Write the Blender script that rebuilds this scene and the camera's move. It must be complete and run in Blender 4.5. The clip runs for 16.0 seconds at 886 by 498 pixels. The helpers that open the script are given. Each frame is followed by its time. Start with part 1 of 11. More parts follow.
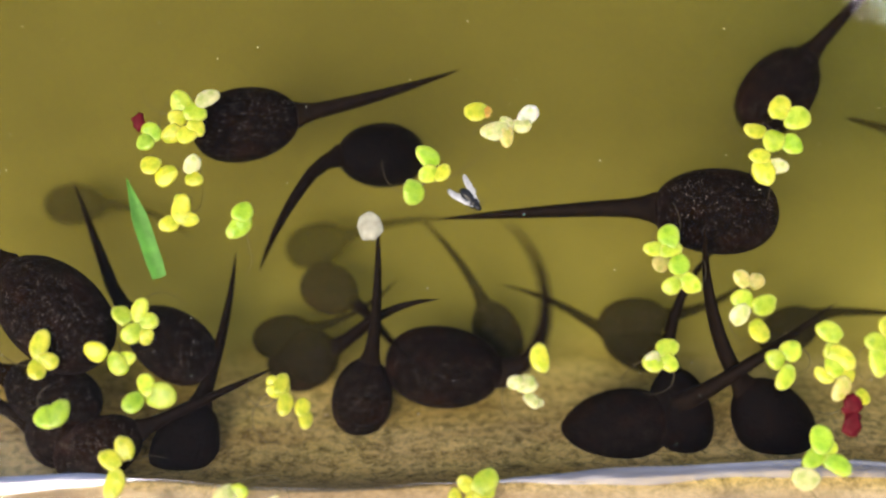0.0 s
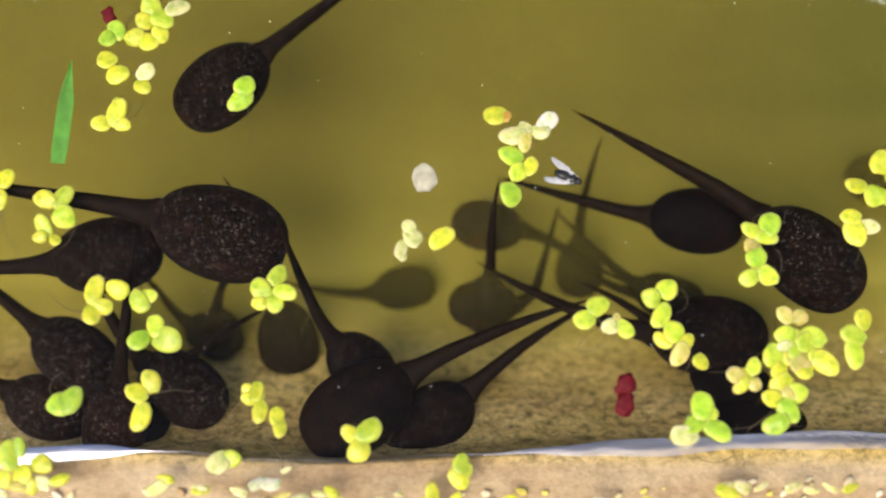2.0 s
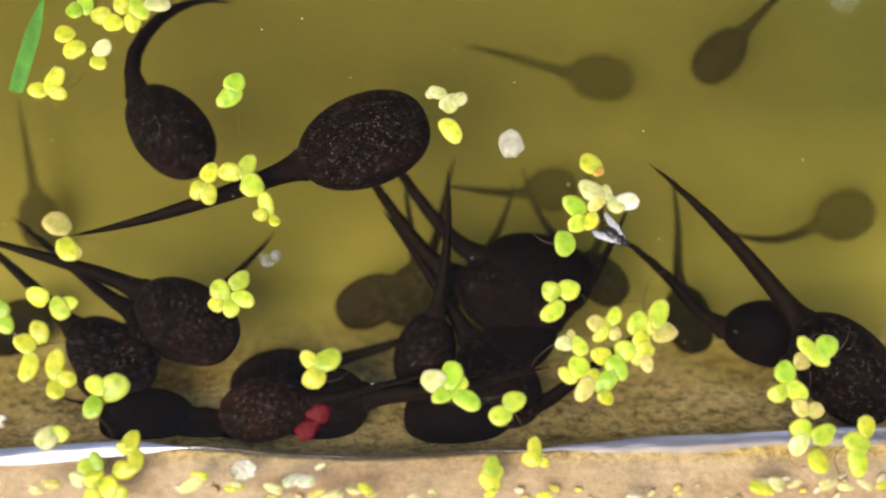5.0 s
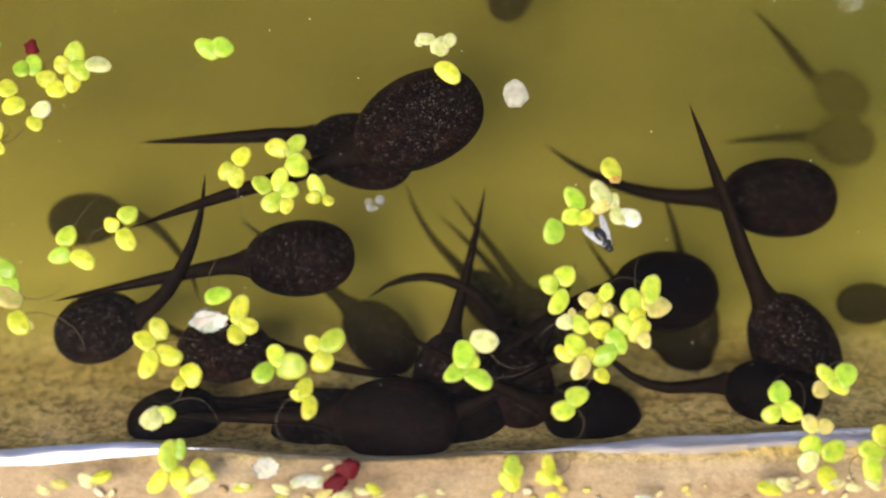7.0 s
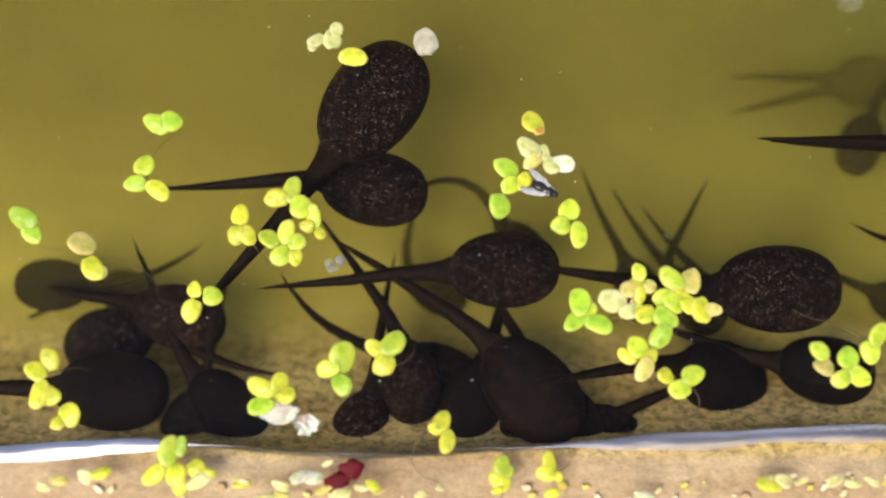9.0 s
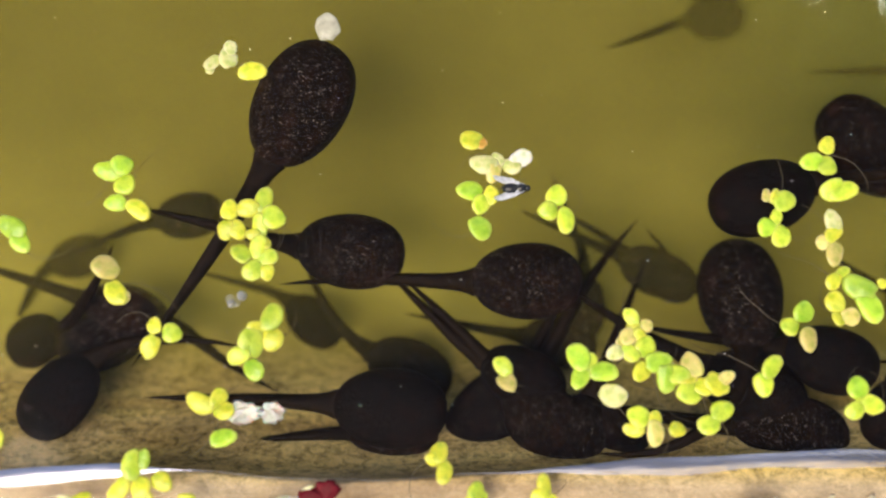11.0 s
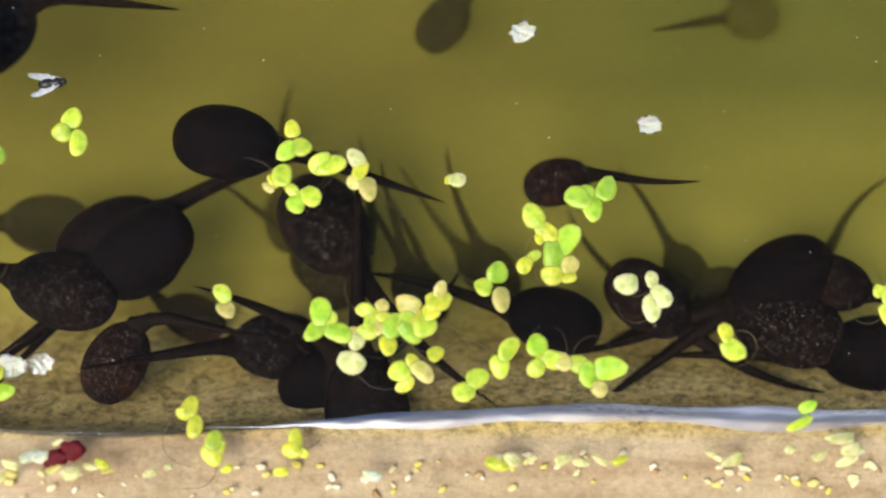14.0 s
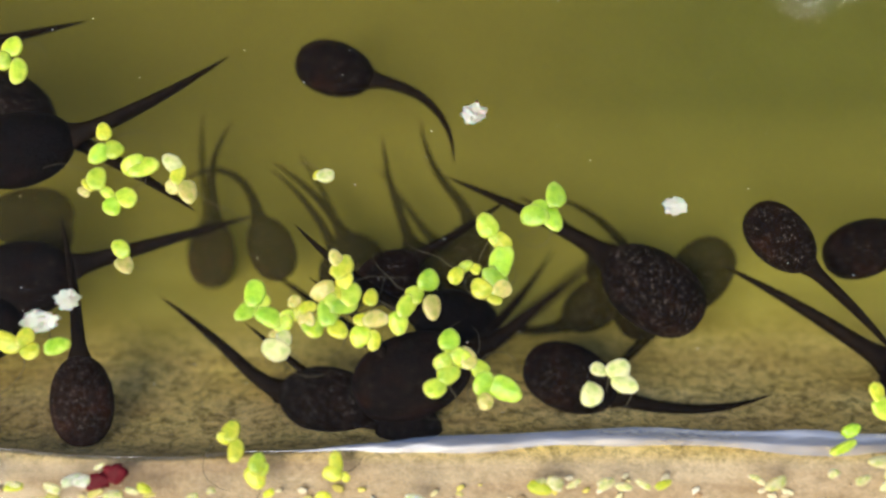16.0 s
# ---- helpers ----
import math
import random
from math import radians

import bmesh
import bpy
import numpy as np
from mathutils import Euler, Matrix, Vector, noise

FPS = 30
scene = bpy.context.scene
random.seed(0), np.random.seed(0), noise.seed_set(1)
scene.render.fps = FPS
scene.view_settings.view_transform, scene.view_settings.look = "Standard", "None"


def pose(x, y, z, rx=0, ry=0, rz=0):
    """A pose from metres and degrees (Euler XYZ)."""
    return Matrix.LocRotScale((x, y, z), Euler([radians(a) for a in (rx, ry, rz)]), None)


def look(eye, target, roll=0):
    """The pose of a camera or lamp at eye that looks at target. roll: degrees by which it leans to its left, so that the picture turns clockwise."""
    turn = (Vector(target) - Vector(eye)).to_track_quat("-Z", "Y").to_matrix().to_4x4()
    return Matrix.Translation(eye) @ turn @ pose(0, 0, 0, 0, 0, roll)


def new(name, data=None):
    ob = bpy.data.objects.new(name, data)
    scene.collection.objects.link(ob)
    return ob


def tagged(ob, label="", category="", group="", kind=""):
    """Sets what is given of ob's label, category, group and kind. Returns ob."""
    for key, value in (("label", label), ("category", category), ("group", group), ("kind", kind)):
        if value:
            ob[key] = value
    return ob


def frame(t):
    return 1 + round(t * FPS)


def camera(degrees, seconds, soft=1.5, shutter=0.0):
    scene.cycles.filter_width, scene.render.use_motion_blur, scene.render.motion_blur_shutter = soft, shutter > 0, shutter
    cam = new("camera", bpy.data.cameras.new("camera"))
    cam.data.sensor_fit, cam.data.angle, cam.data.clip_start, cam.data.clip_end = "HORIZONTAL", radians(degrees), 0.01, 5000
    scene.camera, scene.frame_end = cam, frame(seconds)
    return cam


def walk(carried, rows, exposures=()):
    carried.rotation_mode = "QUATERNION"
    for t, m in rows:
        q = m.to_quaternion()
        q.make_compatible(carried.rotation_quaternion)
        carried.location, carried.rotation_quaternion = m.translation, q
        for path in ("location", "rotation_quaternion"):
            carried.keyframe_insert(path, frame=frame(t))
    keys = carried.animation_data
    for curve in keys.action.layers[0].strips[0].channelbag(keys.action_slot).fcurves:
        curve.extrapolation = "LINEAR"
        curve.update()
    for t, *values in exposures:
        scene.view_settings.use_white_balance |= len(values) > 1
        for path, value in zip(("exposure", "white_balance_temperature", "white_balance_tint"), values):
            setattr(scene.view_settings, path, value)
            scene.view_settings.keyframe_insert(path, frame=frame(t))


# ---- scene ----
SURF = 0.0003  # height at which things float, just over the water's level

# ---- camera and its way ----
cam = camera(40, 16.0, soft=2.2, shutter=0.3)
cam.data.dof.use_dof = True
cam.data.dof.focus_distance = 0.174
cam.data.dof.aperture_fstop = 6.8
walk(cam, [(0, look((0.00736, -0.01945, 0.16826), (0.00736, 0.0042, 0))), (0.5, look((0.00598, -0.01945, 0.16826), (0.00598, 0.0042, 0))), (1, look((0.00561, -0.01854, 0.16826), (0.00561, 0.0051, 0))), (1.5, look((0.00643, -0.02082, 0.16826), (0.00643, 0.00283, 0))), (2, look((0.00572, -0.02327, 0.16826), (0.00572, 0.00038, 0))), (2.5, look((0.00465, -0.02296, 0.16826), (0.00465, 0.00069, 0))), (3, look((0.0044, -0.02318, 0.16826), (0.0044, 0.00046, 0))), (5.3, look((0.00061, -0.02372, 0.16826), (0.00061, -0.00007, 0))), (5.5, look((0.00032, -0.02311, 0.16826), (0.00032, 0.00054, 0))), (6, look((-0.0002, -0.0225, 0.16826), (-0.0002, 0.00114, 0))), (6.5, look((-0.00019, -0.02212, 0.16826), (-0.00019, 0.00153, 0))), (7, look((0, -0.02365, 0.16826), (0, 0, 0))), (7.5, look((-0.00008, -0.02396, 0.16826), (-0.00008, -0.00031, 0))), (8, look((-0.00001, -0.02418, 0.16826), (-0.00001, -0.00053, 0))), (10.5, look((0.00078, -0.02327, 0.16826), (0.00078, 0.00038, 0))), (11, look((0.00275, -0.02074, 0.16826), (0.00275, 0.0029, 0))), (11.5, look((0.00704, -0.02104, 0.16826), (0.00704, 0.0026, 0))), (12, look((0.01388, -0.02151, 0.16826), (0.01388, 0.00214, 0))), (12.5, look((0.02372, -0.02372, 0.16826), (0.02372, -0.00007, 0))), (13, look((0.03079, -0.02457, 0.16826), (0.03079, -0.00092, 0))), (13.5, look((0.03435, -0.02449, 0.16826), (0.03435, -0.00084, 0))), (14, look((0.03686, -0.02695, 0.16826), (0.03686, -0.0033, 0))), (14.5, look((0.03496, -0.02526, 0.16826), (0.03496, -0.00161, 0))), (15, look((0.03378, -0.02519, 0.16826), (0.03378, -0.00154, 0))), (15.5, look((0.03191, -0.02365, 0.16826), (0.03191, 0, 0))), (16, look((0.03106, -0.02372, 0.16826), (0.03106, -0.00007, 0)))], exposures=[(0, 0.42, 6900, 13), (11, 0.42, 6900, 13), (13.5, 0.36, 6450, 8), (16, 0.32, 6400, 6)])

# ---- sky, sun and the bright opening mirrored in the water ----
world = bpy.data.worlds.new("sky")
scene.world = world
world.use_nodes = True
nt = world.node_tree
sky = nt.nodes.new("ShaderNodeTexSky")
sky.sky_type, sky.sun_disc = "NISHITA", False
sky.sun_elevation, sky.sun_rotation = radians(59), radians(-135)
nt.links.new(sky.outputs[0], nt.nodes["Background"].inputs[0])
nt.nodes["Background"].inputs[1].default_value = 0.125

sun = new("sun", bpy.data.lights.new("sun", "SUN"))
sun.data.energy, sun.data.angle, sun.data.color = 2.9, radians(40), (1.0, 0.89, 0.70)
sun.matrix_world = look((-0.75, -0.75, 1.75), (0, 0, 0))

gap = new("bright_opening", bpy.data.lights.new("bright_opening", "AREA"))
gap.data.shape, gap.data.size, gap.data.size_y, gap.data.energy = "RECTANGLE", 0.044, 0.030, 0.095
gap.data.color = (0.92, 0.95, 1.0)
gap.matrix_world = look((0.186, 0.167, 0.313), (0.063, 0.037, 0.0))


# ---- materials ----
def shader(name):
    m = bpy.data.materials.new(name)
    m.use_nodes = True
    return m, m.node_tree, m.node_tree.nodes["Principled BSDF"]


def mapped(nt, kind, scale, **settings):
    """A texture in the object's own metres."""
    co = nt.nodes.new("ShaderNodeTexCoord")
    tex = nt.nodes.new(kind)
    tex.inputs["Scale"].default_value = scale
    for key, value in settings.items():
        tex.inputs[key].default_value = value
    nt.links.new(co.outputs["Object"], tex.inputs["Vector"])
    return tex


def ramp(nt, source, stops):
    r = nt.nodes.new("ShaderNodeValToRGB")
    while len(r.color_ramp.elements) < len(stops):
        r.color_ramp.elements.new(0.5)
    for e, (at, c) in zip(r.color_ramp.elements, stops):
        e.position, e.color = at, (*c, 1) if len(c) == 3 else c
    nt.links.new(source, r.inputs[0])
    return r


def mix(nt, fac, a, b, how="MIX"):
    m = nt.nodes.new("ShaderNodeMix")
    m.data_type, m.blend_type = "RGBA", how
    for sock, v in ((m.inputs[0], fac), (m.inputs[6], a), (m.inputs[7], b)):
        if isinstance(v, (int, float)):
            sock.default_value = v
        elif isinstance(v, tuple):
            sock.default_value = (*v, 1)
        else:
            nt.links.new(v, sock)
    return m.outputs[2]


def bump(nt, bsdf, height, strength, distance):
    b = nt.nodes.new("ShaderNodeBump")
    b.inputs["Strength"].default_value, b.inputs["Distance"].default_value = strength, distance
    nt.links.new(height, b.inputs["Height"])
    nt.links.new(b.outputs[0], bsdf.inputs["Normal"])


def sand_material():
    m, nt, b = shader("silty_sand")
    big = mapped(nt, "ShaderNodeTexNoise", 55, Detail=6, Roughness=0.65)
    grain = mapped(nt, "ShaderNodeTexNoise", 900, Detail=5, Roughness=0.7)
    blot = mapped(nt, "ShaderNodeTexNoise", 820, Detail=5, Roughness=0.75, Distortion=0.5)
    drawn = nt.nodes.new("ShaderNodeMapping")
    drawn.inputs["Scale"].default_value = (0.75, 1.05, 1)
    nt.links.new(blot.inputs["Vector"].links[0].from_socket, drawn.inputs[0])
    nt.links.new(drawn.outputs[0], blot.inputs["Vector"])
    nt.links.new(drawn.outputs[0], big.inputs["Vector"])
    base = ramp(nt, big.outputs[0], [(0.3, (0.57, 0.44, 0.275)), (0.7, (0.78, 0.645, 0.455))])
    fine = ramp(nt, grain.outputs[0], [(0.3, (0.74, 0.70, 0.64)), (0.62, (1.0, 1.0, 1.0))])
    dark = ramp(nt, blot.outputs[0], [(0.37, (0.23, 0.22, 0.115)), (0.56, (1.06, 1.05, 1))])
    c = mix(nt, 0.7, base.outputs[0], fine.outputs[0], "MULTIPLY")
    # thin brown streaks left along the shelf by the falling water
    washed, lie = mapped(nt, "ShaderNodeTexNoise", 260, Detail=4, Roughness=0.6), nt.nodes.new("ShaderNodeMapping")
    lie.inputs["Scale"].default_value = (0.16, 1.1, 1)
    nt.links.new(washed.inputs["Vector"].links[0].from_socket, lie.inputs[0])
    nt.links.new(lie.outputs[0], washed.inputs["Vector"])
    streaks = ramp(nt, washed.outputs[0], [(0.40, (0.70, 0.60, 0.53)), (0.60, (1, 1, 1))])
    c = mix(nt, 0.6, c, streaks.outputs[0], "MULTIPLY")
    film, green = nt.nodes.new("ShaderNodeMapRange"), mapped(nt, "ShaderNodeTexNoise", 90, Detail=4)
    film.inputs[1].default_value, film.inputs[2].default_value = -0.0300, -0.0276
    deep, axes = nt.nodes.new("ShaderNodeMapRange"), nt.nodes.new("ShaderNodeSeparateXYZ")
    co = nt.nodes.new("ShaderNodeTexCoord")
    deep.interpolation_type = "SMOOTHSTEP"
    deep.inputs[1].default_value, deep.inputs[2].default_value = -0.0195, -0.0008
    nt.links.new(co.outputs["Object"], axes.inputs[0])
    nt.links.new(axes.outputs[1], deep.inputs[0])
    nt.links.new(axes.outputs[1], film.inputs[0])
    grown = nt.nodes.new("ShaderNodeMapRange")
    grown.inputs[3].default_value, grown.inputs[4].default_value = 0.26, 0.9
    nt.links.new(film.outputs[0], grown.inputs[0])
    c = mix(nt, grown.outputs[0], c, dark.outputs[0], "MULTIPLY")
    # olive tint of the green water, put into the sand along with its algae
    algae_water_tint = ramp(nt, green.outputs[0], [(0.3, (1.12, 1.11, 0.57)), (0.7, (1.25, 1.24, 0.86))])
    c = mix(nt, film.outputs[0], c, mix(nt, 1.0, c, algae_water_tint.outputs[0], "MULTIPLY"))
    # deep bed's mud, with the murky water's haze and dimming put into its colour
    murky_mud = ramp(nt, big.outputs[0], [(0.3, (0.52, 0.47, 0.10)), (0.7, (0.64, 0.585, 0.14))])
    dimmed_mud = ramp(nt, big.outputs[0], [(0.3, (0.19, 0.172, 0.034)), (0.7, (0.26, 0.235, 0.050))])
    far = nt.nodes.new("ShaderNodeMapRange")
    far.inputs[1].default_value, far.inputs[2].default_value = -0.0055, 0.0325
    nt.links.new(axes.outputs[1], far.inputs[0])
    # the far water's dimmer right side, also put into this colour
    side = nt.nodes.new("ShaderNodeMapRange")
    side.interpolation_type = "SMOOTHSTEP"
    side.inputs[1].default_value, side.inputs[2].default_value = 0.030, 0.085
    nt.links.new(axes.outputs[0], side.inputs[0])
    dimmed_right = mix(nt, side.outputs[0], dimmed_mud.outputs[0], mix(nt, 1.0, dimmed_mud.outputs[0], (0.50, 0.66, 0.66), "MULTIPLY"))
    bed = mix(nt, far.outputs[0], murky_mud.outputs[0], dimmed_right)
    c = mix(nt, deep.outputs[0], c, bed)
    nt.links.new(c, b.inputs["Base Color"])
    b.inputs["Roughness"].default_value = 0.85
    bump(nt, b, grain.outputs[0], 0.6, 0.0006)
    return m


def concrete_material():
    m, nt, b = shader("concrete")
    big = mapped(nt, "ShaderNodeTexNoise", 18, Detail=7, Roughness=0.6)
    grain = mapped(nt, "ShaderNodeTexNoise", 420, Detail=5, Roughness=0.7)
    base = ramp(nt, big.outputs[0], [(0.3, (0.24, 0.21, 0.15)), (0.7, (0.42, 0.37, 0.27))])
    fine = ramp(nt, grain.outputs[0], [(0.3, (0.6, 0.6, 0.6)), (0.65, (1, 1, 1))])
    nt.links.new(mix(nt, 0.7, base.outputs[0], fine.outputs[0], "MULTIPLY"), b.inputs["Base Color"])
    b.inputs["Roughness"].default_value = 0.9
    bump(nt, b, grain.outputs[0], 0.5, 0.002)
    return m


def ground_material():
    m, nt, b = shader("garden_soil")
    big = mapped(nt, "ShaderNodeTexNoise", 1.5, Detail=8, Roughness=0.6)
    base = ramp(nt, big.outputs[0], [(0.35, (0.05, 0.06, 0.02)), (0.65, (0.12, 0.11, 0.05))])
    nt.links.new(base.outputs[0], b.inputs["Base Color"])
    b.inputs["Roughness"].default_value = 0.95
    return m


def water_material():
    """Clear surface: what lies below shows through, and the sky mirrors by the angle."""
    m = bpy.data.materials.new("water_surface")
    m.use_nodes = True
    nt = m.node_tree
    nt.nodes.clear()
    out = nt.nodes.new("ShaderNodeOutputMaterial")
    clear = nt.nodes.new("ShaderNodeBsdfTransparent")
    gloss = nt.nodes.new("ShaderNodeBsdfGlossy")
    gloss.inputs["Roughness"].default_value = 0.03
    fres = nt.nodes.new("ShaderNodeFresnel")
    fres.inputs["IOR"].default_value = 1.28
    mx = nt.nodes.new("ShaderNodeMixShader")
    wave = mapped(nt, "ShaderNodeTexNoise", 45, Detail=2)
    b = nt.nodes.new("ShaderNodeBump")
    b.inputs["Strength"].default_value, b.inputs["Distance"].default_value = 0.35, 0.0012
    nt.links.new(wave.outputs[0], b.inputs["Height"])
    nt.links.new(b.outputs[0], gloss.inputs["Normal"])
    nt.links.new(fres.outputs[0], mx.inputs[0])
    nt.links.new(clear.outputs[0], mx.inputs[1])
    nt.links.new(gloss.outputs[0], mx.inputs[2])
    nt.links.new(mx.outputs[0], out.inputs[0])
    return m


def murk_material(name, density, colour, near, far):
    """A thin sheet that stands in for the haze of silty green water, and thins out towards the shallows."""
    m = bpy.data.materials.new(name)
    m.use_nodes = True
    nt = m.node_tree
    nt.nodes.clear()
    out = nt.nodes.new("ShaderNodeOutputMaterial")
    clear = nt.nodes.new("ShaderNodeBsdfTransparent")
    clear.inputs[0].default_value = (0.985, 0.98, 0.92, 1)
    scatter = nt.nodes.new("ShaderNodeBsdfDiffuse")
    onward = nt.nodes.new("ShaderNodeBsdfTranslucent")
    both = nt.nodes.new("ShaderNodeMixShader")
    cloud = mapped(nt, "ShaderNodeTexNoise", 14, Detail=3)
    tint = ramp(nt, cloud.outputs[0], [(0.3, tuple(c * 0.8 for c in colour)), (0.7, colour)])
    nt.links.new(tint.outputs[0], scatter.inputs[0])
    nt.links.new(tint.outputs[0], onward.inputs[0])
    nt.links.new(scatter.outputs[0], both.inputs[1])
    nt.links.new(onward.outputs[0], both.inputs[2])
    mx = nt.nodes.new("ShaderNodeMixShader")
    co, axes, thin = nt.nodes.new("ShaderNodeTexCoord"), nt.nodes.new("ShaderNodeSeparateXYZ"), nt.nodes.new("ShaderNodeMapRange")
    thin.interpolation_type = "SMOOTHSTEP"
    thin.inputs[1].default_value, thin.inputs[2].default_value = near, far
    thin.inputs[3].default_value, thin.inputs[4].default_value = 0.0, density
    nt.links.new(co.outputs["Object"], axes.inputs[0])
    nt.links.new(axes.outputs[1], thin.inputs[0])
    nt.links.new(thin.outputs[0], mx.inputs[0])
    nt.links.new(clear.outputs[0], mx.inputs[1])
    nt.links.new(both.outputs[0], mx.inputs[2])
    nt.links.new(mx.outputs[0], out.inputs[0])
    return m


def meniscus_material():
    m = bpy.data.materials.new("meniscus")
    m.use_nodes = True
    nt = m.node_tree
    nt.nodes.clear()
    out = nt.nodes.new("ShaderNodeOutputMaterial")
    clear = nt.nodes.new("ShaderNodeBsdfTransparent")
    gloss = nt.nodes.new("ShaderNodeBsdfGlossy")
    gloss.inputs["Roughness"].default_value = 0.36
    gloss.inputs[0].default_value = (0.80, 0.83, 1, 1)
    streak = mapped(nt, "ShaderNodeTexNoise", 240, Detail=3, Distortion=0.4)
    fac = ramp(nt, streak.outputs[0], [(0.34, (0.48, 0.48, 0.48)), (0.64, (0.72, 0.72, 0.72))])
    drawn, curl = nt.nodes.new("ShaderNodeMapping"), nt.nodes.new("ShaderNodeBump")
    drawn.inputs["Scale"].default_value = (0.22, 1.6, 1)
    nt.links.new(streak.inputs["Vector"].links[0].from_socket, drawn.inputs[0])
    nt.links.new(drawn.outputs[0], streak.inputs["Vector"])
    curl.inputs["Strength"].default_value, curl.inputs["Distance"].default_value = 0.14, 0.0005
    nt.links.new(streak.outputs[0], curl.inputs["Height"])
    nt.links.new(curl.outputs[0], gloss.inputs["Normal"])
    mx = nt.nodes.new("ShaderNodeMixShader")
    # sky sheen set by position: strong at the left end, weaker along the rest
    co, axes, sheen = nt.nodes.new("ShaderNodeTexCoord"), nt.nodes.new("ShaderNodeSeparateXYZ"), nt.nodes.new("ShaderNodeMapRange")
    sheen.inputs[1].default_value, sheen.inputs[2].default_value = -0.040, 0.0
    sheen.inputs[3].default_value, sheen.inputs[4].default_value = 0.95, 0.52
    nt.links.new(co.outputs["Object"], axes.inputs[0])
    nt.links.new(axes.outputs[0], sheen.inputs[0])
    nt.links.new(mix(nt, 1.0, fac.outputs[0], sheen.outputs[0], "MULTIPLY"), mx.inputs[0])
    nt.links.new(clear.outputs[0], mx.inputs[1])
    nt.links.new(gloss.outputs[0], mx.inputs[2])
    nt.links.new(mx.outputs[0], out.inputs[0])
    return m


def skin_material():
    m, nt, b = shader("tadpole_skin")
    mott = mapped(nt, "ShaderNodeTexNoise", 620, Detail=6, Roughness=0.75)
    warm = mapped(nt, "ShaderNodeTexNoise", 240, Detail=4)
    base = ramp(nt, mott.outputs[0], [(0.35, (0.0020, 0.0009, 0.0003)), (0.7, (0.0100, 0.0046, 0.0017))])
    rust = ramp(nt, warm.outputs[0], [(0.5, (0, 0, 0)), (0.75, (1, 1, 1))])
    base = mix(nt, rust.outputs[0], base.outputs[0], (0.019, 0.0068, 0.0022))
    one = nt.nodes.new("ShaderNodeObjectInfo").outputs["Random"]
    tone = ramp(nt, one, [(0.1, (0.7, 0.7, 0.7)), (0.45, (1.2, 1.1, 1.0)), (0.75, (0.9, 0.95, 1.0)), (1.0, (2.2, 1.8, 1.6))])
    base = mix(nt, 1.0, base, tone.outputs[0], "MULTIPLY")
    each = ramp(nt, one, [(0.15, (0.16, 0.16, 0.16)), (0.5, (0.72, 0.72, 0.72)), (0.85, (1, 1, 1))])
    # short pale flecks of two sizes, in patches, over fine brown dust
    colour = base
    for scale, squash, low, high, pick, fleck in ((2350, (1.6, 0.8, 1.2), 0.12, 0.25, 0.42, (0.47, 0.40, 0.33)), (3000, (0.8, 1.6, 1.2), 0.14, 0.30, 0.50, (0.085, 0.055, 0.038))):
        spots = mapped(nt, "ShaderNodeTexVoronoi", scale, Randomness=1.0)
        lie = nt.nodes.new("ShaderNodeMapping")
        lie.inputs["Scale"].default_value = squash
        nt.links.new(spots.inputs["Vector"].links[0].from_socket, lie.inputs[0])
        nt.links.new(lie.outputs[0], spots.inputs["Vector"])
        some = mapped(nt, "ShaderNodeTexNoise", scale * 0.42, Detail=3)
        dots = ramp(nt, spots.outputs["Distance"], [(low, (1, 1, 1)), (high, (0, 0, 0))])
        gate = ramp(nt, some.outputs[0], [(pick, (0, 0, 0)), (pick + 0.16, (1, 1, 1))])
        both = mix(nt, 1.0, dots.outputs[0], gate.outputs[0], "MULTIPLY")
        both = mix(nt, 1.0, both, each.outputs[0], "MULTIPLY")
        colour = mix(nt, both, colour, fleck)
    nt.links.new(colour, b.inputs["Base Color"])
    b.inputs["Roughness"].default_value = 0.62
    b.inputs["Specular IOR Level"].default_value = 0.08
    bump(nt, b, mott.outputs[0], 0.9, 0.0006)
    return m


def fin_material():
    m, nt, b = shader("tail_skin")
    mott = mapped(nt, "ShaderNodeTexNoise", 600, Detail=4)
    base = ramp(nt, mott.outputs[0], [(0.35, (0.0065, 0.0036, 0.0014)), (0.7, (0.021, 0.0120, 0.0056))])
    nt.links.new(base.outputs[0], b.inputs["Base Color"])
    b.inputs["Roughness"].default_value = 0.7
    b.inputs["Specular IOR Level"].default_value = 0.07
    return m


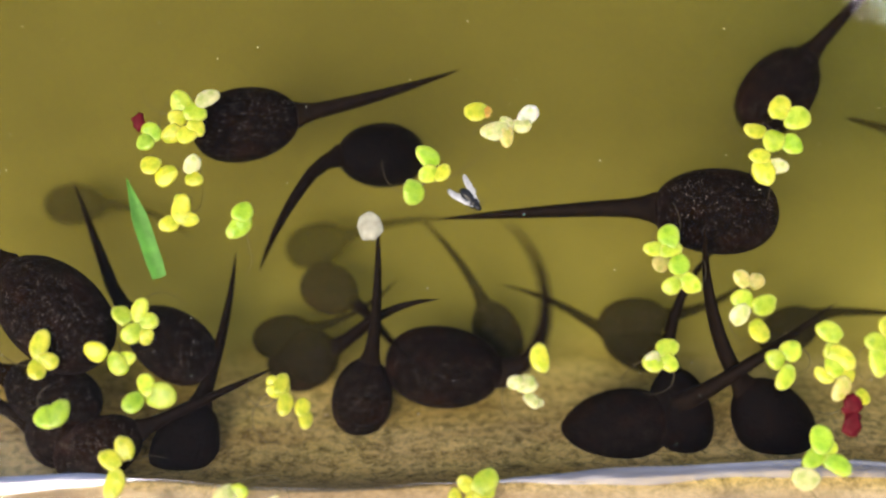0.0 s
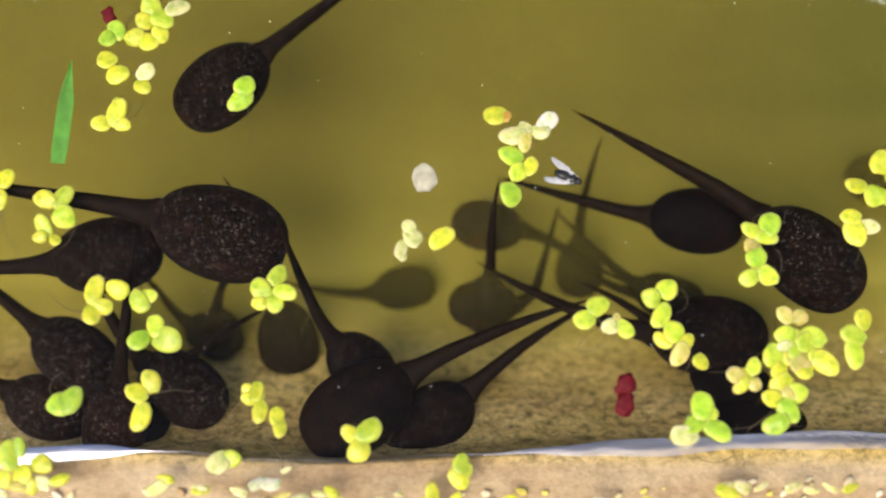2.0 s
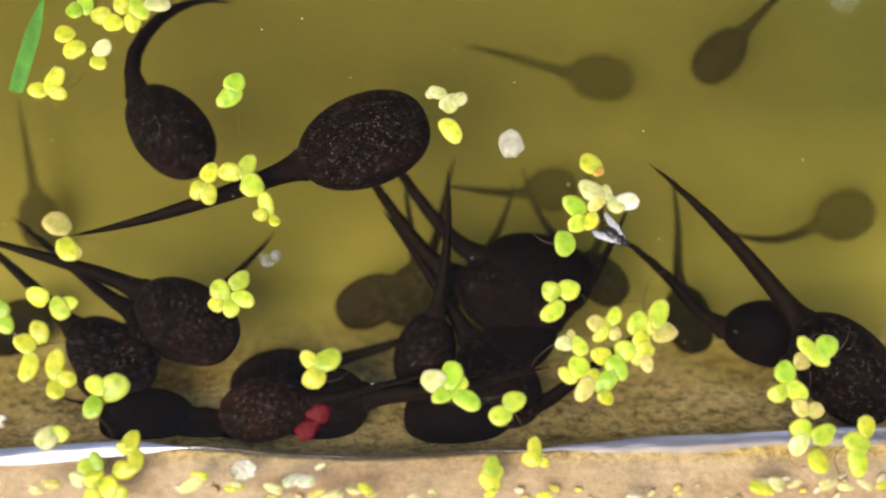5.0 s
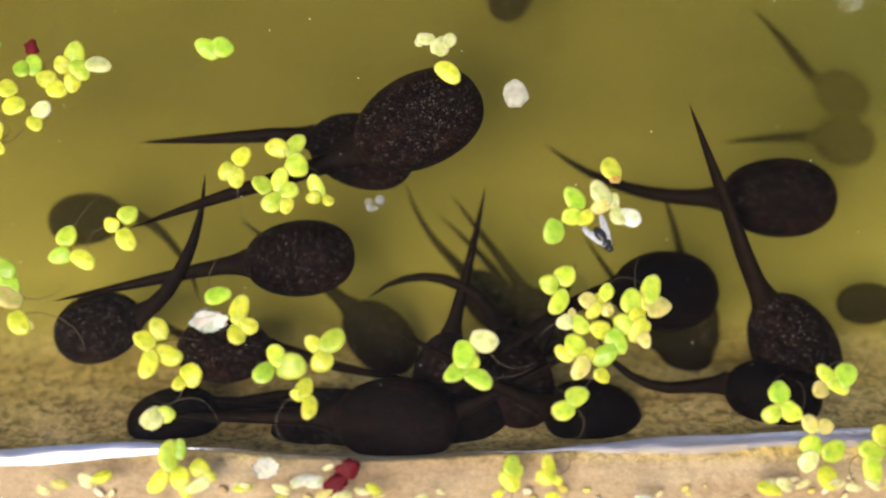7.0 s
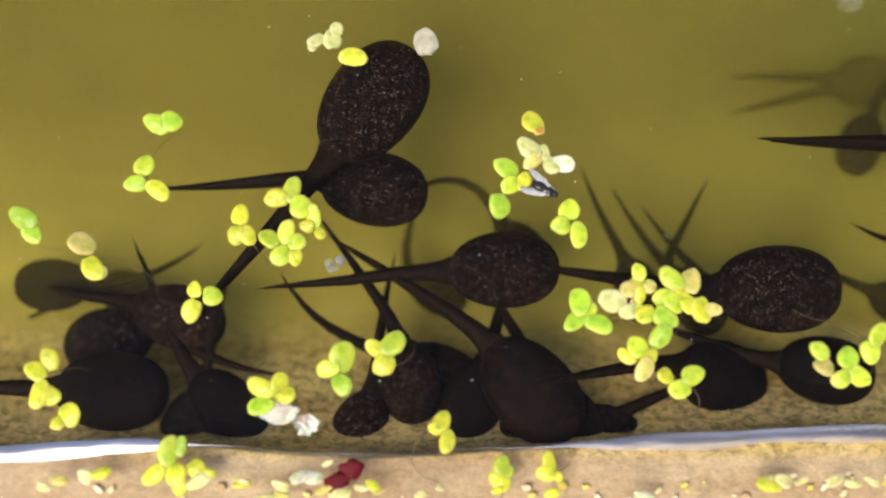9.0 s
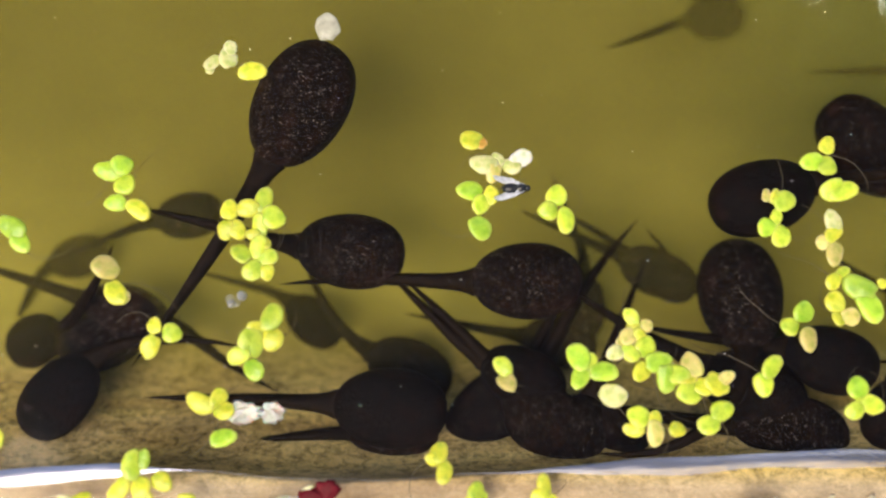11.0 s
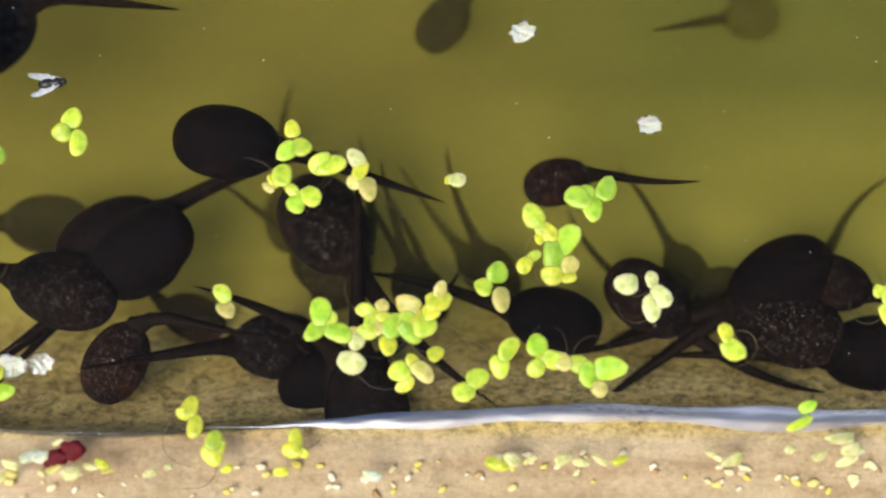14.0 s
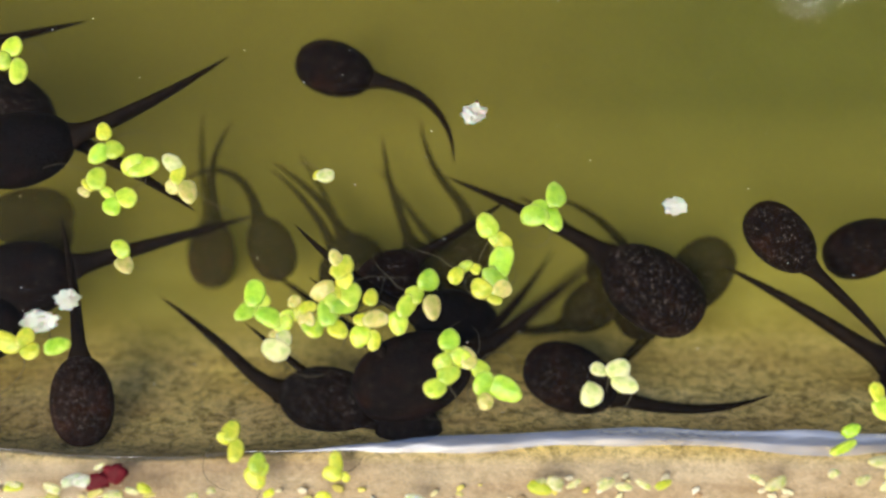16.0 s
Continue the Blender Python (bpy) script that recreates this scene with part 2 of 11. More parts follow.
def frond_material(name, colour, spread=0.15):
    m, nt, b = shader(name)
    info = nt.nodes.new("ShaderNodeObjectInfo")
    hue = nt.nodes.new("ShaderNodeHueSaturation")
    vary = nt.nodes.new("ShaderNodeMapRange")
    vary.inputs[3].default_value, vary.inputs[4].default_value = 1 - spread * 1.6, 1 + spread * 0.5
    nt.links.new(info.outputs["Random"], vary.inputs[0])
    nt.links.new(vary.outputs[0], hue.inputs["Value"])
    # broad noise makes parts of each frond deeper green and the rest yellower
    cells = mapped(nt, "ShaderNodeTexNoise", 0.9, Detail=2, Roughness=0.5)
    edge = ramp(nt, cells.outputs[0], [(0.36, tuple(c * k for c, k in zip(colour, (0.66, 0.80, 0.5)))), (0.58, colour)])
    specks = mapped(nt, "ShaderNodeTexNoise", 5, Detail=4, Roughness=0.6)
    fleck = ramp(nt, specks.outputs[0], [(0.30, (0.80, 0.82, 0.7)), (0.46, (1, 1, 1))])
    tone = mix(nt, 1.0, edge.outputs[0], fleck.outputs[0], "MULTIPLY")
    co, span = nt.nodes.new("ShaderNodeTexCoord"), nt.nodes.new("ShaderNodeVectorMath")
    span.operation = "LENGTH"
    flat = nt.nodes.new("ShaderNodeMapping")
    flat.inputs["Scale"].default_value = (0.84, 1, 0)
    nt.links.new(co.outputs["Object"], flat.inputs[0])
    nt.links.new(flat.outputs[0], span.inputs[0])
    fringe = ramp(nt, span.outputs["Value"], [(0.70, (0, 0, 0)), (1.0, (0.40, 0.40, 0.40))])
    pale = mix(nt, fringe.outputs[0], tone, tuple(min(0.95, 0.6 * c + 0.4 * k) for c, k in zip(colour, (0.95, 0.95, 0.35))))
    nt.links.new(pale, hue.inputs["Color"])
    nt.links.new(hue.outputs[0], b.inputs["Base Color"])
    b.inputs["Roughness"].default_value = 0.38
    b.inputs["Specular IOR Level"].default_value = 0.4
    b.inputs["Coat Weight"].default_value, b.inputs["Coat Roughness"].default_value = 0.35, 0.25
    b.inputs["Subsurface Weight"].default_value = 0.8
    b.inputs["Subsurface Radius"].default_value = (0.8, 0.9, 0.25)
    b.inputs["Subsurface Scale"].default_value = 0.0013
    fine = mapped(nt, "ShaderNodeTexNoise", 7, Detail=3)
    bump(nt, b, fine.outputs[0], 0.12, 0.06)
    return m


def plain(name, colour, rough=0.5, scale=300, alpha=1.0):
    m, nt, b = shader(name)
    n = mapped(nt, "ShaderNodeTexNoise", scale, Detail=4)
    r = ramp(nt, n.outputs[0], [(0.3, tuple(c * (0.6 if colour[0] < 0.85 else 0.88) for c in colour)), (0.7, colour)])
    nt.links.new(r.outputs[0], b.inputs["Base Color"])
    b.inputs["Roughness"].default_value = rough
    b.inputs["Alpha"].default_value = alpha
    return m


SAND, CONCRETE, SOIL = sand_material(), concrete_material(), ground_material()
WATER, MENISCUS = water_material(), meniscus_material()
SKIN, FIN = skin_material(), fin_material()
FROND = {
    "g": frond_material("frond_green", (0.50, 0.72, 0.045)),
    "l": frond_material("frond_lime", (0.66, 0.78, 0.06)),
    "y": frond_material("frond_yellow", (0.82, 0.79, 0.055)),
    "p": frond_material("frond_pale", (0.88, 0.83, 0.40)),
    "o": frond_material("frond_tan", (0.78, 0.63, 0.20)),
    "r": frond_material("frond_orange", (0.78, 0.36, 0.07)),
    "c": frond_material("frond_cream", (0.90, 0.78, 0.42)),
    "w": frond_material("frond_bleached", (0.82, 0.78, 0.66), 0.08),
}
ROOT = plain("root_thread", (0.15, 0.125, 0.065), 0.6, 900)
RED = plain("red_leaf", (0.15, 0.006, 0.012), 0.6, 900)
RED.node_tree.nodes["Principled BSDF"].inputs["Specular IOR Level"].default_value = 0.2
GRASS = plain("grass_green", (0.22, 0.60, 0.10), 0.4, 500)
WHITE = plain("white_skin", (0.96, 0.94, 0.84), 0.5, 900)
WHITE.node_tree.nodes["Principled BSDF"].inputs["Subsurface Weight"].default_value = 0.6
WHITE.node_tree.nodes["Principled BSDF"].inputs["Subsurface Scale"].default_value = 0.0008
CLEARISH = plain("clear_husk", (0.82, 0.79, 0.63), 0.2, 700, 0.55)
BUBBLE = plain("bubble_film", (0.8, 0.8, 0.7), 0.06, 500, 0.16)
FLYBODY = plain("fly_black", (0.012, 0.012, 0.014), 0.35, 2000)
WING = plain("fly_wing", (0.74, 0.76, 0.82), 0.25, 1500, 0.85)


# ---- mesh helpers ----
def mesh_of(name, bm, material, smooth=True):
    me = bpy.data.meshes.new(name)
    bmesh.ops.recalc_face_normals(bm, faces=bm.faces)
    bm.to_mesh(me)
    bm.free()
    for p in me.polygons:
        p.use_smooth = smooth
    me.materials.append(material)
    return me


def part(name, bm, material, parent, label=""):
    ob = new(name, mesh_of(name, bm, material))
    ob.parent = parent
    return tagged(ob, label=label)


def lathe(rings, close=True):
    """A skin over rings of points; the end rings close to points or caps."""
    bm = bmesh.new()
    rows = [[bm.verts.new(p) for p in ring] for ring in rings]
    for a, b in zip(rows, rows[1:]):
        n = len(a)
        for i in range(n):
            bm.faces.new((a[i], a[(i + 1) % n], b[(i + 1) % n], b[i]))
    if close:
        bm.faces.new(rows[0])
        bm.faces.new(rows[-1])
    return bm


def tube(points, radius, sides=6, taper=0.4):
    rings = []
    for i, p in enumerate(points):
        a, b = Vector(points[max(i - 1, 0)]), Vector(points[min(i + 1, len(points) - 1)])
        d = (b - a).normalized()
        side = d.cross(Vector((0, 0, 1))).normalized()
        up = side.cross(d)
        r = radius * (1 - (1 - taper) * i / (len(points) - 1))
        rings.append([Vector(p) + r * (side * math.cos(k * math.tau / sides) + up * math.sin(k * math.tau / sides)) for k in range(sides)])
    return lathe(rings)


def sheet(name, x0, x1, y0, y1, height, nx, ny, material, wavy=0.0):
    bm = bmesh.new()
    grid = []
    ys = ny if isinstance(ny, list) else [y0 + (y1 - y0) * j / ny for j in range(ny + 1)]
    ny = len(ys) - 1
    for y in ys:
        row = []
        for i in range(nx + 1):
            x, y = x0 + (x1 - x0) * i / nx, float(y)
            z = height(x, y) if callable(height) else height
            if wavy:
                z += wavy * (noise.noise((x * 60, y * 60, 0.0)) + 0.5 * noise.noise((x * 190, y * 190, 3.0)))
                z += 0.0012 * min(max((y + 0.008) / 0.02, 0), 1) * noise.noise((x * 38, y * 38, 9.0))
            row.append(bm.verts.new((x, y, z)))
        grid.append(row)
    for j in range(ny):
        for i in range(nx):
            bm.faces.new((grid[j][i], grid[j][i + 1], grid[j + 1][i + 1], grid[j + 1][i]))
    return new(name, mesh_of(name, bm, material))


def block(name, x0, x1, y0, y1, z0, z1, material, bevel=0.004):
    bm = bmesh.new()
    bmesh.ops.create_cube(bm, size=1.0)
    for v in bm.verts:
        v.co = ((x0 + x1) / 2 + v.co.x * (x1 - x0), (y0 + y1) / 2 + v.co.y * (y1 - y0), (z0 + z1) / 2 + v.co.z * (z1 - z0))
    bmesh.ops.bevel(bm, geom=bm.edges[:], offset=bevel, segments=2, affect="EDGES")
    return new(name, mesh_of(name, bm, material, False))


# ---- the trough and its water ----
FLOOR_Y = [-0.085, -0.0617, -0.0291, -0.0285, -0.0272, -0.0167, -0.0008, 0.0157, 0.3]
FLOOR_Z = [0.003, -0.0012, -0.0036, -0.0095, -0.0125, -0.0235, -0.035, -0.040, -0.042]


def edge_line(x):
    """How far the water's edge swings from a straight line."""
    return 0.0025 * math.exp(-((x - 0.0485) / (0.032 if x < 0.0485 else 0.090)) ** 2) + 0.0010 * math.exp(-((x + 0.038) / 0.019) ** 2) + 0.0003 * math.sin(x * 133)


def floor_height(x, y):
    """A sand shelf at the edge, a short drop, and a bed that slopes away."""
    return float(np.interp(y - edge_line(x) * min(1, max(0, (-0.012 - y) / 0.01)), FLOOR_Y, FLOOR_Z))


FLOOR_ROWS = [*np.linspace(-0.085, -0.0325, 28), *np.linspace(-0.0320, -0.0240, 28), *np.linspace(-0.0232, 0.06, 62), *np.linspace(0.063, 0.27, 50)]


tagged(sheet("ground", -60, 60, -60, 60, -0.12, 4, 4, SOIL), "dark garden soil round the stone trough", "ground", kind="structure")
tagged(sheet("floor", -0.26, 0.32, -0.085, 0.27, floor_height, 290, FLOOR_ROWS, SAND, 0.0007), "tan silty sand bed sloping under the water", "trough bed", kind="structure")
for nm, box in (("wall_front", (-0.30, 0.36, -0.135, -0.0855)), ("wall_back", (-0.30, 0.36, 0.2705, 0.32)), ("wall_left", (-0.30, -0.2605, -0.085, 0.27)), ("wall_right", (0.3205, 0.36, -0.085, 0.27))):
    tagged(block(nm, *box, -0.119, 0.012, CONCRETE), "rough tan concrete wall of the trough", "trough wall", kind="structure")
tagged(sheet("water", -0.2595, 0.3195, -0.0845, 0.2695, 0.0, 2, 2, WATER), "clear still water surface with faint ripples", "water", kind="structure")
# two translucent sheets added to stand in for the haze of murky water
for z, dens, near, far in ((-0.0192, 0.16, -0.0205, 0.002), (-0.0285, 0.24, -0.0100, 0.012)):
    tagged(sheet("water_silt", -0.2595, 0.3195, -0.0845, 0.2695, z, 2, 2, murk_material("water_haze", dens, (0.40, 0.36, 0.065), near, far)), "olive green translucent sheet standing in for murky water haze", "water", kind="structure")


def meniscus():
    """A low ridge of water along the shallow edge, shaped broad at both ends where its sky sheen shows."""
    bm = bmesh.new()
    rows = []
    n = 420
    for i in range(n + 1):
        x = -0.2 + 0.48 * i / n
        y = -0.0287 + edge_line(x) + 0.0003 * noise.noise((x * 120, 0, 0))
        broad = 1 / (1 + math.exp((x + 0.038) * 700)) + 1 / (1 + math.exp(-(x - 0.021) * 300))
        w = 0.000016 + 0.00145 * min(broad, 1) * (0.85 + 0.6 * noise.noise((x * 55, 5, 0)))
        rows.append([bm.verts.new((x, y + w * s, 0.0002 + w * (0.24 + 0.14 * noise.noise((x * 300, s * 2, 2))) * (1 - s * s))) for s in (-1, -0.66, -0.33, 0, 0.33, 0.66, 1)])
    for a, b in zip(rows, rows[1:]):
        for i in range(6):
            bm.faces.new((a[i], b[i], b[i + 1], a[i + 1]))
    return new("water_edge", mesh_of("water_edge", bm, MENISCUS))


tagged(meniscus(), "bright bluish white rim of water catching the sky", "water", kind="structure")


# ---- tadpoles ----
SEGMENTS = 8
TADS = {}


def body_rings(L, n=22):
    rings = []
    count = 19
    for i in range(count):
        u = 0.5 - 0.5 * math.cos(math.pi * i / (count - 1))
        v = u ** 0.92
        w = 0.350 * L * math.sqrt(max(0.0, 1 - (2 * v - 1) ** 2)) ** 0.92
        w = max(w, 0.008 * L if u < 0.5 else 0.08 * L)
        rings.append([(L * (0.5 - u), w * math.cos(k * math.tau / n), w * 0.80 * math.sin(k * math.tau / n) ) for k in range(n)])
    return rings


def tail_width(s):
    return 0.95 * (1 - s) ** 0.75


def tadpole(key, L, length):
    top = tagged(new("tadpole"), "dark brown speckled tadpole with a long tapering tail", "tadpole", "tadpoles")
    part("body", lathe(body_rings(L)), SKIN, top, "rounded dark body with pale specks")
    step = length / SEGMENTS
    for k in range(SEGMENTS):
        rings = []
        root = ((-1.3, 0.1), (-0.9, 0.45), (-0.45, 0.8)) if k == 0 else ((-0.16, 0.80), (-0.08, 0.95))
        for at, tuck in (*root, (0, 1), (0.25, 1), (0.5, 1), (0.75, 1), (1.0, 1), (1.08, 0.95), (1.16, 0.8)):
            s = min(max((k + at) / SEGMENTS, 0), 1)
            w = tuck * ((0.082 * tail_width(s) + 0.05 * math.exp(-18 * s)) * L + 0.00007)
            h = tuck * ((0.060 + 0.050 * math.sin(math.pi * min(s * 1.15, 1))) * L * (1 - s) ** 0.5 + 0.00007)
            rings.append([(-at * step, w * math.cos(a * math.tau / 12), h * math.sin(a * math.tau / 12)) for a in range(12)])
        part("tail_segment", lathe(rings), FIN, top)
    top["body_length"], top["tail_length"] = L, length
    TADS[key] = top


tadpole('a1', 0.01618, 0.02530)
tadpole('a2', 0.01985, 0.03470)
tadpole('a3', 0.01461, 0.02337)
tadpole('a4', 0.01867, 0.03190)
tadpole('a5', 0.01573, 0.02350)
tadpole('a6', 0.01641, 0.02810)
tadpole('a7', 0.01318, 0.02262)
tadpole('j1', 0.01680, 0.02772)
tadpole('a8', 0.01399, 0.02238)
tadpole('a9', 0.01431, 0.02290)
tadpole('a10', 0.01513, 0.02421)
tadpole('a11', 0.01799, 0.02879)
tadpole('a12', 0.01634, 0.02615)
tadpole('a13', 0.01765, 0.02840)
tadpole('a14', 0.01576, 0.02521)
tadpole('a15', 0.01754, 0.02807)
tadpole('a16', 0.01463, 0.02341)
tadpole('a17', 0.01368, 0.02189)
tadpole('a18', 0.01160, 0.01857)
tadpole('a19', 0.01233, 0.01973)
tadpole('a20', 0.01244, 0.01991)
tadpole('a21', 0.01088, 0.01740)
tadpole('a22', 0.01017, 0.01628)
tadpole('a23', 0.01073, 0.01717)
tadpole('a24', 0.01183, 0.01893)
tadpole('a25', 0.01115, 0.01784)
tadpole('b2', 0.01431, 0.02290)
tadpole('b3', 0.01347, 0.02155)
tadpole('b4', 0.01327, 0.02124)
tadpole('b5', 0.01480, 0.02300)
tadpole('c1', 0.01085, 0.01735)
tadpole('c2', 0.01040, 0.01663)
tadpole('c3', 0.00967, 0.01547)
tadpole('c4', 0.01100, 0.01761)
tadpole('b6', 0.01211, 0.01937)
tadpole('b7', 0.01158, 0.01853)
tadpole('d1', 0.01063, 0.01700)
tadpole('e1', 0.01062, 0.01698)
tadpole('f1', 0.01171, 0.01873)
tadpole('f2', 0.01044, 0.01670)
tadpole('g1', 0.01720, 0.02700)
tadpole('g2', 0.01069, 0.01710)
tadpole('h1', 0.01256, 0.02009)


def wag(top, rows):
    """Bends the tail: rows of seconds, the angle of its first half to the body and of its second half to the first."""
    step, start = top["tail_length"] / SEGMENTS, -top["body_length"] * 0.485
    pieces = [c for c in top.children if c.name.startswith("tail_segment")]
    for k, piece in enumerate(pieces):
        keys = []
        for t, a, b in rows:
            x, y, turn = start, 0.0, 0.0
            for i in range(k + 1):
                turn = (a - 0.5 * b) * min(1, 0.45 + 0.3 * i) + 2 * b * (i + 0.5) / SEGMENTS
                if i < k:
                    x -= step * math.cos(radians(turn))
                    y -= step * math.sin(radians(turn))
            keys.append((t, pose(x, y, 0, rz=turn)))
        walk(piece, keys)


# ---- duckweed ----
WEEDS = {}
rng = random.Random(7)


def frond_mesh(name, material, seed):
    r = random.Random(seed)
    n = 28
    notch = r.uniform(0.0, 0.22)
    ecc = r.uniform(1.08, 1.48)

    def ring(k, z):
        pts = []
        for i in range(n):
            a = i * math.tau / n
            rad = k * (1 + 0.045 * math.sin(2 * a + seed) + 0.05 * math.sin(3 * a + 2 * seed) + 0.010 * math.sin(9 * a + seed)) * (1 - notch * math.exp(-((a - math.pi) / 0.4) ** 2))
            rad *= 1 + 0.05 * noise.noise((2.2 * math.cos(a), 2.2 * math.sin(a), seed * 1.7))
            x, y = rad * ecc * math.cos(a), rad * math.sin(a)
            pts.append((x, y, z + 0.07 * k * math.sin(2 * a + seed) + 0.09 * noise.noise((x * 2.1, y * 2.1, seed * 2.3 + 5))))
        return pts

    return mesh_of(name, lathe([ring(0.5, -0.22), ring(0.86, -0.12), ring(1.0, 0.02), ring(0.96, 0.18), ring(0.82, 0.31), ring(0.6, 0.40), ring(0.35, 0.44), ring(0.1, 0.45)]), material)


FROND_MESH = {k: [frond_mesh("frond", m, 3 * i + j) for j in range(6)] for i, (k, m) in enumerate(FROND.items())}
WORDS = {"g": "fresh green", "l": "lime green", "y": "yellowing", "p": "pale faded", "o": "tan withered", "r": "orange withered", "c": "dry cream", "w": "bleached white"}


def put_frond(parent, x, y, r, shade, turn, tilt):
    ob = new("frond", rng.choice(FROND_MESH[shade]))
    ob.parent = parent
    ob.matrix_basis = Matrix.Translation((x, y, rng.uniform(0, 0.00025))) @ pose(0, 0, 0, tilt, rng.uniform(-12, 12), turn) @ Matrix.Diagonal((0.94 * r, 0.94 * r, 0.68 * r, 1))
    return ob


def weed(key, fronds):
    shades = [f[3] for f in fronds]
    words = WORDS[max(set(shades), key=shades.count)]
    top = tagged(new("duckweed"), f"{words} duckweed plant of {len(fronds)} small fronds floating", "duckweed", "duckweed on the water")
    for x, y, r, shade in fronds:
        put_frond(top, x, y, r, shade, math.degrees(math.atan2(y, x)) + rng.uniform(-40, 40), rng.uniform(-13, 13))
    for _ in range(1 if len(fronds) < 4 else 2):
        a, b = rng.uniform(0, math.tau), rng.uniform(-3.2, 3.2)
        ln = rng.uniform(0.003, 0.012)
        pts = [(0, 0, -0.0004)]
        for i in range(1, 15):
            a += b * 0.10 + rng.uniform(-0.2, 0.2)
            pts.append((pts[-1][0] + ln / 14 * math.cos(a), pts[-1][1] + ln / 14 * math.sin(a), -0.0004 - 0.0002 * i))
        part("root", tube(pts, 0.00008, 5), ROOT, top, "thin hanging root thread")
    WEEDS[key] = top


def stranded(x, y, r, shade):
    top = tagged(new("dead_frond", rng.choice(FROND_MESH[shade])), f"{WORDS[shade]} dead duckweed frond at the water's edge", "dead frond", "litter at the water's edge")
    top.matrix_basis = Matrix.Translation((x, y, 0.0006)) @ pose(0, 0, 0, rng.uniform(-12, 12), rng.uniform(-12, 12), rng.choice((0, 180)) + rng.uniform(-30, 30)) @ Matrix.Diagonal((r * rng.uniform(0.9, 1.5), r * rng.uniform(0.6, 1), r, 1))


weed('A', [(0.00289, 0.0004, 0.00143, 'p'), (-0.00047, 0.00183, 0.00174, 'l'), (0.0003, -0.00035, 0.00158, 'l'), (-0.00204, 0.00032, 0.00127, 'y'), (-0.00066, -0.00218, 0.00134, 'y')])
weed('B', [(-0.00254, 0.00096, 0.00134, 'g'), (-0.00092, 0.00154, 0.00134, 'g'), (0.00099, -0.00054, 0.00143, 'y'), (0.00244, -0.00194, 0.00143, 'y')])
weed('C', [(-0.00251, 0.00263, 0.00143, 'y'), (-0.00143, 0.00014, 0.00158, 'y'), (0.00238, -0.00043, 0.00127, 'p'), (0.00153, -0.00231, 0.00127, 'y')])
weed('D', [(0.00019, 0.00055, 0.00158, 'y'), (-0.00149, -0.00147, 0.00127, 'y'), (0.00139, -0.00083, 0.00119, 'y'), (-0.00008, 0.00177, 0.00095, 'l')])
weed('E', [(-0.001, 0, 0.00158, 'g'), (0.001, 0, 0.00158, 'g')])
weed('F', [(0.00084, 0.00166, 0.00143, 'y'), (-0.00102, -0.00038, 0.00134, 'y'), (0.00019, -0.00127, 0.00134, 'y')])
weed('BB', [(-0.0017, 0.00074, 0.00143, 'y'), (0.00067, 0.00099, 0.00143, 'l'), (0.00102, -0.00172, 0.00174, 'l')])
weed('G', [(-0.0022, 0.0011, 0.00134, 'l'), (0.00024, 0.00176, 0.00134, 'l'), (0.00141, 0.00028, 0.00127, 'l'), (-0.00067, -0.00135, 0.00143, 'l'), (0.00123, -0.00176, 0.00111, 'y')])
weed('BC', [(-0.00046, 0.00121, 0.00127, 'l'), (-0.00075, -0.00041, 0.00103, 'y'), (0.0012, -0.0008, 0.00087, 'y')])
weed('R', [(-0.00147, 0.00137, 0.00103, 'p'), (0.00054, 0.00026, 0.00143, 'p'), (0.00176, 0.00111, 0.00111, 'p'), (0.00161, -0.00355, 0.00151, 'y'), (-0.00247, 0.00085, 0.00063, 'p')])
weed('P', [(-0.00013, 0.00403, 0.00151, 'y'), (0.00038, 0.00307, 0.00103, 'r'), (-0.00158, 0.00046, 0.00158, 'p'), (-0.00168, -0.00133, 0.00119, 'o'), (0.00009, -0.00056, 0.00103, 'p'), (0.00066, -0.00265, 0.00127, 'p'), (0.00223, -0.00289, 0.00143, 'w')])
weed('Q', [(0.00049, 0.00236, 0.00158, 'g'), (0.0001, 0, 0.00134, 'l'), (0.00191, -0.00023, 0.00119, 'y'), (-0.00249, -0.0021, 0.00158, 'g')])
weed('BD', [(0.0008, 0.0016, 0.00143, 'l'), (-0.00139, 0.00021, 0.00111, 'y'), (0.00059, -0.0018, 0.00143, 'y')])
weed('BE', [(-0.00052, 0.00198, 0.00158, 'l'), (0.00185, -0.00125, 0.00143, 'y'), (-0.00134, -0.00071, 0.00134, 'g')])
weed('BF', [(-0.00058, 0.001, 0.00174, 'g'), (0.00058, -0.00099, 0.00143, 'g')])
weed('LC', [(-0.00141, 0.00251, 0.00174, 'o'), (0.00007, -0.00097, 0.00158, 'y'), (0.00133, -0.00151, 0.00079, 'o')])
weed('BH', [(0, 0, 0.00143, 'g')])
weed('BI', [(-0.00032, 0.00181, 0.00158, 'y'), (0.00091, -0.00036, 0.00134, 'y'), (-0.00059, -0.00144, 0.00143, 'y')])
weed('BJ', [(0.001, 0.00206, 0.00143, 'y'), (-0.0008, 0.00052, 0.00143, 'y'), (-0.00019, -0.00255, 0.00158, 'y')])
weed('BK', [(-0.00159, 0.00216, 0.00158, 'y'), (0.00153, -0.00051, 0.00158, 'y'), (0.00005, -0.00163, 0.00103, 'y')])
weed('K', [(-0.0007, 0, 0.00174, 'g'), (0.0007, 0, 0.00174, 'g')])
weed('BL', [(-0.00091, -0.00026, 0.00158, 'p'), (0.00091, 0.00026, 0.00127, 'l')])
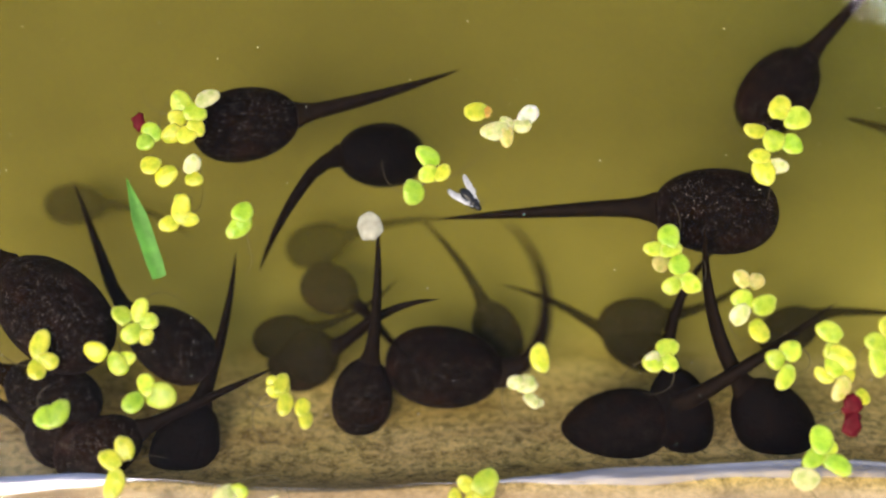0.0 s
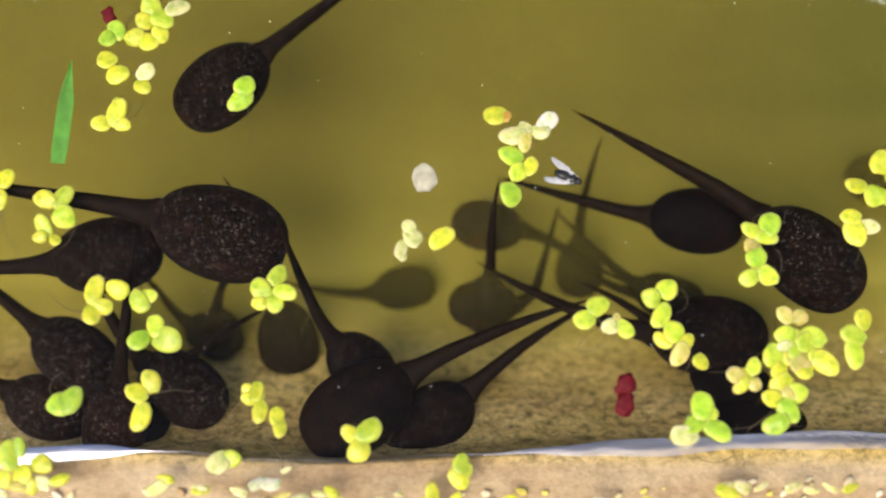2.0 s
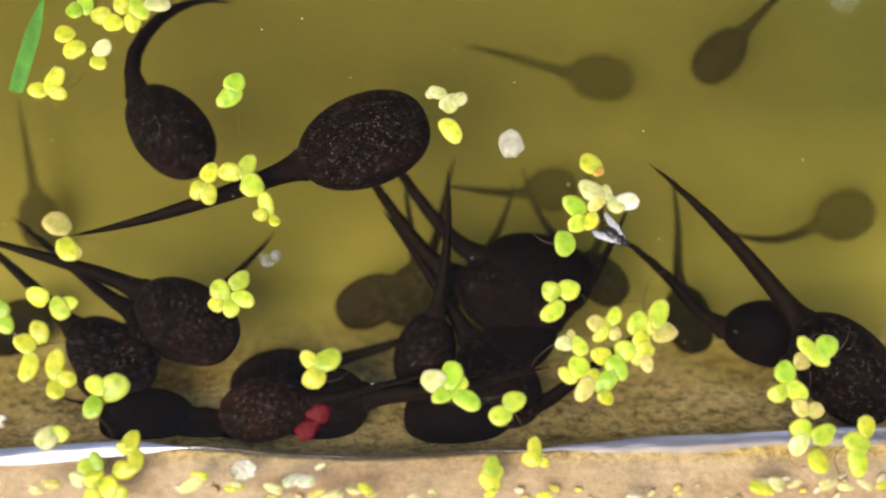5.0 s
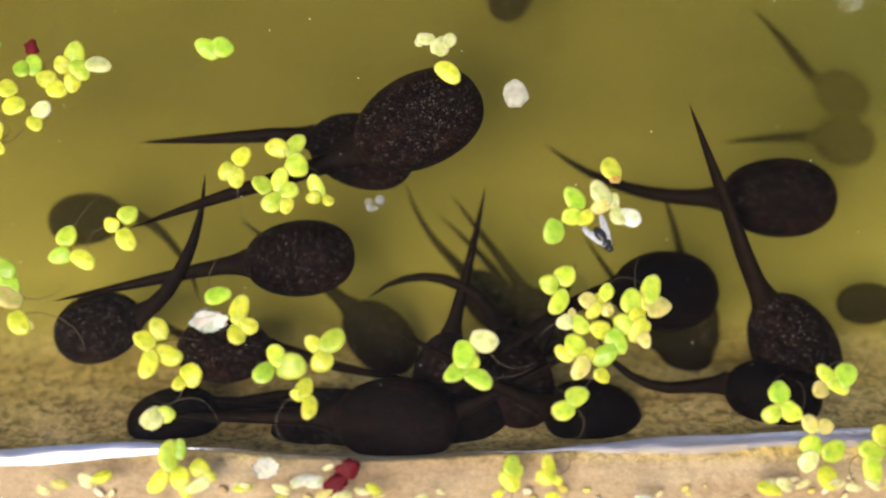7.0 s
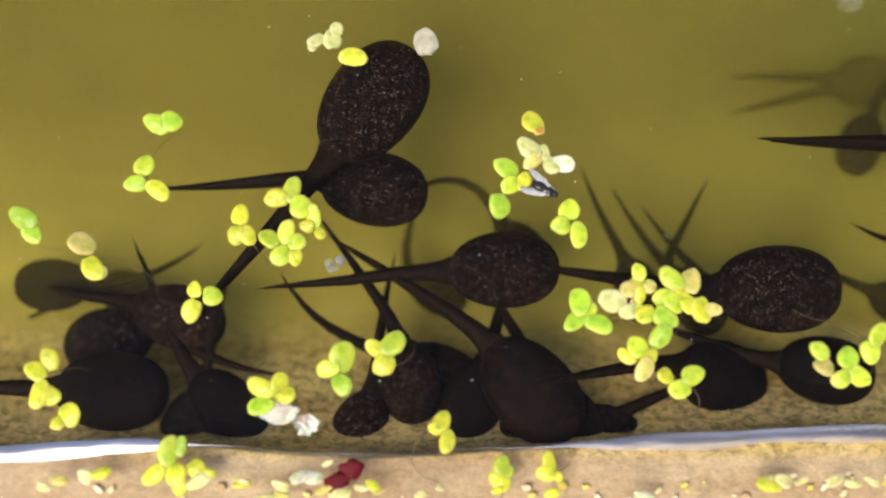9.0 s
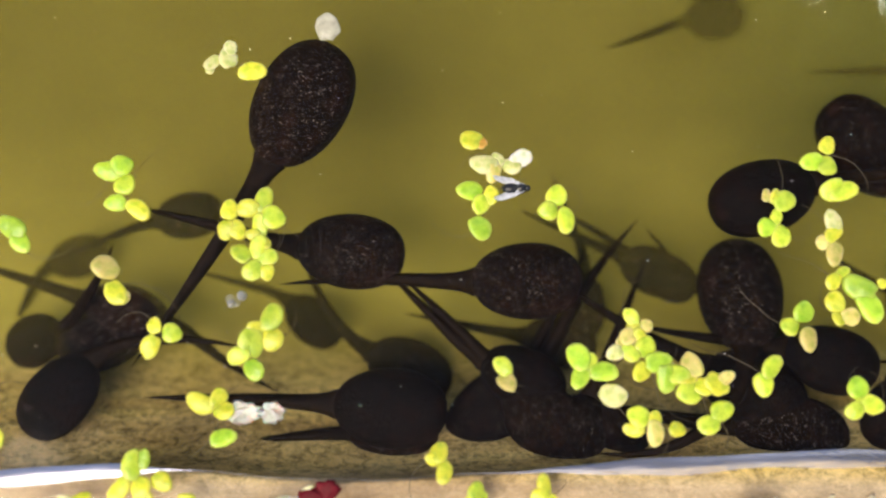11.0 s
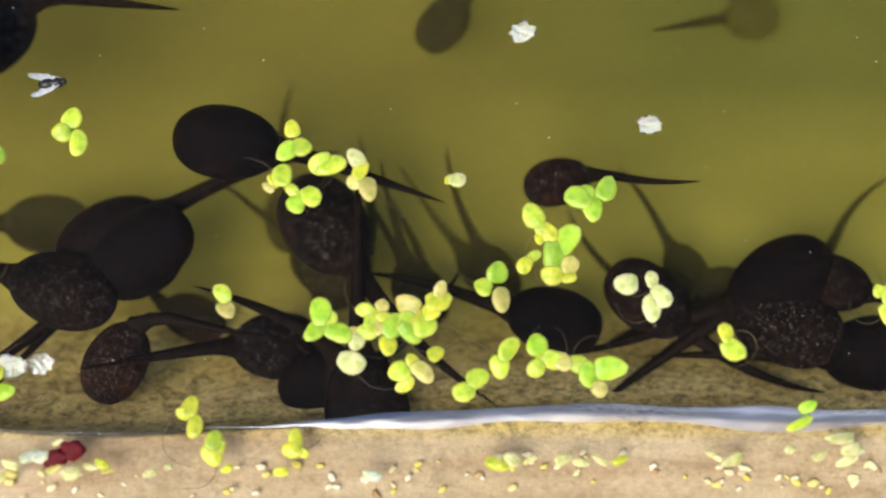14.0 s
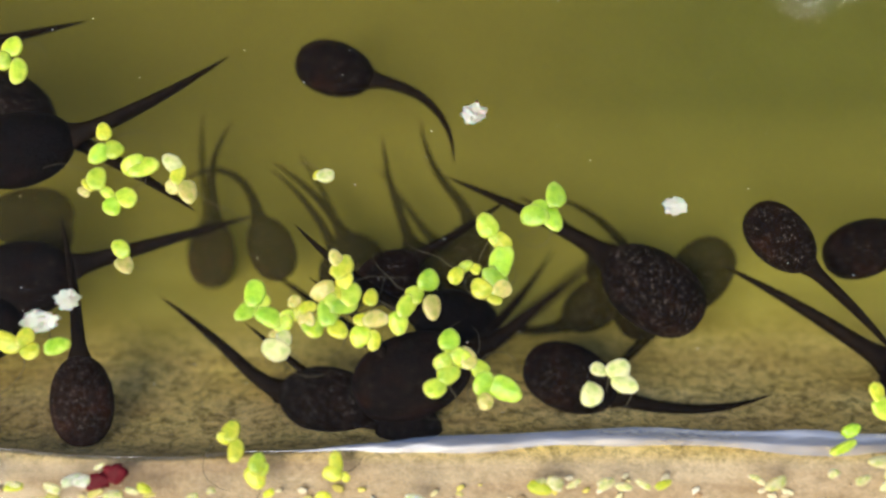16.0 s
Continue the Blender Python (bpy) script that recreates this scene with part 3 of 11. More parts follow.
weed('BM', [(-0.00012, 0.0013, 0.00143, 'l'), (0.00188, -0.0002, 0.00190, 'l'), (-0.00175, -0.0011, 0.00143, 'g')])
weed('BN', [(0.0012, 0.00107, 0.00174, 'l'), (-0.00012, -0.00159, 0.00158, 'y'), (-0.00107, 0.00053, 0.00127, 'y')])
weed('BO', [(0.00004, 0.00116, 0.00143, 'y'), (0.00074, -0.0014, 0.00127, 'y'), (-0.00078, 0.00025, 0.00103, 'y')])
weed('LL', [(0.00016, 0.00037, 0.00119, 'y'), (-0.00094, 0.0011, 0.00103, 'y'), (0.00077, -0.00145, 0.00111, 'y')])
weed('LR', [(-0.00021, 0.00073, 0.00119, 'y'), (0.00021, -0.00073, 0.00111, 'y')])
weed('BP', [(0, 0, 0.00174, 'p')])
weed('BQ', [(-0.00048, 0.00175, 0.00174, 'g'), (-0.00156, -0.00065, 0.00143, 'g'), (0.00147, -0.00155, 0.00158, 'g'), (0.00057, 0.00047, 0.00111, 'l')])
weed('BR', [(0.001, 0.00158, 0.00158, 'l'), (-0.00115, 0.00043, 0.00143, 'l'), (0.00015, -0.002, 0.00143, 'l')])
weed('ACa', [(-0.0016, 0.00147, 0.00174, 'l'), (0.00104, 0.00303, 0.00158, 'l'), (0.00194, 0.00068, 0.00158, 'o'), (0.00057, 0.00147, 0.00127, 'y'), (-0.001, -0.00048, 0.00127, 'y'), (-0.00077, -0.00239, 0.00158, 'y'), (-0.00016, -0.00369, 0.00111, 'o')])
weed('ACb', [(0.00182, 0.00183, 0.00158, 'l'), (-0.00147, 0.00105, 0.00143, 'y'), (0.0006, -0.00048, 0.00158, 'g'), (-0.00094, -0.00238, 0.00158, 'g')])
weed('ACd', [(0.00097, 0.00143, 0.00111, 'l'), (-0.00139, 0.00027, 0.00127, 'o'), (-0.00074, -0.00105, 0.00103, 'y'), (0.00113, -0.0009, 0.00103, 'o'), (0.00004, 0.00027, 0.00103, 'y')])
weed('BT', [(-0.00093, 0.00195, 0.00158, 'l'), (-0.00242, 0.00073, 0.00111, 'y'), (-0.00014, -0.00109, 0.00143, 'o'), (0.00081, 0.00057, 0.00111, 'y'), (0.00266, -0.00215, 0.00119, 'y')])
weed('BS', [(-0.00096, -0.00018, 0.00119, 'p'), (0.00102, -0.00057, 0.00127, 'l'), (-0.00006, 0.00074, 0.00079, 'o')])
weed('BU', [(0.00086, 0.00092, 0.00158, 'l'), (-0.00085, -0.00092, 0.00143, 'l')])
weed('BV', [(-0.00002, 0.00092, 0.00134, 'l'), (-0.00028, -0.00089, 0.00158, 'y'), (0.00031, -0.00002, 0.00111, 'l')])
weed('BW', [(-0.00027, 0.00114, 0.00111, 'y'), (-0.00068, -0.00031, 0.00127, 'y'), (0.00094, -0.00081, 0.00071, 'y')])
weed('BX', [(0.00076, 0.00178, 0.00158, 'g'), (-0.00117, 0.00014, 0.00127, 'l'), (0.00085, 0, 0.00127, 'l'), (-0.00043, -0.00191, 0.00134, 'o')])
weed('BY', [(-0.00018, 0.00179, 0.00158, 'g'), (-0.00121, -0.00112, 0.00127, 'l'), (0.00127, -0.00076, 0.00143, 'l'), (0.00012, 0.00011, 0.00111, 'l')])
weed('BZ', [(-0.0011, 0.00028, 0.00158, 'l'), (0.00085, 0.00282, 0.00127, 'o'), (-0.00108, 0.00319, 0.00119, 'o'), (0.00183, -0.00044, 0.00158, 'l'), (-0.0015, -0.00174, 0.00143, 'p'), (0.001, -0.004, 0.00158, 'y')])
weed('BZb', [(-0.00044, 0.00012, 0.00158, 'l'), (0.00092, 0.00226, 0.00143, 'y'), (-0.00046, -0.00235, 0.00158, 'l')])
weed('ZZ', [(-0.0005, 0.00189, 0.00158, 'l'), (0.00071, -0.0015, 0.00174, 'y'), (-0.00021, -0.00038, 0.00119, 'l')])
weed('T', [(-0.00345, -0.00031, 0.00127, 'y'), (0.00017, 0.00291, 0.00174, 'y'), (0.00245, 0.00146, 0.00174, 'l'), (-0.00084, -0.00173, 0.00174, 'l'), (0.00168, -0.00228, 0.00158, 'g')])
weed('U', [(-0.00091, 0.00113, 0.00127, 'y'), (-0.00046, -0.00083, 0.00174, 'y'), (0.00137, -0.00028, 0.00127, 'p')])
weed('HH', [(-0.00238, 0.00085, 0.00158, 'y'), (0.00063, -0.0008, 0.00151, 'l'), (0.00175, -0.00005, 0.00111, 'l')])
weed('CH', [(0.00019, 0.00187, 0.00127, 'y'), (-0.0011, -0.00093, 0.00143, 'g'), (0.00092, -0.00093, 0.00143, 'l')])
weed('CI', [(-0.00001, 0.00204, 0.00151, 'l'), (-0.00234, 0.0012, 0.00079, 'o'), (-0.00124, 0.00179, 0.00095, 'y'), (0.00036, -0.00237, 0.00143, 'g'), (0.00266, -0.00213, 0.00143, 'l'), (0.00053, -0.00047, 0.00095, 'l')])
weed('CJ', [(-0.00071, 0.00013, 0.00158, 'l'), (0.00071, -0.00012, 0.00158, 'l')])
weed('CK', [(0.00011, 0.00238, 0.00134, 'p'), (0.00019, 0.00056, 0.00119, 'y'), (-0.00094, -0.00075, 0.00119, 'o'), (0.00064, -0.00214, 0.00143, 'o')])
weed('CL', [(0.00049, -0.00008, 0.00111, 'p'), (-0.00049, 0.00008, 0.00071, 'y')])
weed('CM', [(-0.00098, 0.00129, 0.00174, 'l'), (0.001, -0.00096, 0.00143, 'y'), (-0.00003, -0.00032, 0.00095, 'l')])
weed('CN', [(-0.00175, -0.0003, 0.00174, 'g'), (0.00041, -0.00149, 0.00158, 'g'), (0.00195, 0.0013, 0.00158, 'g'), (-0.00061, 0.0005, 0.00127, 'g')])
weed('CO', [(-0.00154, 0.00035, 0.00190, 'g'), (0.00011, -0.00188, 0.00190, 'g'), (0.00143, 0.00155, 0.00079, 'y')])
weed('CP', [(-0.00061, -0.0006, 0.00119, 'y'), (0.00062, 0.00061, 0.00087, 'l')])
weed('CQ', [(-0.00113, 0.00114, 0.00143, 'y'), (0.0013, -0.00029, 0.00143, 'o'), (-0.00017, -0.00084, 0.00111, 'y')])
weed('CR', [(0.00046, 0.00188, 0.00158, 'g'), (-0.00143, -0.00008, 0.00134, 'l'), (0.00097, -0.00178, 0.00143, 'o')])
weed('CS', [(0.00172, 0.00081, 0.00158, 'p'), (0.00186, -0.00121, 0.00158, 'p'), (-0.00284, -0.00121, 0.00158, 'p'), (-0.00074, 0.00162, 0.00111, 'p')])
weed('CT', [(-0.00019, 0.00301, 0.00190, 'g'), (-0.00109, -0.00116, 0.00143, 'l'), (0.0005, 0.00019, 0.00158, 'g'), (0.00246, 0.00139, 0.00127, 'o'), (-0.00165, -0.00337, 0.00134, 'o')])
weed('CU', [(0.00042, -0.0011, 0.00158, 'l'), (-0.00042, 0.0011, 0.00127, 'y')])
weed('CW', [(-0.00025, 0.00104, 0.00127, 'l'), (0.00024, -0.00103, 0.00127, 'o')])
weed('CZ', [(0.00061, 0.00114, 0.00143, 'l'), (-0.0006, -0.00113, 0.00158, 'l')])
weed('DC', [(-0.00133, 0.00127, 0.00095, 'l'), (0.00002, 0.00073, 0.00127, 'l'), (-0.00004, -0.00213, 0.00143, 'y'), (0.00135, 0.00013, 0.00111, 'p')])
weed('NA', [(-0.0019, 0.00158, 0.0016, 'l'), (0, -0.00095, 0.00145, 'y'), (0.00261, 0.00047, 0.0015, 'y'), (0.00111, -0.00237, 0.0012, 'y'), (-0.00269, -0.0019, 0.0014, 'y'), (-0.00063, 0.00269, 0.0011, 'g')])
stranded(-0.04623, -0.03132, 0.0012, 'y')
stranded(-0.05193, -0.03223, 0.001, 'o')
stranded(-0.0328, -0.03223, 0.0011, 'p')
stranded(-0.02706, -0.03268, 0.0009, 'y')
stranded(-0.01751, -0.03193, 0.001, 'w')
stranded(0.04406, -0.03283, 0.0012, 'y')
stranded(0.05553, -0.03268, 0.0009, 'c')
stranded(-0.00288, -0.03408, 0.00072, 'c')
stranded(0.01482, -0.03393, 0.00072, 'y')
stranded(-0.01365, -0.03408, 0.00129, 'c')
stranded(-0.02397, -0.03484, 0.00105, 'c')
stranded(0.00748, -0.03355, 0.00072, 'y')
stranded(0.04437, -0.03203, 0.00081, 'c')
stranded(0.04631, -0.03226, 0.00096, 'c')
stranded(0.04878, -0.03226, 0.00065, 'c')
stranded(0.05309, -0.03226, 0.00105, 'c')
stranded(0.05827, -0.03241, 0.00072, 'c')
stranded(0.06082, -0.03241, 0.00081, 'y')
stranded(0.07328, -0.03149, 0.00072, 'c')
stranded(0.07624, -0.03226, 0.00096, 'c')
stranded(0.08407, -0.03089, 0.00089, 'c')
stranded(0.08795, -0.0318, 0.00096, 'c')
stranded(0.09181, -0.03226, 0.00096, 'c')
stranded(0.02717, -0.03438, 0.00112, 'w')
stranded(-0.01603, -0.03355, 0.00072, 'o')
stranded(-0.02174, -0.03408, 0.00089, 'o')
stranded(-0.00868, -0.03378, 0.00049, 'o')
stranded(0.03329, -0.03362, 0.0004, 'o')
stranded(-0.01563, -0.02997, 0.00049, 'c')
stranded(-0.0193, -0.0318, 0.00096, 'w')
stranded(0.09098, -0.02935, 0.00129, 'c')
stranded(0.09256, -0.03089, 0.00112, 'c')
stranded(0.08665, -0.02514, 0.00129, 'g')
stranded(0.08553, -0.02744, 0.00112, 'l')
stranded(-0.04832, -0.0317, 0.00096, 'c')
stranded(-0.03182, -0.03117, 0.00081, 'y')
stranded(-0.02718, -0.03245, 0.00089, 'c')
stranded(-0.01105, -0.03321, 0.00072, 'c')
stranded(-0.00951, -0.03291, 0.00072, 'y')
stranded(-0.00031, -0.03321, 0.00065, 'c')
stranded(-0.05403, -0.03306, 0.00072, 'c')
stranded(-0.0218, -0.03291, 0.00072, 'c')


# ---- small things on the water ----
def blob(bm_scale, seed, rough=0.25, level=2):
    bm = bmesh.new()
    bmesh.ops.create_icosphere(bm, subdivisions=level, radius=1.0)
    for v in bm.verts:
        k = 1 + rough * noise.noise(v.co * 1.7 + Vector((seed, 0, 0)))
        v.co = Vector((v.co.x * bm_scale[0], v.co.y * bm_scale[1], v.co.z * bm_scale[2])) * k
    return bm


def flake(size, curl, seed, n=14):
    """A thin curled scrap with thickness."""
    bm = bmesh.new()
    grid = []
    for j in range(n + 1):
        row = []
        for i in range(n + 1):
            u, v = 2 * i / n - 1, 2 * j / n - 1
            k = math.sqrt(max(u * u, v * v) / max(u * u + v * v, 1e-9)) if (u or v) else 1
            x, y = u * k, v * k
            rag = 1 + 0.35 * noise.noise((x * 2 + seed, y * 2, 0)) + 0.12 * noise.noise((x * 6 + seed, y * 6, 4))
            row.append(bm.verts.new((x * size[0] * rag, y * size[1] * rag, curl * (x * x - 0.4 * y * y) + 0.4 * curl * noise.noise((x * 3, y * 3 + seed, 1)) + 0.05 * curl * noise.noise((x * 8, y * 8 + seed, 1)))))
        grid.append(row)
    for j in range(n):
        for i in range(n):
            bm.faces.new((grid[j][i], grid[j][i + 1], grid[j + 1][i + 1], grid[j + 1][i]))
    bmesh.ops.solidify(bm, geom=bm.faces[:], thickness=0.00008)
    return bm


def build_fly():
    top = tagged(new("fly"), "small dead black fly with white folded wings", "fly")
    part("body", lathe([[(x * 0.0032, w * 0.0009 * math.cos(a * math.tau / 10), 0.0006 + w * 0.0008 * math.sin(a * math.tau / 10)) for a in range(10)] for x, w in ((-0.6, 0.2), (-0.5, 0.6), (-0.3, 0.9), (-0.05, 0.85), (0.1, 0.6), (0.2, 0.9), (0.4, 0.8), (0.45, 0.4), (0.5, 0.55), (0.62, 0.5), (0.68, 0.15))]), FLYBODY, top)
    for s in (-1, 1):
        bm = flake((0.0021, 0.00050), 0.0002, 3 + s)
        bmesh.ops.rotate(bm, verts=bm.verts, cent=(0, 0, 0), matrix=Matrix.Rotation(radians(-16 * s), 3, "Z"))
        bmesh.ops.translate(bm, verts=bm.verts, vec=(-0.0010, 0.0010 * s, 0.0009))
        part("wing", bm, WING, top, "white translucent wing")
        for k in range(3):
            x = 0.0002 + 0.0006 * k
            part("leg", tube([(x, 0.0004 * s, 0.0004), (x + 0.0003, 0.0011 * s, 0.0006), (x + 0.0005, 0.0016 * s, 0.0001)], 0.00006, 5), FLYBODY, top)
    return top


fly = build_fly()
petal = tagged(new("empty_husk", mesh_of("empty_husk", blob((0.0017, 0.0021, 0.0007), 2, 0.22, 3), CLEARISH)), "translucent whitish empty seed husk floating on water", "husk")
raft, pick = bmesh.new(), random.Random(4)
for _ in range(9):
    made = bmesh.ops.create_icosphere(raft, subdivisions=3, radius=pick.uniform(0.0003, 0.0008))
    bmesh.ops.translate(raft, verts=made["verts"], vec=(pick.uniform(-0.0011, 0.0011), pick.uniform(-0.0011, 0.0011), 0.0001))
air_bubble = tagged(new("bubble_raft", mesh_of("bubble_raft", raft, BUBBLE)), "small clear raft of bubbles on the water", "bubbles")
red_bit = tagged(new("red_scrap", mesh_of("red_scrap", blob((0.0010, 0.0013, 0.0004), 8, 0.5), RED)), "tiny dark red plant scrap in the duckweed", "plant scrap")
shed_skin = tagged(new("shed_skin", mesh_of("shed_skin", flake((0.0026, 0.0016), 0.00034, 5), WHITE)), "crumpled white shed skin floating by duckweed", "shed skin")
skin_scrap = tagged(new("shed_skin", mesh_of("shed_skin", flake((0.0018, 0.0015), 0.00040, 9), WHITE)), "small ragged white scrap of shed skin", "shed skin")
seed_fluff = tagged(new("seed_fluff", mesh_of("seed_fluff", flake((0.0018, 0.0016), 0.00045, 12), WHITE)), "ragged tuft of whitish seed fluff on water", "seed fluff")
curled_husk = tagged(new("empty_husk", mesh_of("empty_husk", flake((0.0018, 0.0014), 0.00050, 21), WHITE)), "curled white husk floating on open water", "husk")
red_leaf = tagged(new("red_duckweed"), "dark red two-lobed dead frond at the water's edge", "dead frond")
for sx in (-1, 1):
    bm = blob((0.0017, 0.0013, 0.0003), 3 * sx, 0.55, 3)
    bmesh.ops.translate(bm, verts=bm.verts, vec=(0.0013 * sx, 0.0003 * sx, 0.0004))
    part("lobe", bm, RED, red_leaf)


def build_grass():
    bm = bmesh.new()
    rows = []
    for i in range(17):
        u = i / 16
        w = 0.00115 * min(1, (u + 0.02) * 2.4) * (1 if u < 0.9 else 0.9)
        rows.append([bm.verts.new((0.0076 * (2 * u - 1) * 0.98, s * w, 0.0004 + 0.00035 * abs(s))) for s in (-1, -0.5, 0, 0.5, 1)])
    for a, b in zip(rows, rows[1:]):
        for i in range(4):
            bm.faces.new((a[i], b[i], b[i + 1], a[i + 1]))
    bmesh.ops.solidify(bm, geom=bm.faces[:], thickness=0.00015)
    return tagged(new("grass_blade", mesh_of("grass_blade", bm, GRASS)), "bright green cut grass blade floating on water", "grass blade")


grass_blade = build_grass()


def dust():
    bm = bmesh.new()
    r = random.Random(11)
    for _ in range(130):
        size = r.uniform(0.00004, 0.00012)
        made = bmesh.ops.create_icosphere(bm, subdivisions=1, radius=size)
        bmesh.ops.translate(bm, verts=made["verts"], vec=(r.uniform(-0.1, 0.13), r.uniform(-0.025, 0.06), 0.0002))
    return tagged(new("dust", mesh_of("dust", bm, WHITE)), "tiny white specks of dust on the water", "dust", kind="stuff")


dust()


def crumbs():
    """Small dry bits of plants and husks washed up on the sand shelf."""
    m, nt, b = shader("litter_crumbs")
    geo = nt.nodes.new("ShaderNodeNewGeometry")
    tint = ramp(nt, geo.outputs["Random Per Island"], [(0.0, (0.85, 0.78, 0.50)), (0.35, (0.80, 0.70, 0.12)), (0.6, (0.88, 0.84, 0.70)), (0.85, (0.84, 0.74, 0.50)), (1.0, (0.42, 0.24, 0.11))])
    nt.links.new(tint.outputs[0], b.inputs["Base Color"])
    b.inputs["Roughness"].default_value = 0.7
    bm = bmesh.new()
    r = random.Random(23)
    for _ in range(130):
        x = r.uniform(-0.075, 0.13)
        y = -0.0287 + edge_line(x) - r.uniform(0.0052, 0.0100)
        size, turn = r.uniform(0.00014, 0.00058), r.uniform(-0.9, 0.9)
        made = bmesh.ops.create_icosphere(bm, subdivisions=2, radius=size)
        for v in made["verts"]:
            k = 1 + 0.5 * noise.noise(v.co * (1.6 / size) + Vector((x * 900, y * 900, 0)))
            u, w = v.co.x * 1.6 * k, v.co.y * k
            v.co = Vector((x + u * math.cos(turn) - w * math.sin(turn), y + u * math.sin(turn) + w * math.cos(turn), floor_height(x, y) + 0.0004 + v.co.z * 0.5 * k))
    return tagged(new("litter", mesh_of("litter", bm, m)), "cream and yellow plant crumbs on the sand shelf", "litter", kind="stuff")


crumbs()


# ---- what moves ----
def motions():
    walk(WEEDS['A'], [(0, pose(-0.02825, 0.02374, SURF, rz=35)), (0.5, pose(-0.02935, 0.02549, SURF, rz=31)), (1, pose(-0.03109, 0.02816, SURF, rz=30)), (1.5, pose(-0.03352, 0.03188, SURF, rz=27)), (2, pose(-0.03489, 0.03371, SURF, rz=23)), (2.5, pose(-0.03679, 0.03446, SURF, rz=19)), (5.5, pose(-0.04493, 0.03484, SURF, rz=2)), (6, pose(-0.048, 0.0312, SURF, rz=2)), (6.5, pose(-0.05087, 0.02861, SURF, rz=2)), (7, pose(-0.05201, 0.02604, SURF, rz=0)), (7.5, pose(-0.0537, 0.02345, SURF, rz=0)), (7.9, pose(-0.05489, 0.02148, SURF, rz=0)), (9.1, pose(-0.10981, 0.02348, SURF, rz=0)), (16, pose(-0.10682, 0.02349, SURF, rz=0))])
    walk(WEEDS['B'], [(0, pose(-0.03202, 0.02028, SURF, rz=41)), (0.5, pose(-0.03339, 0.02233, SURF, rz=39)), (1, pose(-0.03526, 0.02507, SURF, rz=36)), (1.5, pose(-0.03779, 0.02877, SURF, rz=30)), (2, pose(-0.03936, 0.03085, SURF, rz=25)), (2.5, pose(-0.0415, 0.03197, SURF, rz=24)), (3, pose(-0.04343, 0.03302, SURF, rz=20)), (5.3, pose(-0.04954, 0.03392, SURF, rz=8)), (5.5, pose(-0.05008, 0.03375, SURF, rz=5)), (6, pose(-0.05305, 0.02979, SURF, rz=1)), (6.5, pose(-0.05595, 0.02685, SURF, rz=-4)), (7, pose(-0.0573, 0.02482, SURF, rz=0)), (7.5, pose(-0.05908, 0.02239, SURF, rz=3)), (7.9, pose(-0.06039, 0.0207, SURF, rz=3)), (9.1, pose(-0.11005, 0.02242, SURF, rz=3)), (16, pose(-0.10712, 0.02243, SURF, rz=3))])
    walk(WEEDS['C'], [(0, pose(-0.03017, 0.01519, SURF, rz=33)), (0.5, pose(-0.03186, 0.01702, SURF, rz=27)), (1, pose(-0.03411, 0.01976, SURF, rz=23)), (1.5, pose(-0.03703, 0.02346, SURF, rz=18)), (2, pose(-0.039, 0.02552, SURF, rz=14)), (2.5, pose(-0.04146, 0.02666, SURF, rz=10)), (3, pose(-0.04371, 0.02779, SURF, rz=7)), (5.3, pose(-0.05084, 0.02871, SURF, rz=11)), (5.5, pose(-0.0516, 0.02862, SURF, rz=9)), (6, pose(-0.05483, 0.02525, SURF, rz=2)), (6.5, pose(-0.058, 0.02256, SURF, rz=-1)), (7, pose(-0.05925, 0.02026, SURF, rz=0)), (7.4, pose(-0.06107, 0.01828, SURF, rz=0)), (8.6, pose(-0.11051, 0.02021, SURF, rz=0)), (16, pose(-0.10771, 0.02025, SURF, rz=0))])
    walk(WEEDS['D'], [(0, pose(-0.02943, 0.00914, SURF, rz=0)), (0.5, pose(-0.03146, 0.01091, SURF, rz=-2)), (1, pose(-0.03426, 0.01368, SURF, rz=-5)), (1.5, pose(-0.03791, 0.01722, SURF, rz=-9)), (2, pose(-0.04076, 0.01927, SURF, rz=-15)), (2.5, pose(-0.04371, 0.02041, SURF, rz=-18)), (3, pose(-0.04632, 0.02166, SURF, rz=-21)), (5.3, pose(-0.05546, 0.02345, SURF, rz=-21)), (5.5, pose(-0.05621, 0.02342, SURF, rz=-21)), (6, pose(-0.05965, 0.0205, SURF, rz=-21)), (6.5, pose(-0.06279, 0.01799, SURF, rz=-22)), (7, pose(-0.06391, 0.01559, SURF, rz=-22)), (7.4, pose(-0.06567, 0.01365, SURF, rz=-22)), (8.6, pose(-0.11153, 0.01554, SURF, rz=-22)), (16, pose(-0.109, 0.01558, SURF, rz=-23))])
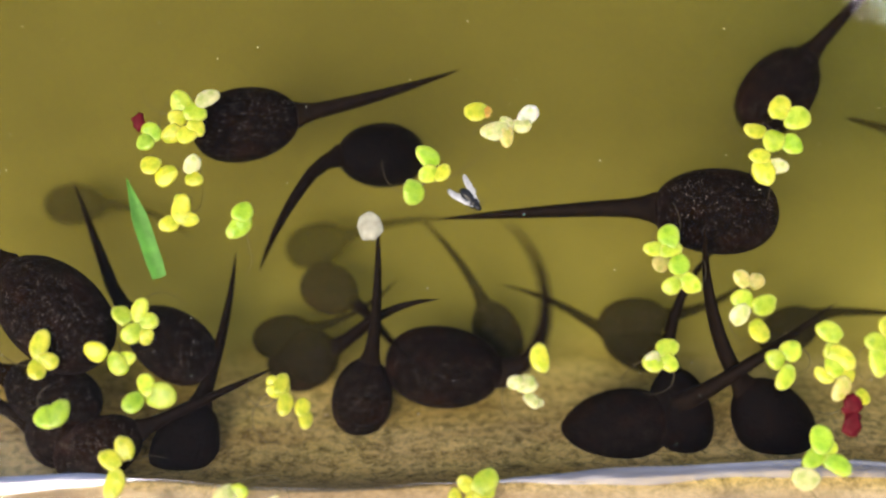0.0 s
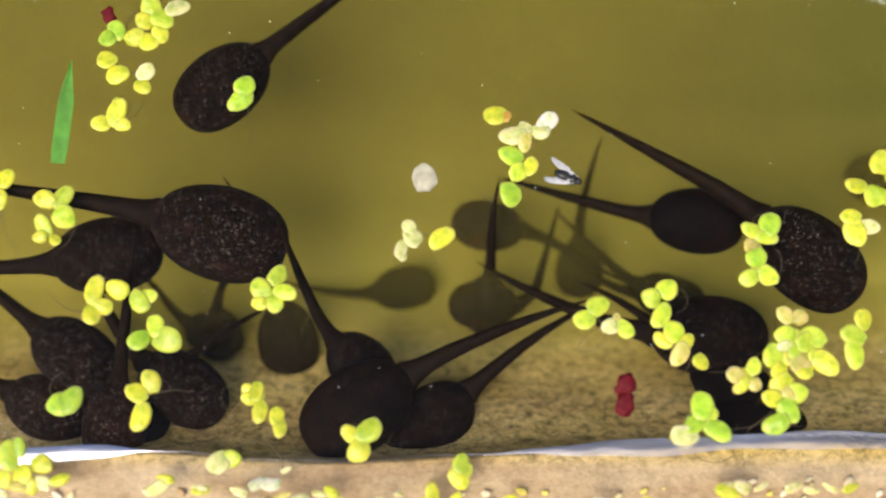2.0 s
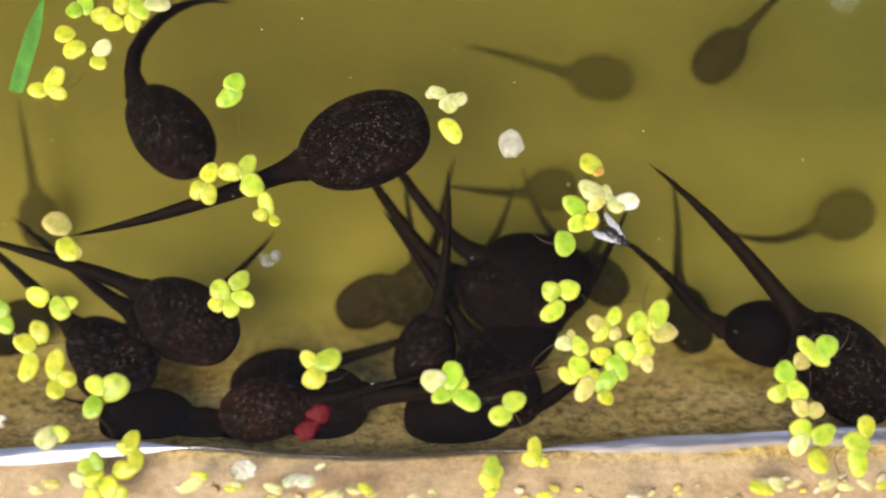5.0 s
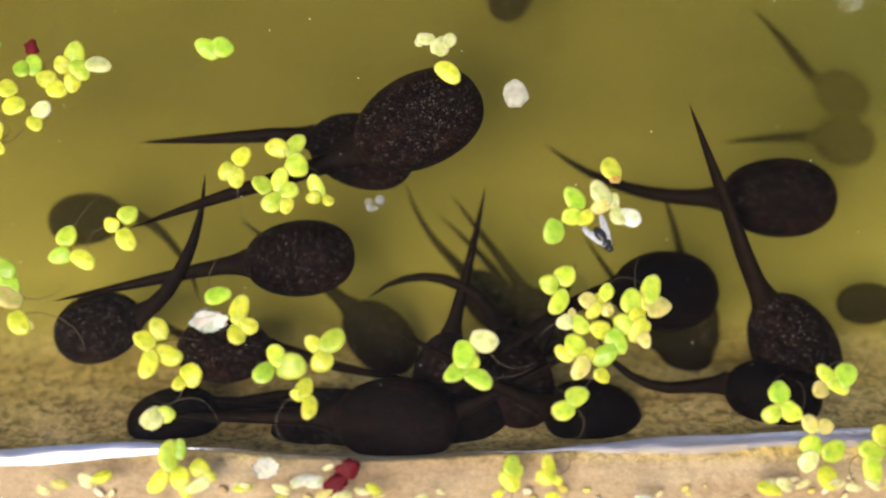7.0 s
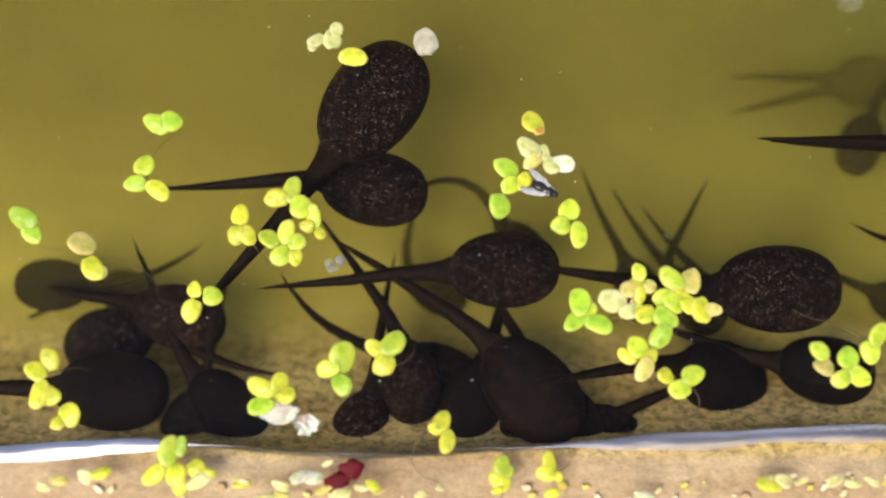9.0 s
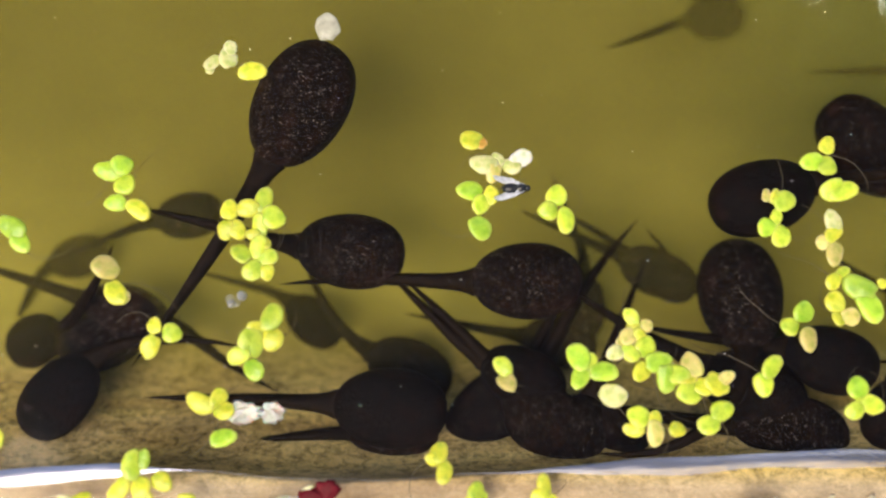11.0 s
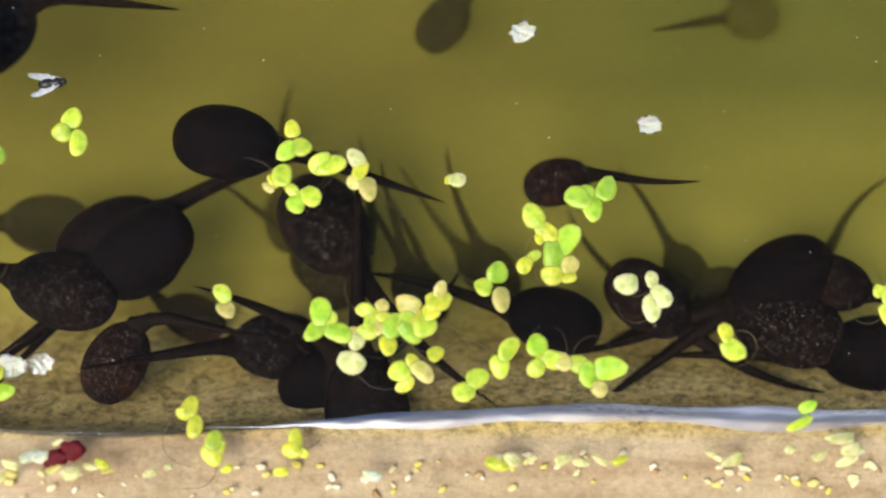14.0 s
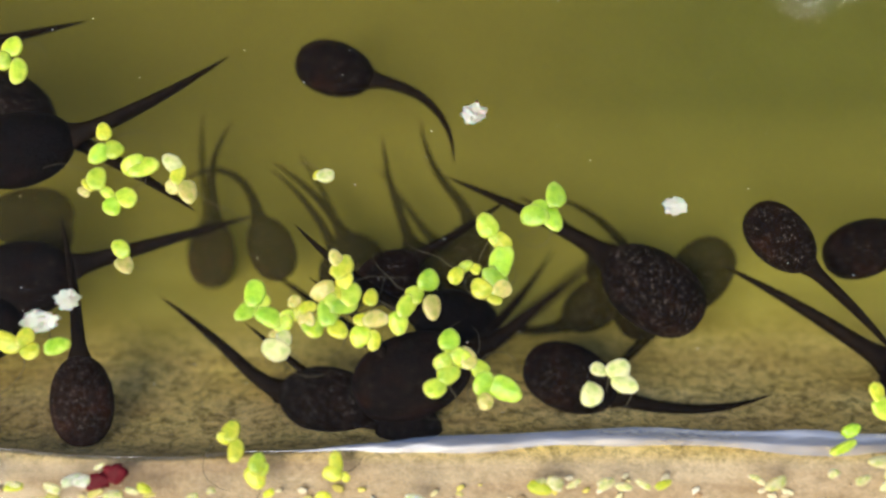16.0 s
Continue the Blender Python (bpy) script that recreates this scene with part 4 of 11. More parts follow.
    walk(WEEDS['E'], [(0, pose(-0.02088, 0.00832, SURF, rz=76)), (0.5, pose(-0.02222, 0.01226, SURF, rz=76)), (1, pose(-0.02234, 0.01801, SURF, rz=75)), (1.5, pose(-0.02227, 0.02198, SURF, rz=75)), (2, pose(-0.02269, 0.02269, SURF, rz=73)), (2.5, pose(-0.02525, 0.02363, SURF, rz=73)), (3, pose(-0.0281, 0.02454, SURF, rz=72)), (3.2, pose(-0.02905, 0.02475, SURF, rz=72)), (5.3, pose(-0.02877, 0.02259, SURF, rz=70)), (5.5, pose(-0.02925, 0.02427, SURF, rz=70)), (6, pose(-0.03018, 0.02949, SURF, rz=4)), (6.5, pose(-0.03054, 0.03, SURF, rz=3)), (7, pose(-0.03245, 0.02886, SURF, rz=3)), (7.5, pose(-0.03482, 0.02638, SURF, rz=2)), (8, pose(-0.03714, 0.02311, SURF, rz=0)), (10.5, pose(-0.04123, 0.0139, SURF, rz=22)), (11, pose(-0.04332, 0.01431, SURF, rz=22)), (11.5, pose(-0.04552, 0.0145, SURF, rz=22)), (12, pose(-0.04559, 0.0133, SURF, rz=22)), (12.4, pose(-0.04608, 0.01267, SURF, rz=22)), (13.6, pose(-0.10912, 0.01277, SURF, rz=20)), (16, pose(-0.10971, 0.01296, SURF, rz=20))])
    walk(WEEDS['F'], [(0, pose(-0.11372, 0.008, SURF, rz=0)), (1.1, pose(-0.06767, 0.00735, SURF, rz=0)), (1.5, pose(-0.0633, 0.00781, SURF, rz=0)), (2, pose(-0.05666, 0.00858, SURF, rz=0)), (2.5, pose(-0.05302, 0.00926, SURF, rz=0)), (3, pose(-0.04977, 0.01002, SURF, rz=0)), (5.5, pose(-0.03086, 0.00871, SURF, rz=13)), (6, pose(-0.03124, 0.01072, SURF, rz=-8)), (6.5, pose(-0.03047, 0.01223, SURF, rz=-10)), (7, pose(-0.02924, 0.01139, SURF, rz=0)), (7.5, pose(-0.02852, 0.00832, SURF, rz=8)), (8, pose(-0.02917, 0.00435, SURF, rz=26)), (8.2, pose(-0.02942, 0.00227, SURF, rz=33)), (10.5, pose(-0.02454, 0.00462, SURF, rz=33)), (11, pose(-0.02687, 0.00647, SURF, rz=35)), (11.5, pose(-0.02928, 0.00758, SURF, rz=36)), (12, pose(-0.03008, 0.00706, SURF, rz=33)), (12.5, pose(-0.03235, 0.00731, SURF, rz=39)), (12.9, pose(-0.03364, 0.00726, SURF, rz=38)), (14.1, pose(-0.11018, 0.00693, SURF, rz=35)), (16, pose(-0.11127, 0.00731, SURF, rz=35))])
    walk(WEEDS['BB'], [(0, pose(-0.11419, 0.00599, SURF, rz=0)), (1.1, pose(-0.05924, 0.00535, SURF, rz=0)), (1.5, pose(-0.05489, 0.00581, SURF, rz=0)), (2, pose(-0.04824, 0.00657, SURF, rz=0)), (2.5, pose(-0.0446, 0.00725, SURF, rz=0)), (3, pose(-0.04134, 0.008, SURF, rz=0)), (5.5, pose(-0.02502, 0.01134, SURF, rz=12)), (6, pose(-0.02395, 0.01266, SURF, rz=4)), (6.5, pose(-0.02239, 0.01357, SURF, rz=0)), (7, pose(-0.02161, 0.01353, SURF, rz=0)), (7.5, pose(-0.02185, 0.01052, SURF, rz=17)), (8, pose(-0.02252, 0.00802, SURF, rz=22)), (10.3, pose(-0.01955, 0.00628, SURF, rz=22)), (10.5, pose(-0.02046, 0.00684, SURF, rz=22)), (11, pose(-0.02261, 0.0085, SURF, rz=22)), (11.5, pose(-0.02489, 0.00943, SURF, rz=21)), (12, pose(-0.0257, 0.00859, SURF, rz=21)), (12.5, pose(-0.02813, 0.00935, SURF, rz=21)), (13, pose(-0.0296, 0.00925, SURF, rz=21)), (13.4, pose(-0.03152, 0.00969, SURF, rz=21)), (14.6, pose(-0.11007, 0.00915, SURF, rz=20)), (16, pose(-0.1107, 0.00937, SURF, rz=20))])
    walk(WEEDS['G'], [(0, pose(-0.0348, -0.00624, SURF, rz=0)), (0.5, pose(-0.03217, -0.00401, SURF, rz=-5)), (1, pose(-0.03116, -0.00304, SURF, rz=-17)), (1.5, pose(-0.0221, -0.00388, SURF, rz=-59)), (2, pose(-0.01807, -0.00578, SURF, rz=-82)), (2.5, pose(-0.01766, -0.00469, SURF, rz=-88)), (3, pose(-0.01882, -0.00389, SURF, rz=-76)), (5.3, pose(-0.02872, -0.0069, SURF, rz=-94)), (5.5, pose(-0.02773, -0.0056, SURF, rz=-80)), (6, pose(-0.02647, 0.00513, SURF, rz=-13)), (6.5, pose(-0.02526, 0.00832, SURF, rz=0)), (7, pose(-0.02315, 0.00791, SURF, rz=0)), (7.5, pose(-0.02214, 0.00457, SURF, rz=-2)), (8, pose(-0.02227, 0.00191, SURF, rz=2)), (8.2, pose(-0.02242, 0.0004, SURF, rz=5)), (10.5, pose(-0.02035, -0.00015, SURF, rz=5)), (11, pose(-0.02306, 0.00129, SURF, rz=5)), (11.5, pose(-0.02579, 0.00196, SURF, rz=5)), (12, pose(-0.02667, 0.00137, SURF, rz=5)), (12.5, pose(-0.02793, 0.00185, SURF, rz=5)), (13, pose(-0.02876, 0.00197, SURF, rz=5)), (13.4, pose(-0.02991, 0.00236, SURF, rz=5)), (14.6, pose(-0.11211, 0.0019, SURF, rz=5)), (16, pose(-0.1127, 0.00207, SURF, rz=5))])
    walk(WEEDS['BC'], [(0, pose(-0.11515, 0.00182, SURF, rz=0)), (1.1, pose(-0.06058, 0.0012, SURF, rz=0)), (1.5, pose(-0.05626, 0.00166, SURF, rz=0)), (2, pose(-0.04963, 0.0024, SURF, rz=0)), (2.5, pose(-0.04602, 0.00307, SURF, rz=0)), (3, pose(-0.04278, 0.00382, SURF, rz=0)), (5.3, pose(-0.02152, 0.00543, SURF, rz=-13)), (5.5, pose(-0.0206, 0.00594, SURF, rz=-8)), (6, pose(-0.01926, 0.00707, SURF, rz=4)), (6.5, pose(-0.01765, 0.00798, SURF, rz=8)), (7, pose(-0.01733, 0.00762, SURF, rz=0)), (7.5, pose(-0.01726, 0.00524, SURF, rz=-17)), (8, pose(-0.01753, 0.00279, SURF, rz=-18)), (10.5, pose(-0.02041, 0.00334, SURF, rz=-18)), (11, pose(-0.02283, 0.00489, SURF, rz=-22)), (11.5, pose(-0.02534, 0.00568, SURF, rz=-24)), (12, pose(-0.02619, 0.00497, SURF, rz=-24)), (12.5, pose(-0.02803, 0.00558, SURF, rz=-14)), (13, pose(-0.02918, 0.00561, SURF, rz=-9)), (13.4, pose(-0.03071, 0.00602, SURF, rz=-9)), (14.6, pose(-0.11109, 0.00552, SURF, rz=-9)), (16, pose(-0.1117, 0.00572, SURF, rz=-9))])
    walk(WEEDS['R'], [(0, pose(0.01939, -0.01473, SURF, rz=136)), (0.5, pose(0.01393, -0.01148, SURF, rz=142)), (1, pose(0.0089, -0.00726, SURF, rz=129)), (1.5, pose(0.00441, -0.00296, SURF, rz=101)), (2, pose(0.0016, 0.00134, SURF, rz=73)), (2.5, pose(-0.00035, 0.00526, SURF, rz=50)), (3, pose(-0.00187, 0.00917, SURF, rz=30)), (3.2, pose(-0.00245, 0.01044, SURF, rz=24)), (5.5, pose(0.00199, 0.02277, SURF, rz=-16)), (6, pose(0.00196, 0.0247, SURF, rz=-16)), (6.5, pose(0.00124, 0.02704, SURF, rz=-9)), (7, pose(-0.00094, 0.02886, SURF, rz=0)), (7.5, pose(-0.00469, 0.03014, SURF, rz=11)), (8, pose(-0.00909, 0.03044, SURF, rz=27)), (10.3, pose(-0.02328, 0.02728, SURF, rz=39)), (10.5, pose(-0.02451, 0.02766, SURF, rz=44)), (11, pose(-0.02806, 0.0297, SURF, rz=45)), (11.5, pose(-0.0317, 0.03118, SURF, rz=45)), (12, pose(-0.03345, 0.03041, SURF, rz=51)), (12.5, pose(-0.03701, 0.03192, SURF, rz=52)), (12.9, pose(-0.0392, 0.0323, SURF, rz=51)), (14.1, pose(-0.10325, 0.03131, SURF, rz=46)), (16, pose(-0.10451, 0.03192, SURF, rz=47))])
    walk(WEEDS['P'], [(0, pose(0.01577, 0.02225, SURF, rz=66)), (0.5, pose(0.01464, 0.02243, SURF, rz=54)), (1, pose(0.01372, 0.02139, SURF, rz=49)), (1.5, pose(0.01545, 0.01918, SURF, rz=62)), (2, pose(0.01679, 0.01768, SURF, rz=63)), (2.5, pose(0.01789, 0.01636, SURF, rz=67)), (3, pose(0.01862, 0.01525, SURF, rz=67)), (3.2, pose(0.01878, 0.01483, SURF, rz=67)), (5.3, pose(0.02435, 0.00768, SURF, rz=17)), (5.5, pose(0.02466, 0.00746, SURF, rz=14)), (6, pose(0.02476, 0.00704, SURF, rz=7)), (6.5, pose(0.02464, 0.00679, SURF, rz=4)), (7, pose(0.02374, 0.0073, SURF, rz=0)), (7.5, pose(0.02193, 0.0087, SURF, rz=2)), (8, pose(0.01854, 0.00991, SURF, rz=5)), (8.2, pose(0.0174, 0.01062, SURF, rz=5)), (10.3, pose(0.01094, 0.0166, SURF, rz=47)), (10.5, pose(0.01067, 0.01623, SURF, rz=49)), (11, pose(0.00992, 0.0158, SURF, rz=49)), (11.5, pose(0.00866, 0.01431, SURF, rz=46)), (12, pose(0.00722, 0.01086, SURF, rz=48)), (12.5, pose(0.00225, 0.01175, SURF, rz=26)), (13, pose(-0.00681, 0.02323, SURF, rz=2)), (13.4, pose(-0.01244, 0.02819, SURF, rz=2)), (14.6, pose(-0.10615, 0.02311, SURF, rz=2)), (16, pose(-0.10685, 0.02339, SURF, rz=2))])
    walk(WEEDS['Q'], [(0, pose(0.00524, 0.01476, SURF, rz=11)), (0.5, pose(0.0082, 0.01471, SURF, rz=8)), (1, pose(0.01128, 0.01356, SURF, rz=14)), (1.5, pose(0.01392, 0.01267, SURF, rz=23)), (2, pose(0.0162, 0.01121, SURF, rz=31)), (2.5, pose(0.01766, 0.00999, SURF, rz=36)), (3, pose(0.01849, 0.00893, SURF, rz=39)), (5.5, pose(0.01985, 0.00303, SURF, rz=11)), (6, pose(0.0195, 0.00321, SURF, rz=7)), (6.5, pose(0.01921, 0.00334, SURF, rz=4)), (7, pose(0.01793, 0.00456, SURF, rz=0)), (7.5, pose(0.01604, 0.00594, SURF, rz=1)), (8, pose(0.01254, 0.00694, SURF, rz=5)), (10.5, pose(0.00855, 0.00958, SURF, rz=47)), (11, pose(0.00801, 0.00911, SURF, rz=48)), (11.5, pose(0.00644, 0.00739, SURF, rz=48)), (12, pose(0.00453, 0.00423, SURF, rz=47)), (12.5, pose(-0.00303, 0.00652, SURF, rz=39)), (13, pose(-0.01158, 0.00812, SURF, rz=68)), (13.5, pose(-0.01768, 0.01115, SURF, rz=86)), (13.9, pose(-0.02341, 0.01271, SURF, rz=86)), (15.1, pose(-0.10973, 0.01109, SURF, rz=77)), (16, pose(-0.11018, 0.01126, SURF, rz=77))])
    walk(WEEDS['BD'], [(0, pose(-0.11439, 0.00513, SURF, rz=27)), (4.4, pose(-0.1139, 0.00462, SURF, rz=27)), (5.6, pose(-0.06312, 0.00527, SURF, rz=28)), (6, pose(-0.058, 0.00475, SURF, rz=28)), (6.5, pose(-0.0516, 0.00588, SURF, rz=19)), (7, pose(-0.04486, 0.00314, SURF, rz=0)), (7.5, pose(-0.03888, 0.00027, SURF, rz=-21)), (8, pose(-0.03682, -0.00562, SURF, rz=-52)), (10.3, pose(-0.03082, -0.00832, SURF, rz=-52)), (10.5, pose(-0.03237, -0.00861, SURF, rz=-52)), (11, pose(-0.03642, -0.00914, SURF, rz=-55)), (11.5, pose(-0.04004, -0.01029, SURF, rz=-59)), (12, pose(-0.04117, -0.01188, SURF, rz=-64)), (12.4, pose(-0.04283, -0.01307, SURF, rz=-65)), (13.6, pose(-0.11612, -0.01212, SURF, rz=-73)), (16, pose(-0.11658, -0.01203, SURF, rz=-72))])
    walk(WEEDS['BE'], [(0, pose(-0.11567, -0.00042, SURF, rz=8)), (4.9, pose(-0.11514, -0.00087, SURF, rz=8)), (6.1, pose(-0.05886, -0.00324, SURF, rz=8)), (6.5, pose(-0.05603, -0.0007, SURF, rz=8)), (7, pose(-0.05191, -0.00029, SURF, rz=0)), (7.5, pose(-0.04884, 0.00523, SURF, rz=-4)), (8, pose(-0.04609, 0.00807, SURF, rz=-7)), (10.3, pose(-0.03919, 0.00953, SURF, rz=-7)), (10.5, pose(-0.03961, 0.00935, SURF, rz=-7)), (11, pose(-0.04158, 0.00989, SURF, rz=-7)), (11.5, pose(-0.04375, 0.01009, SURF, rz=-7)), (12, pose(-0.04407, 0.00938, SURF, rz=-7)), (12.4, pose(-0.04467, 0.00897, SURF, rz=-7)), (13.6, pose(-0.11021, 0.00889, SURF, rz=-7)), (16, pose(-0.11078, 0.00907, SURF, rz=-7))])
    walk(WEEDS['BF'], [(0, pose(-0.11755, -0.00849, SURF, rz=0)), (3.9, pose(-0.11688, -0.00881, SURF, rz=0)), (5.1, pose(-0.05892, -0.00935, SURF, rz=0)), (5.5, pose(-0.0587, -0.00879, SURF, rz=0)), (6, pose(-0.05671, -0.01169, SURF, rz=0)), (6.5, pose(-0.05805, -0.0074, SURF, rz=0)), (7, pose(-0.0607, -0.0038, SURF, rz=0)), (7.5, pose(-0.0612, -0.00213, SURF, rz=0)), (8, pose(-0.0603, 0.00003, SURF, rz=0)), (10.5, pose(-0.05621, 0.00418, SURF, rz=0)), (11, pose(-0.05681, 0.00486, SURF, rz=0)), (11.4, pose(-0.0561, 0.00542, SURF, rz=0)), (12.6, pose(-0.11238, 0.00447, SURF, rz=0)), (16, pose(-0.11204, 0.00449, SURF, rz=0))])
    walk(WEEDS['LC'], [(0, pose(-0.11607, -0.00211, SURF, rz=0)), (3.9, pose(-0.11547, -0.00251, SURF, rz=0)), (5.1, pose(-0.04999, 0.00094, SURF, rz=0)), (5.5, pose(-0.05113, -0.00248, SURF, rz=0)), (6, pose(-0.05265, -0.0062, SURF, rz=0)), (6.5, pose(-0.05397, -0.01131, SURF, rz=0)), (7, pose(-0.05863, -0.00932, SURF, rz=0)), (7.5, pose(-0.0581, -0.00609, SURF, rz=0)), (8, pose(-0.0566, -0.00315, SURF, rz=0)), (10.3, pose(-0.04067, -0.00203, SURF, rz=4)), (10.5, pose(-0.04099, -0.00242, SURF, rz=0)), (11, pose(-0.04267, -0.00227, SURF, rz=0)), (11.5, pose(-0.0445, -0.00237, SURF, rz=3)), (12, pose(-0.04406, -0.00311, SURF, rz=5)), (12.4, pose(-0.04429, -0.00358, SURF, rz=5)), (13.6, pose(-0.11368, -0.00345, SURF, rz=4)), (16, pose(-0.11419, -0.00333, SURF, rz=5))])
    walk(WEEDS['BH'], [(0, pose(-0.11799, -0.01042, SURF, rz=0)), (3.2, pose(-0.1173, -0.0107, SURF, rz=0)), (5.3, pose(-0.05683, -0.01073, SURF, rz=0)), (5.5, pose(-0.04756, -0.00988, SURF, rz=0)), (6, pose(-0.03764, -0.00639, SURF, rz=0)), (6.5, pose(-0.03288, -0.00395, SURF, rz=0)), (7, pose(-0.03122, -0.00657, SURF, rz=0)), (7.5, pose(-0.03216, -0.01515, SURF, rz=0)), (8, pose(-0.03117, -0.02306, SURF, rz=0)), (8.2, pose(-0.02791, -0.02286, SURF, rz=0)), (10.3, pose(-0.0239, -0.022, SURF, rz=0)), (10.5, pose(-0.02501, -0.02264, SURF, rz=0)), (11, pose(-0.02724, -0.02315, SURF, rz=0)), (11.5, pose(-0.02863, -0.023, SURF, rz=0)), (12, pose(-0.02806, -0.02346, SURF, rz=0)), (12.5, pose(-0.02883, -0.02368, SURF, rz=0)), (12.8, pose(-0.02925, -0.02325, SURF, rz=0)), (13.5, pose(-0.0258, -0.02196, SURF, rz=0)), (14, pose(-0.02366, -0.02319, SURF, rz=0)), (14.5, pose(-0.02119, -0.02227, SURF, rz=0)), (15, pose(-0.0206, -0.01988, SURF, rz=0)), (15.5, pose(-0.01991, -0.01664, SURF, rz=0)), (16, pose(-0.02214, -0.01362, SURF, rz=0))])
    walk(WEEDS['BI'], [(0, pose(-0.04787, -0.01101, SURF, rz=0)), (0.5, pose(-0.04535, -0.00994, SURF, rz=0)), (1, pose(-0.04462, -0.00986, SURF, rz=0)), (1.5, pose(-0.04321, -0.0088, SURF, rz=0)), (2, pose(-0.04229, -0.00729, SURF, rz=0)), (2.5, pose(-0.04089, -0.00553, SURF, rz=0)), (3, pose(-0.03998, -0.00782, SURF, rz=0)), (3.2, pose(-0.04007, -0.00774, SURF, rz=0)), (5.3, pose(-0.05224, -0.01848, SURF, rz=8)), (5.5, pose(-0.0407, -0.0158, SURF, rz=-2)), (6, pose(-0.03279, -0.011, SURF, rz=7)), (6.5, pose(-0.02952, -0.00824, SURF, rz=0)), (7, pose(-0.02787, -0.01037, SURF, rz=0)), (7.5, pose(-0.0269, -0.01746, SURF, rz=6)), (8, pose(-0.02494, -0.02115, SURF, rz=58)), (8.2, pose(-0.02278, -0.02108, SURF, rz=78)), (10.3, pose(-0.02481, -0.01774, SURF, rz=78)), (10.5, pose(-0.02604, -0.01826, SURF, rz=78)), (11, pose(-0.02857, -0.01857, SURF, rz=77)), (11.5, pose(-0.03011, -0.01829, SURF, rz=77)), (12, pose(-0.02975, -0.01875, SURF, rz=76)), (12.5, pose(-0.03074, -0.01891, SURF, rz=75)), (13.5, pose(-0.02752, -0.01857, SURF, rz=74)), (14, pose(-0.0261, -0.01963, SURF, rz=74)), (14.5, pose(-0.02459, -0.01949, SURF, rz=75)), (15, pose(-0.02505, -0.01787, SURF, rz=75)), (15.5, pose(-0.02488, -0.01501, SURF, rz=75)), (16, pose(-0.02714, -0.0133, SURF, rz=75))])
    walk(WEEDS['BJ'], [(0, pose(-0.03701, -0.02536, SURF, rz=0)), (0.2, pose(-0.03648, -0.02476, SURF, rz=0)), (0.5, pose(-0.03569, -0.02349, SURF, rz=0)), (1, pose(-0.03442, -0.02234, SURF, rz=0)), (1.5, pose(-0.03702, -0.02159, SURF, rz=0)), (2, pose(-0.03536, -0.02016, SURF, rz=0)), (2.5, pose(-0.03625, -0.01878, SURF, rz=0)), (2.7, pose(-0.03692, -0.01911, SURF, rz=0)), (5.6, pose(-0.05744, -0.01304, SURF, rz=0)), (6, pose(-0.04764, -0.01291, SURF, rz=0)), (6.5, pose(-0.04424, -0.01147, SURF, rz=0)), (7, pose(-0.04023, -0.01335, SURF, rz=0)), (7.5, pose(-0.04377, -0.01624, SURF, rz=0)), (8, pose(-0.05142, -0.01857, SURF, rz=0)), (8.2, pose(-0.05322, -0.01909, SURF, rz=0)), (10.5, pose(-0.05676, -0.01517, SURF, rz=0)), (11, pose(-0.06121, -0.01652, SURF, rz=0)), (11.4, pose(-0.0622, -0.0162, SURF, rz=0)), (12.6, pose(-0.11796, -0.01668, SURF, rz=0)), (16, pose(-0.11785, -0.01668, SURF, rz=0))])
    walk(WEEDS['BK'], [(0, pose(-0.12079, -0.0225, SURF, rz=0)), (3.9, pose(-0.11997, -0.02262, SURF, rz=0)), (5.1, pose(-0.06026, -0.02569, SURF, rz=0)), (5.5, pose(-0.05399, -0.02261, SURF, rz=0)), (6, pose(-0.04237, -0.01699, SURF, rz=0)), (6.5, pose(-0.03853, -0.01506, SURF, rz=0)), (7, pose(-0.03614, -0.01698, SURF, rz=0)), (7.5, pose(-0.04003, -0.02, SURF, rz=0)), (8, pose(-0.04792, -0.02099, SURF, rz=0)), (8.2, pose(-0.04976, -0.02169, SURF, rz=0)), (10.5, pose(-0.05599, -0.02327, SURF, rz=0)), (11, pose(-0.06011, -0.02266, SURF, rz=0)), (11.4, pose(-0.06149, -0.02283, SURF, rz=0)), (12.6, pose(-0.11956, -0.02276, SURF, rz=0)), (16, pose(-0.11952, -0.02275, SURF, rz=0))])
    walk(WEEDS['K'], [(0, pose(-0.04612, -0.01887, SURF, rz=19)), (0.5, pose(-0.04249, -0.01947, SURF, rz=19)), (1, pose(-0.03992, -0.02428, SURF, rz=19)), (1.5, pose(-0.04465, -0.02388, SURF, rz=19)), (2, pose(-0.04606, -0.02093, SURF, rz=19)), (2.5, pose(-0.04728, -0.02004, SURF, rz=19)), (3, pose(-0.04638, -0.02168, SURF, rz=19)), (3.2, pose(-0.04849, -0.02172, SURF, rz=19)), (5.3, pose(-0.11974, -0.02174, SURF, rz=18)), (16, pose(-0.11924, -0.02174, SURF, rz=18))])
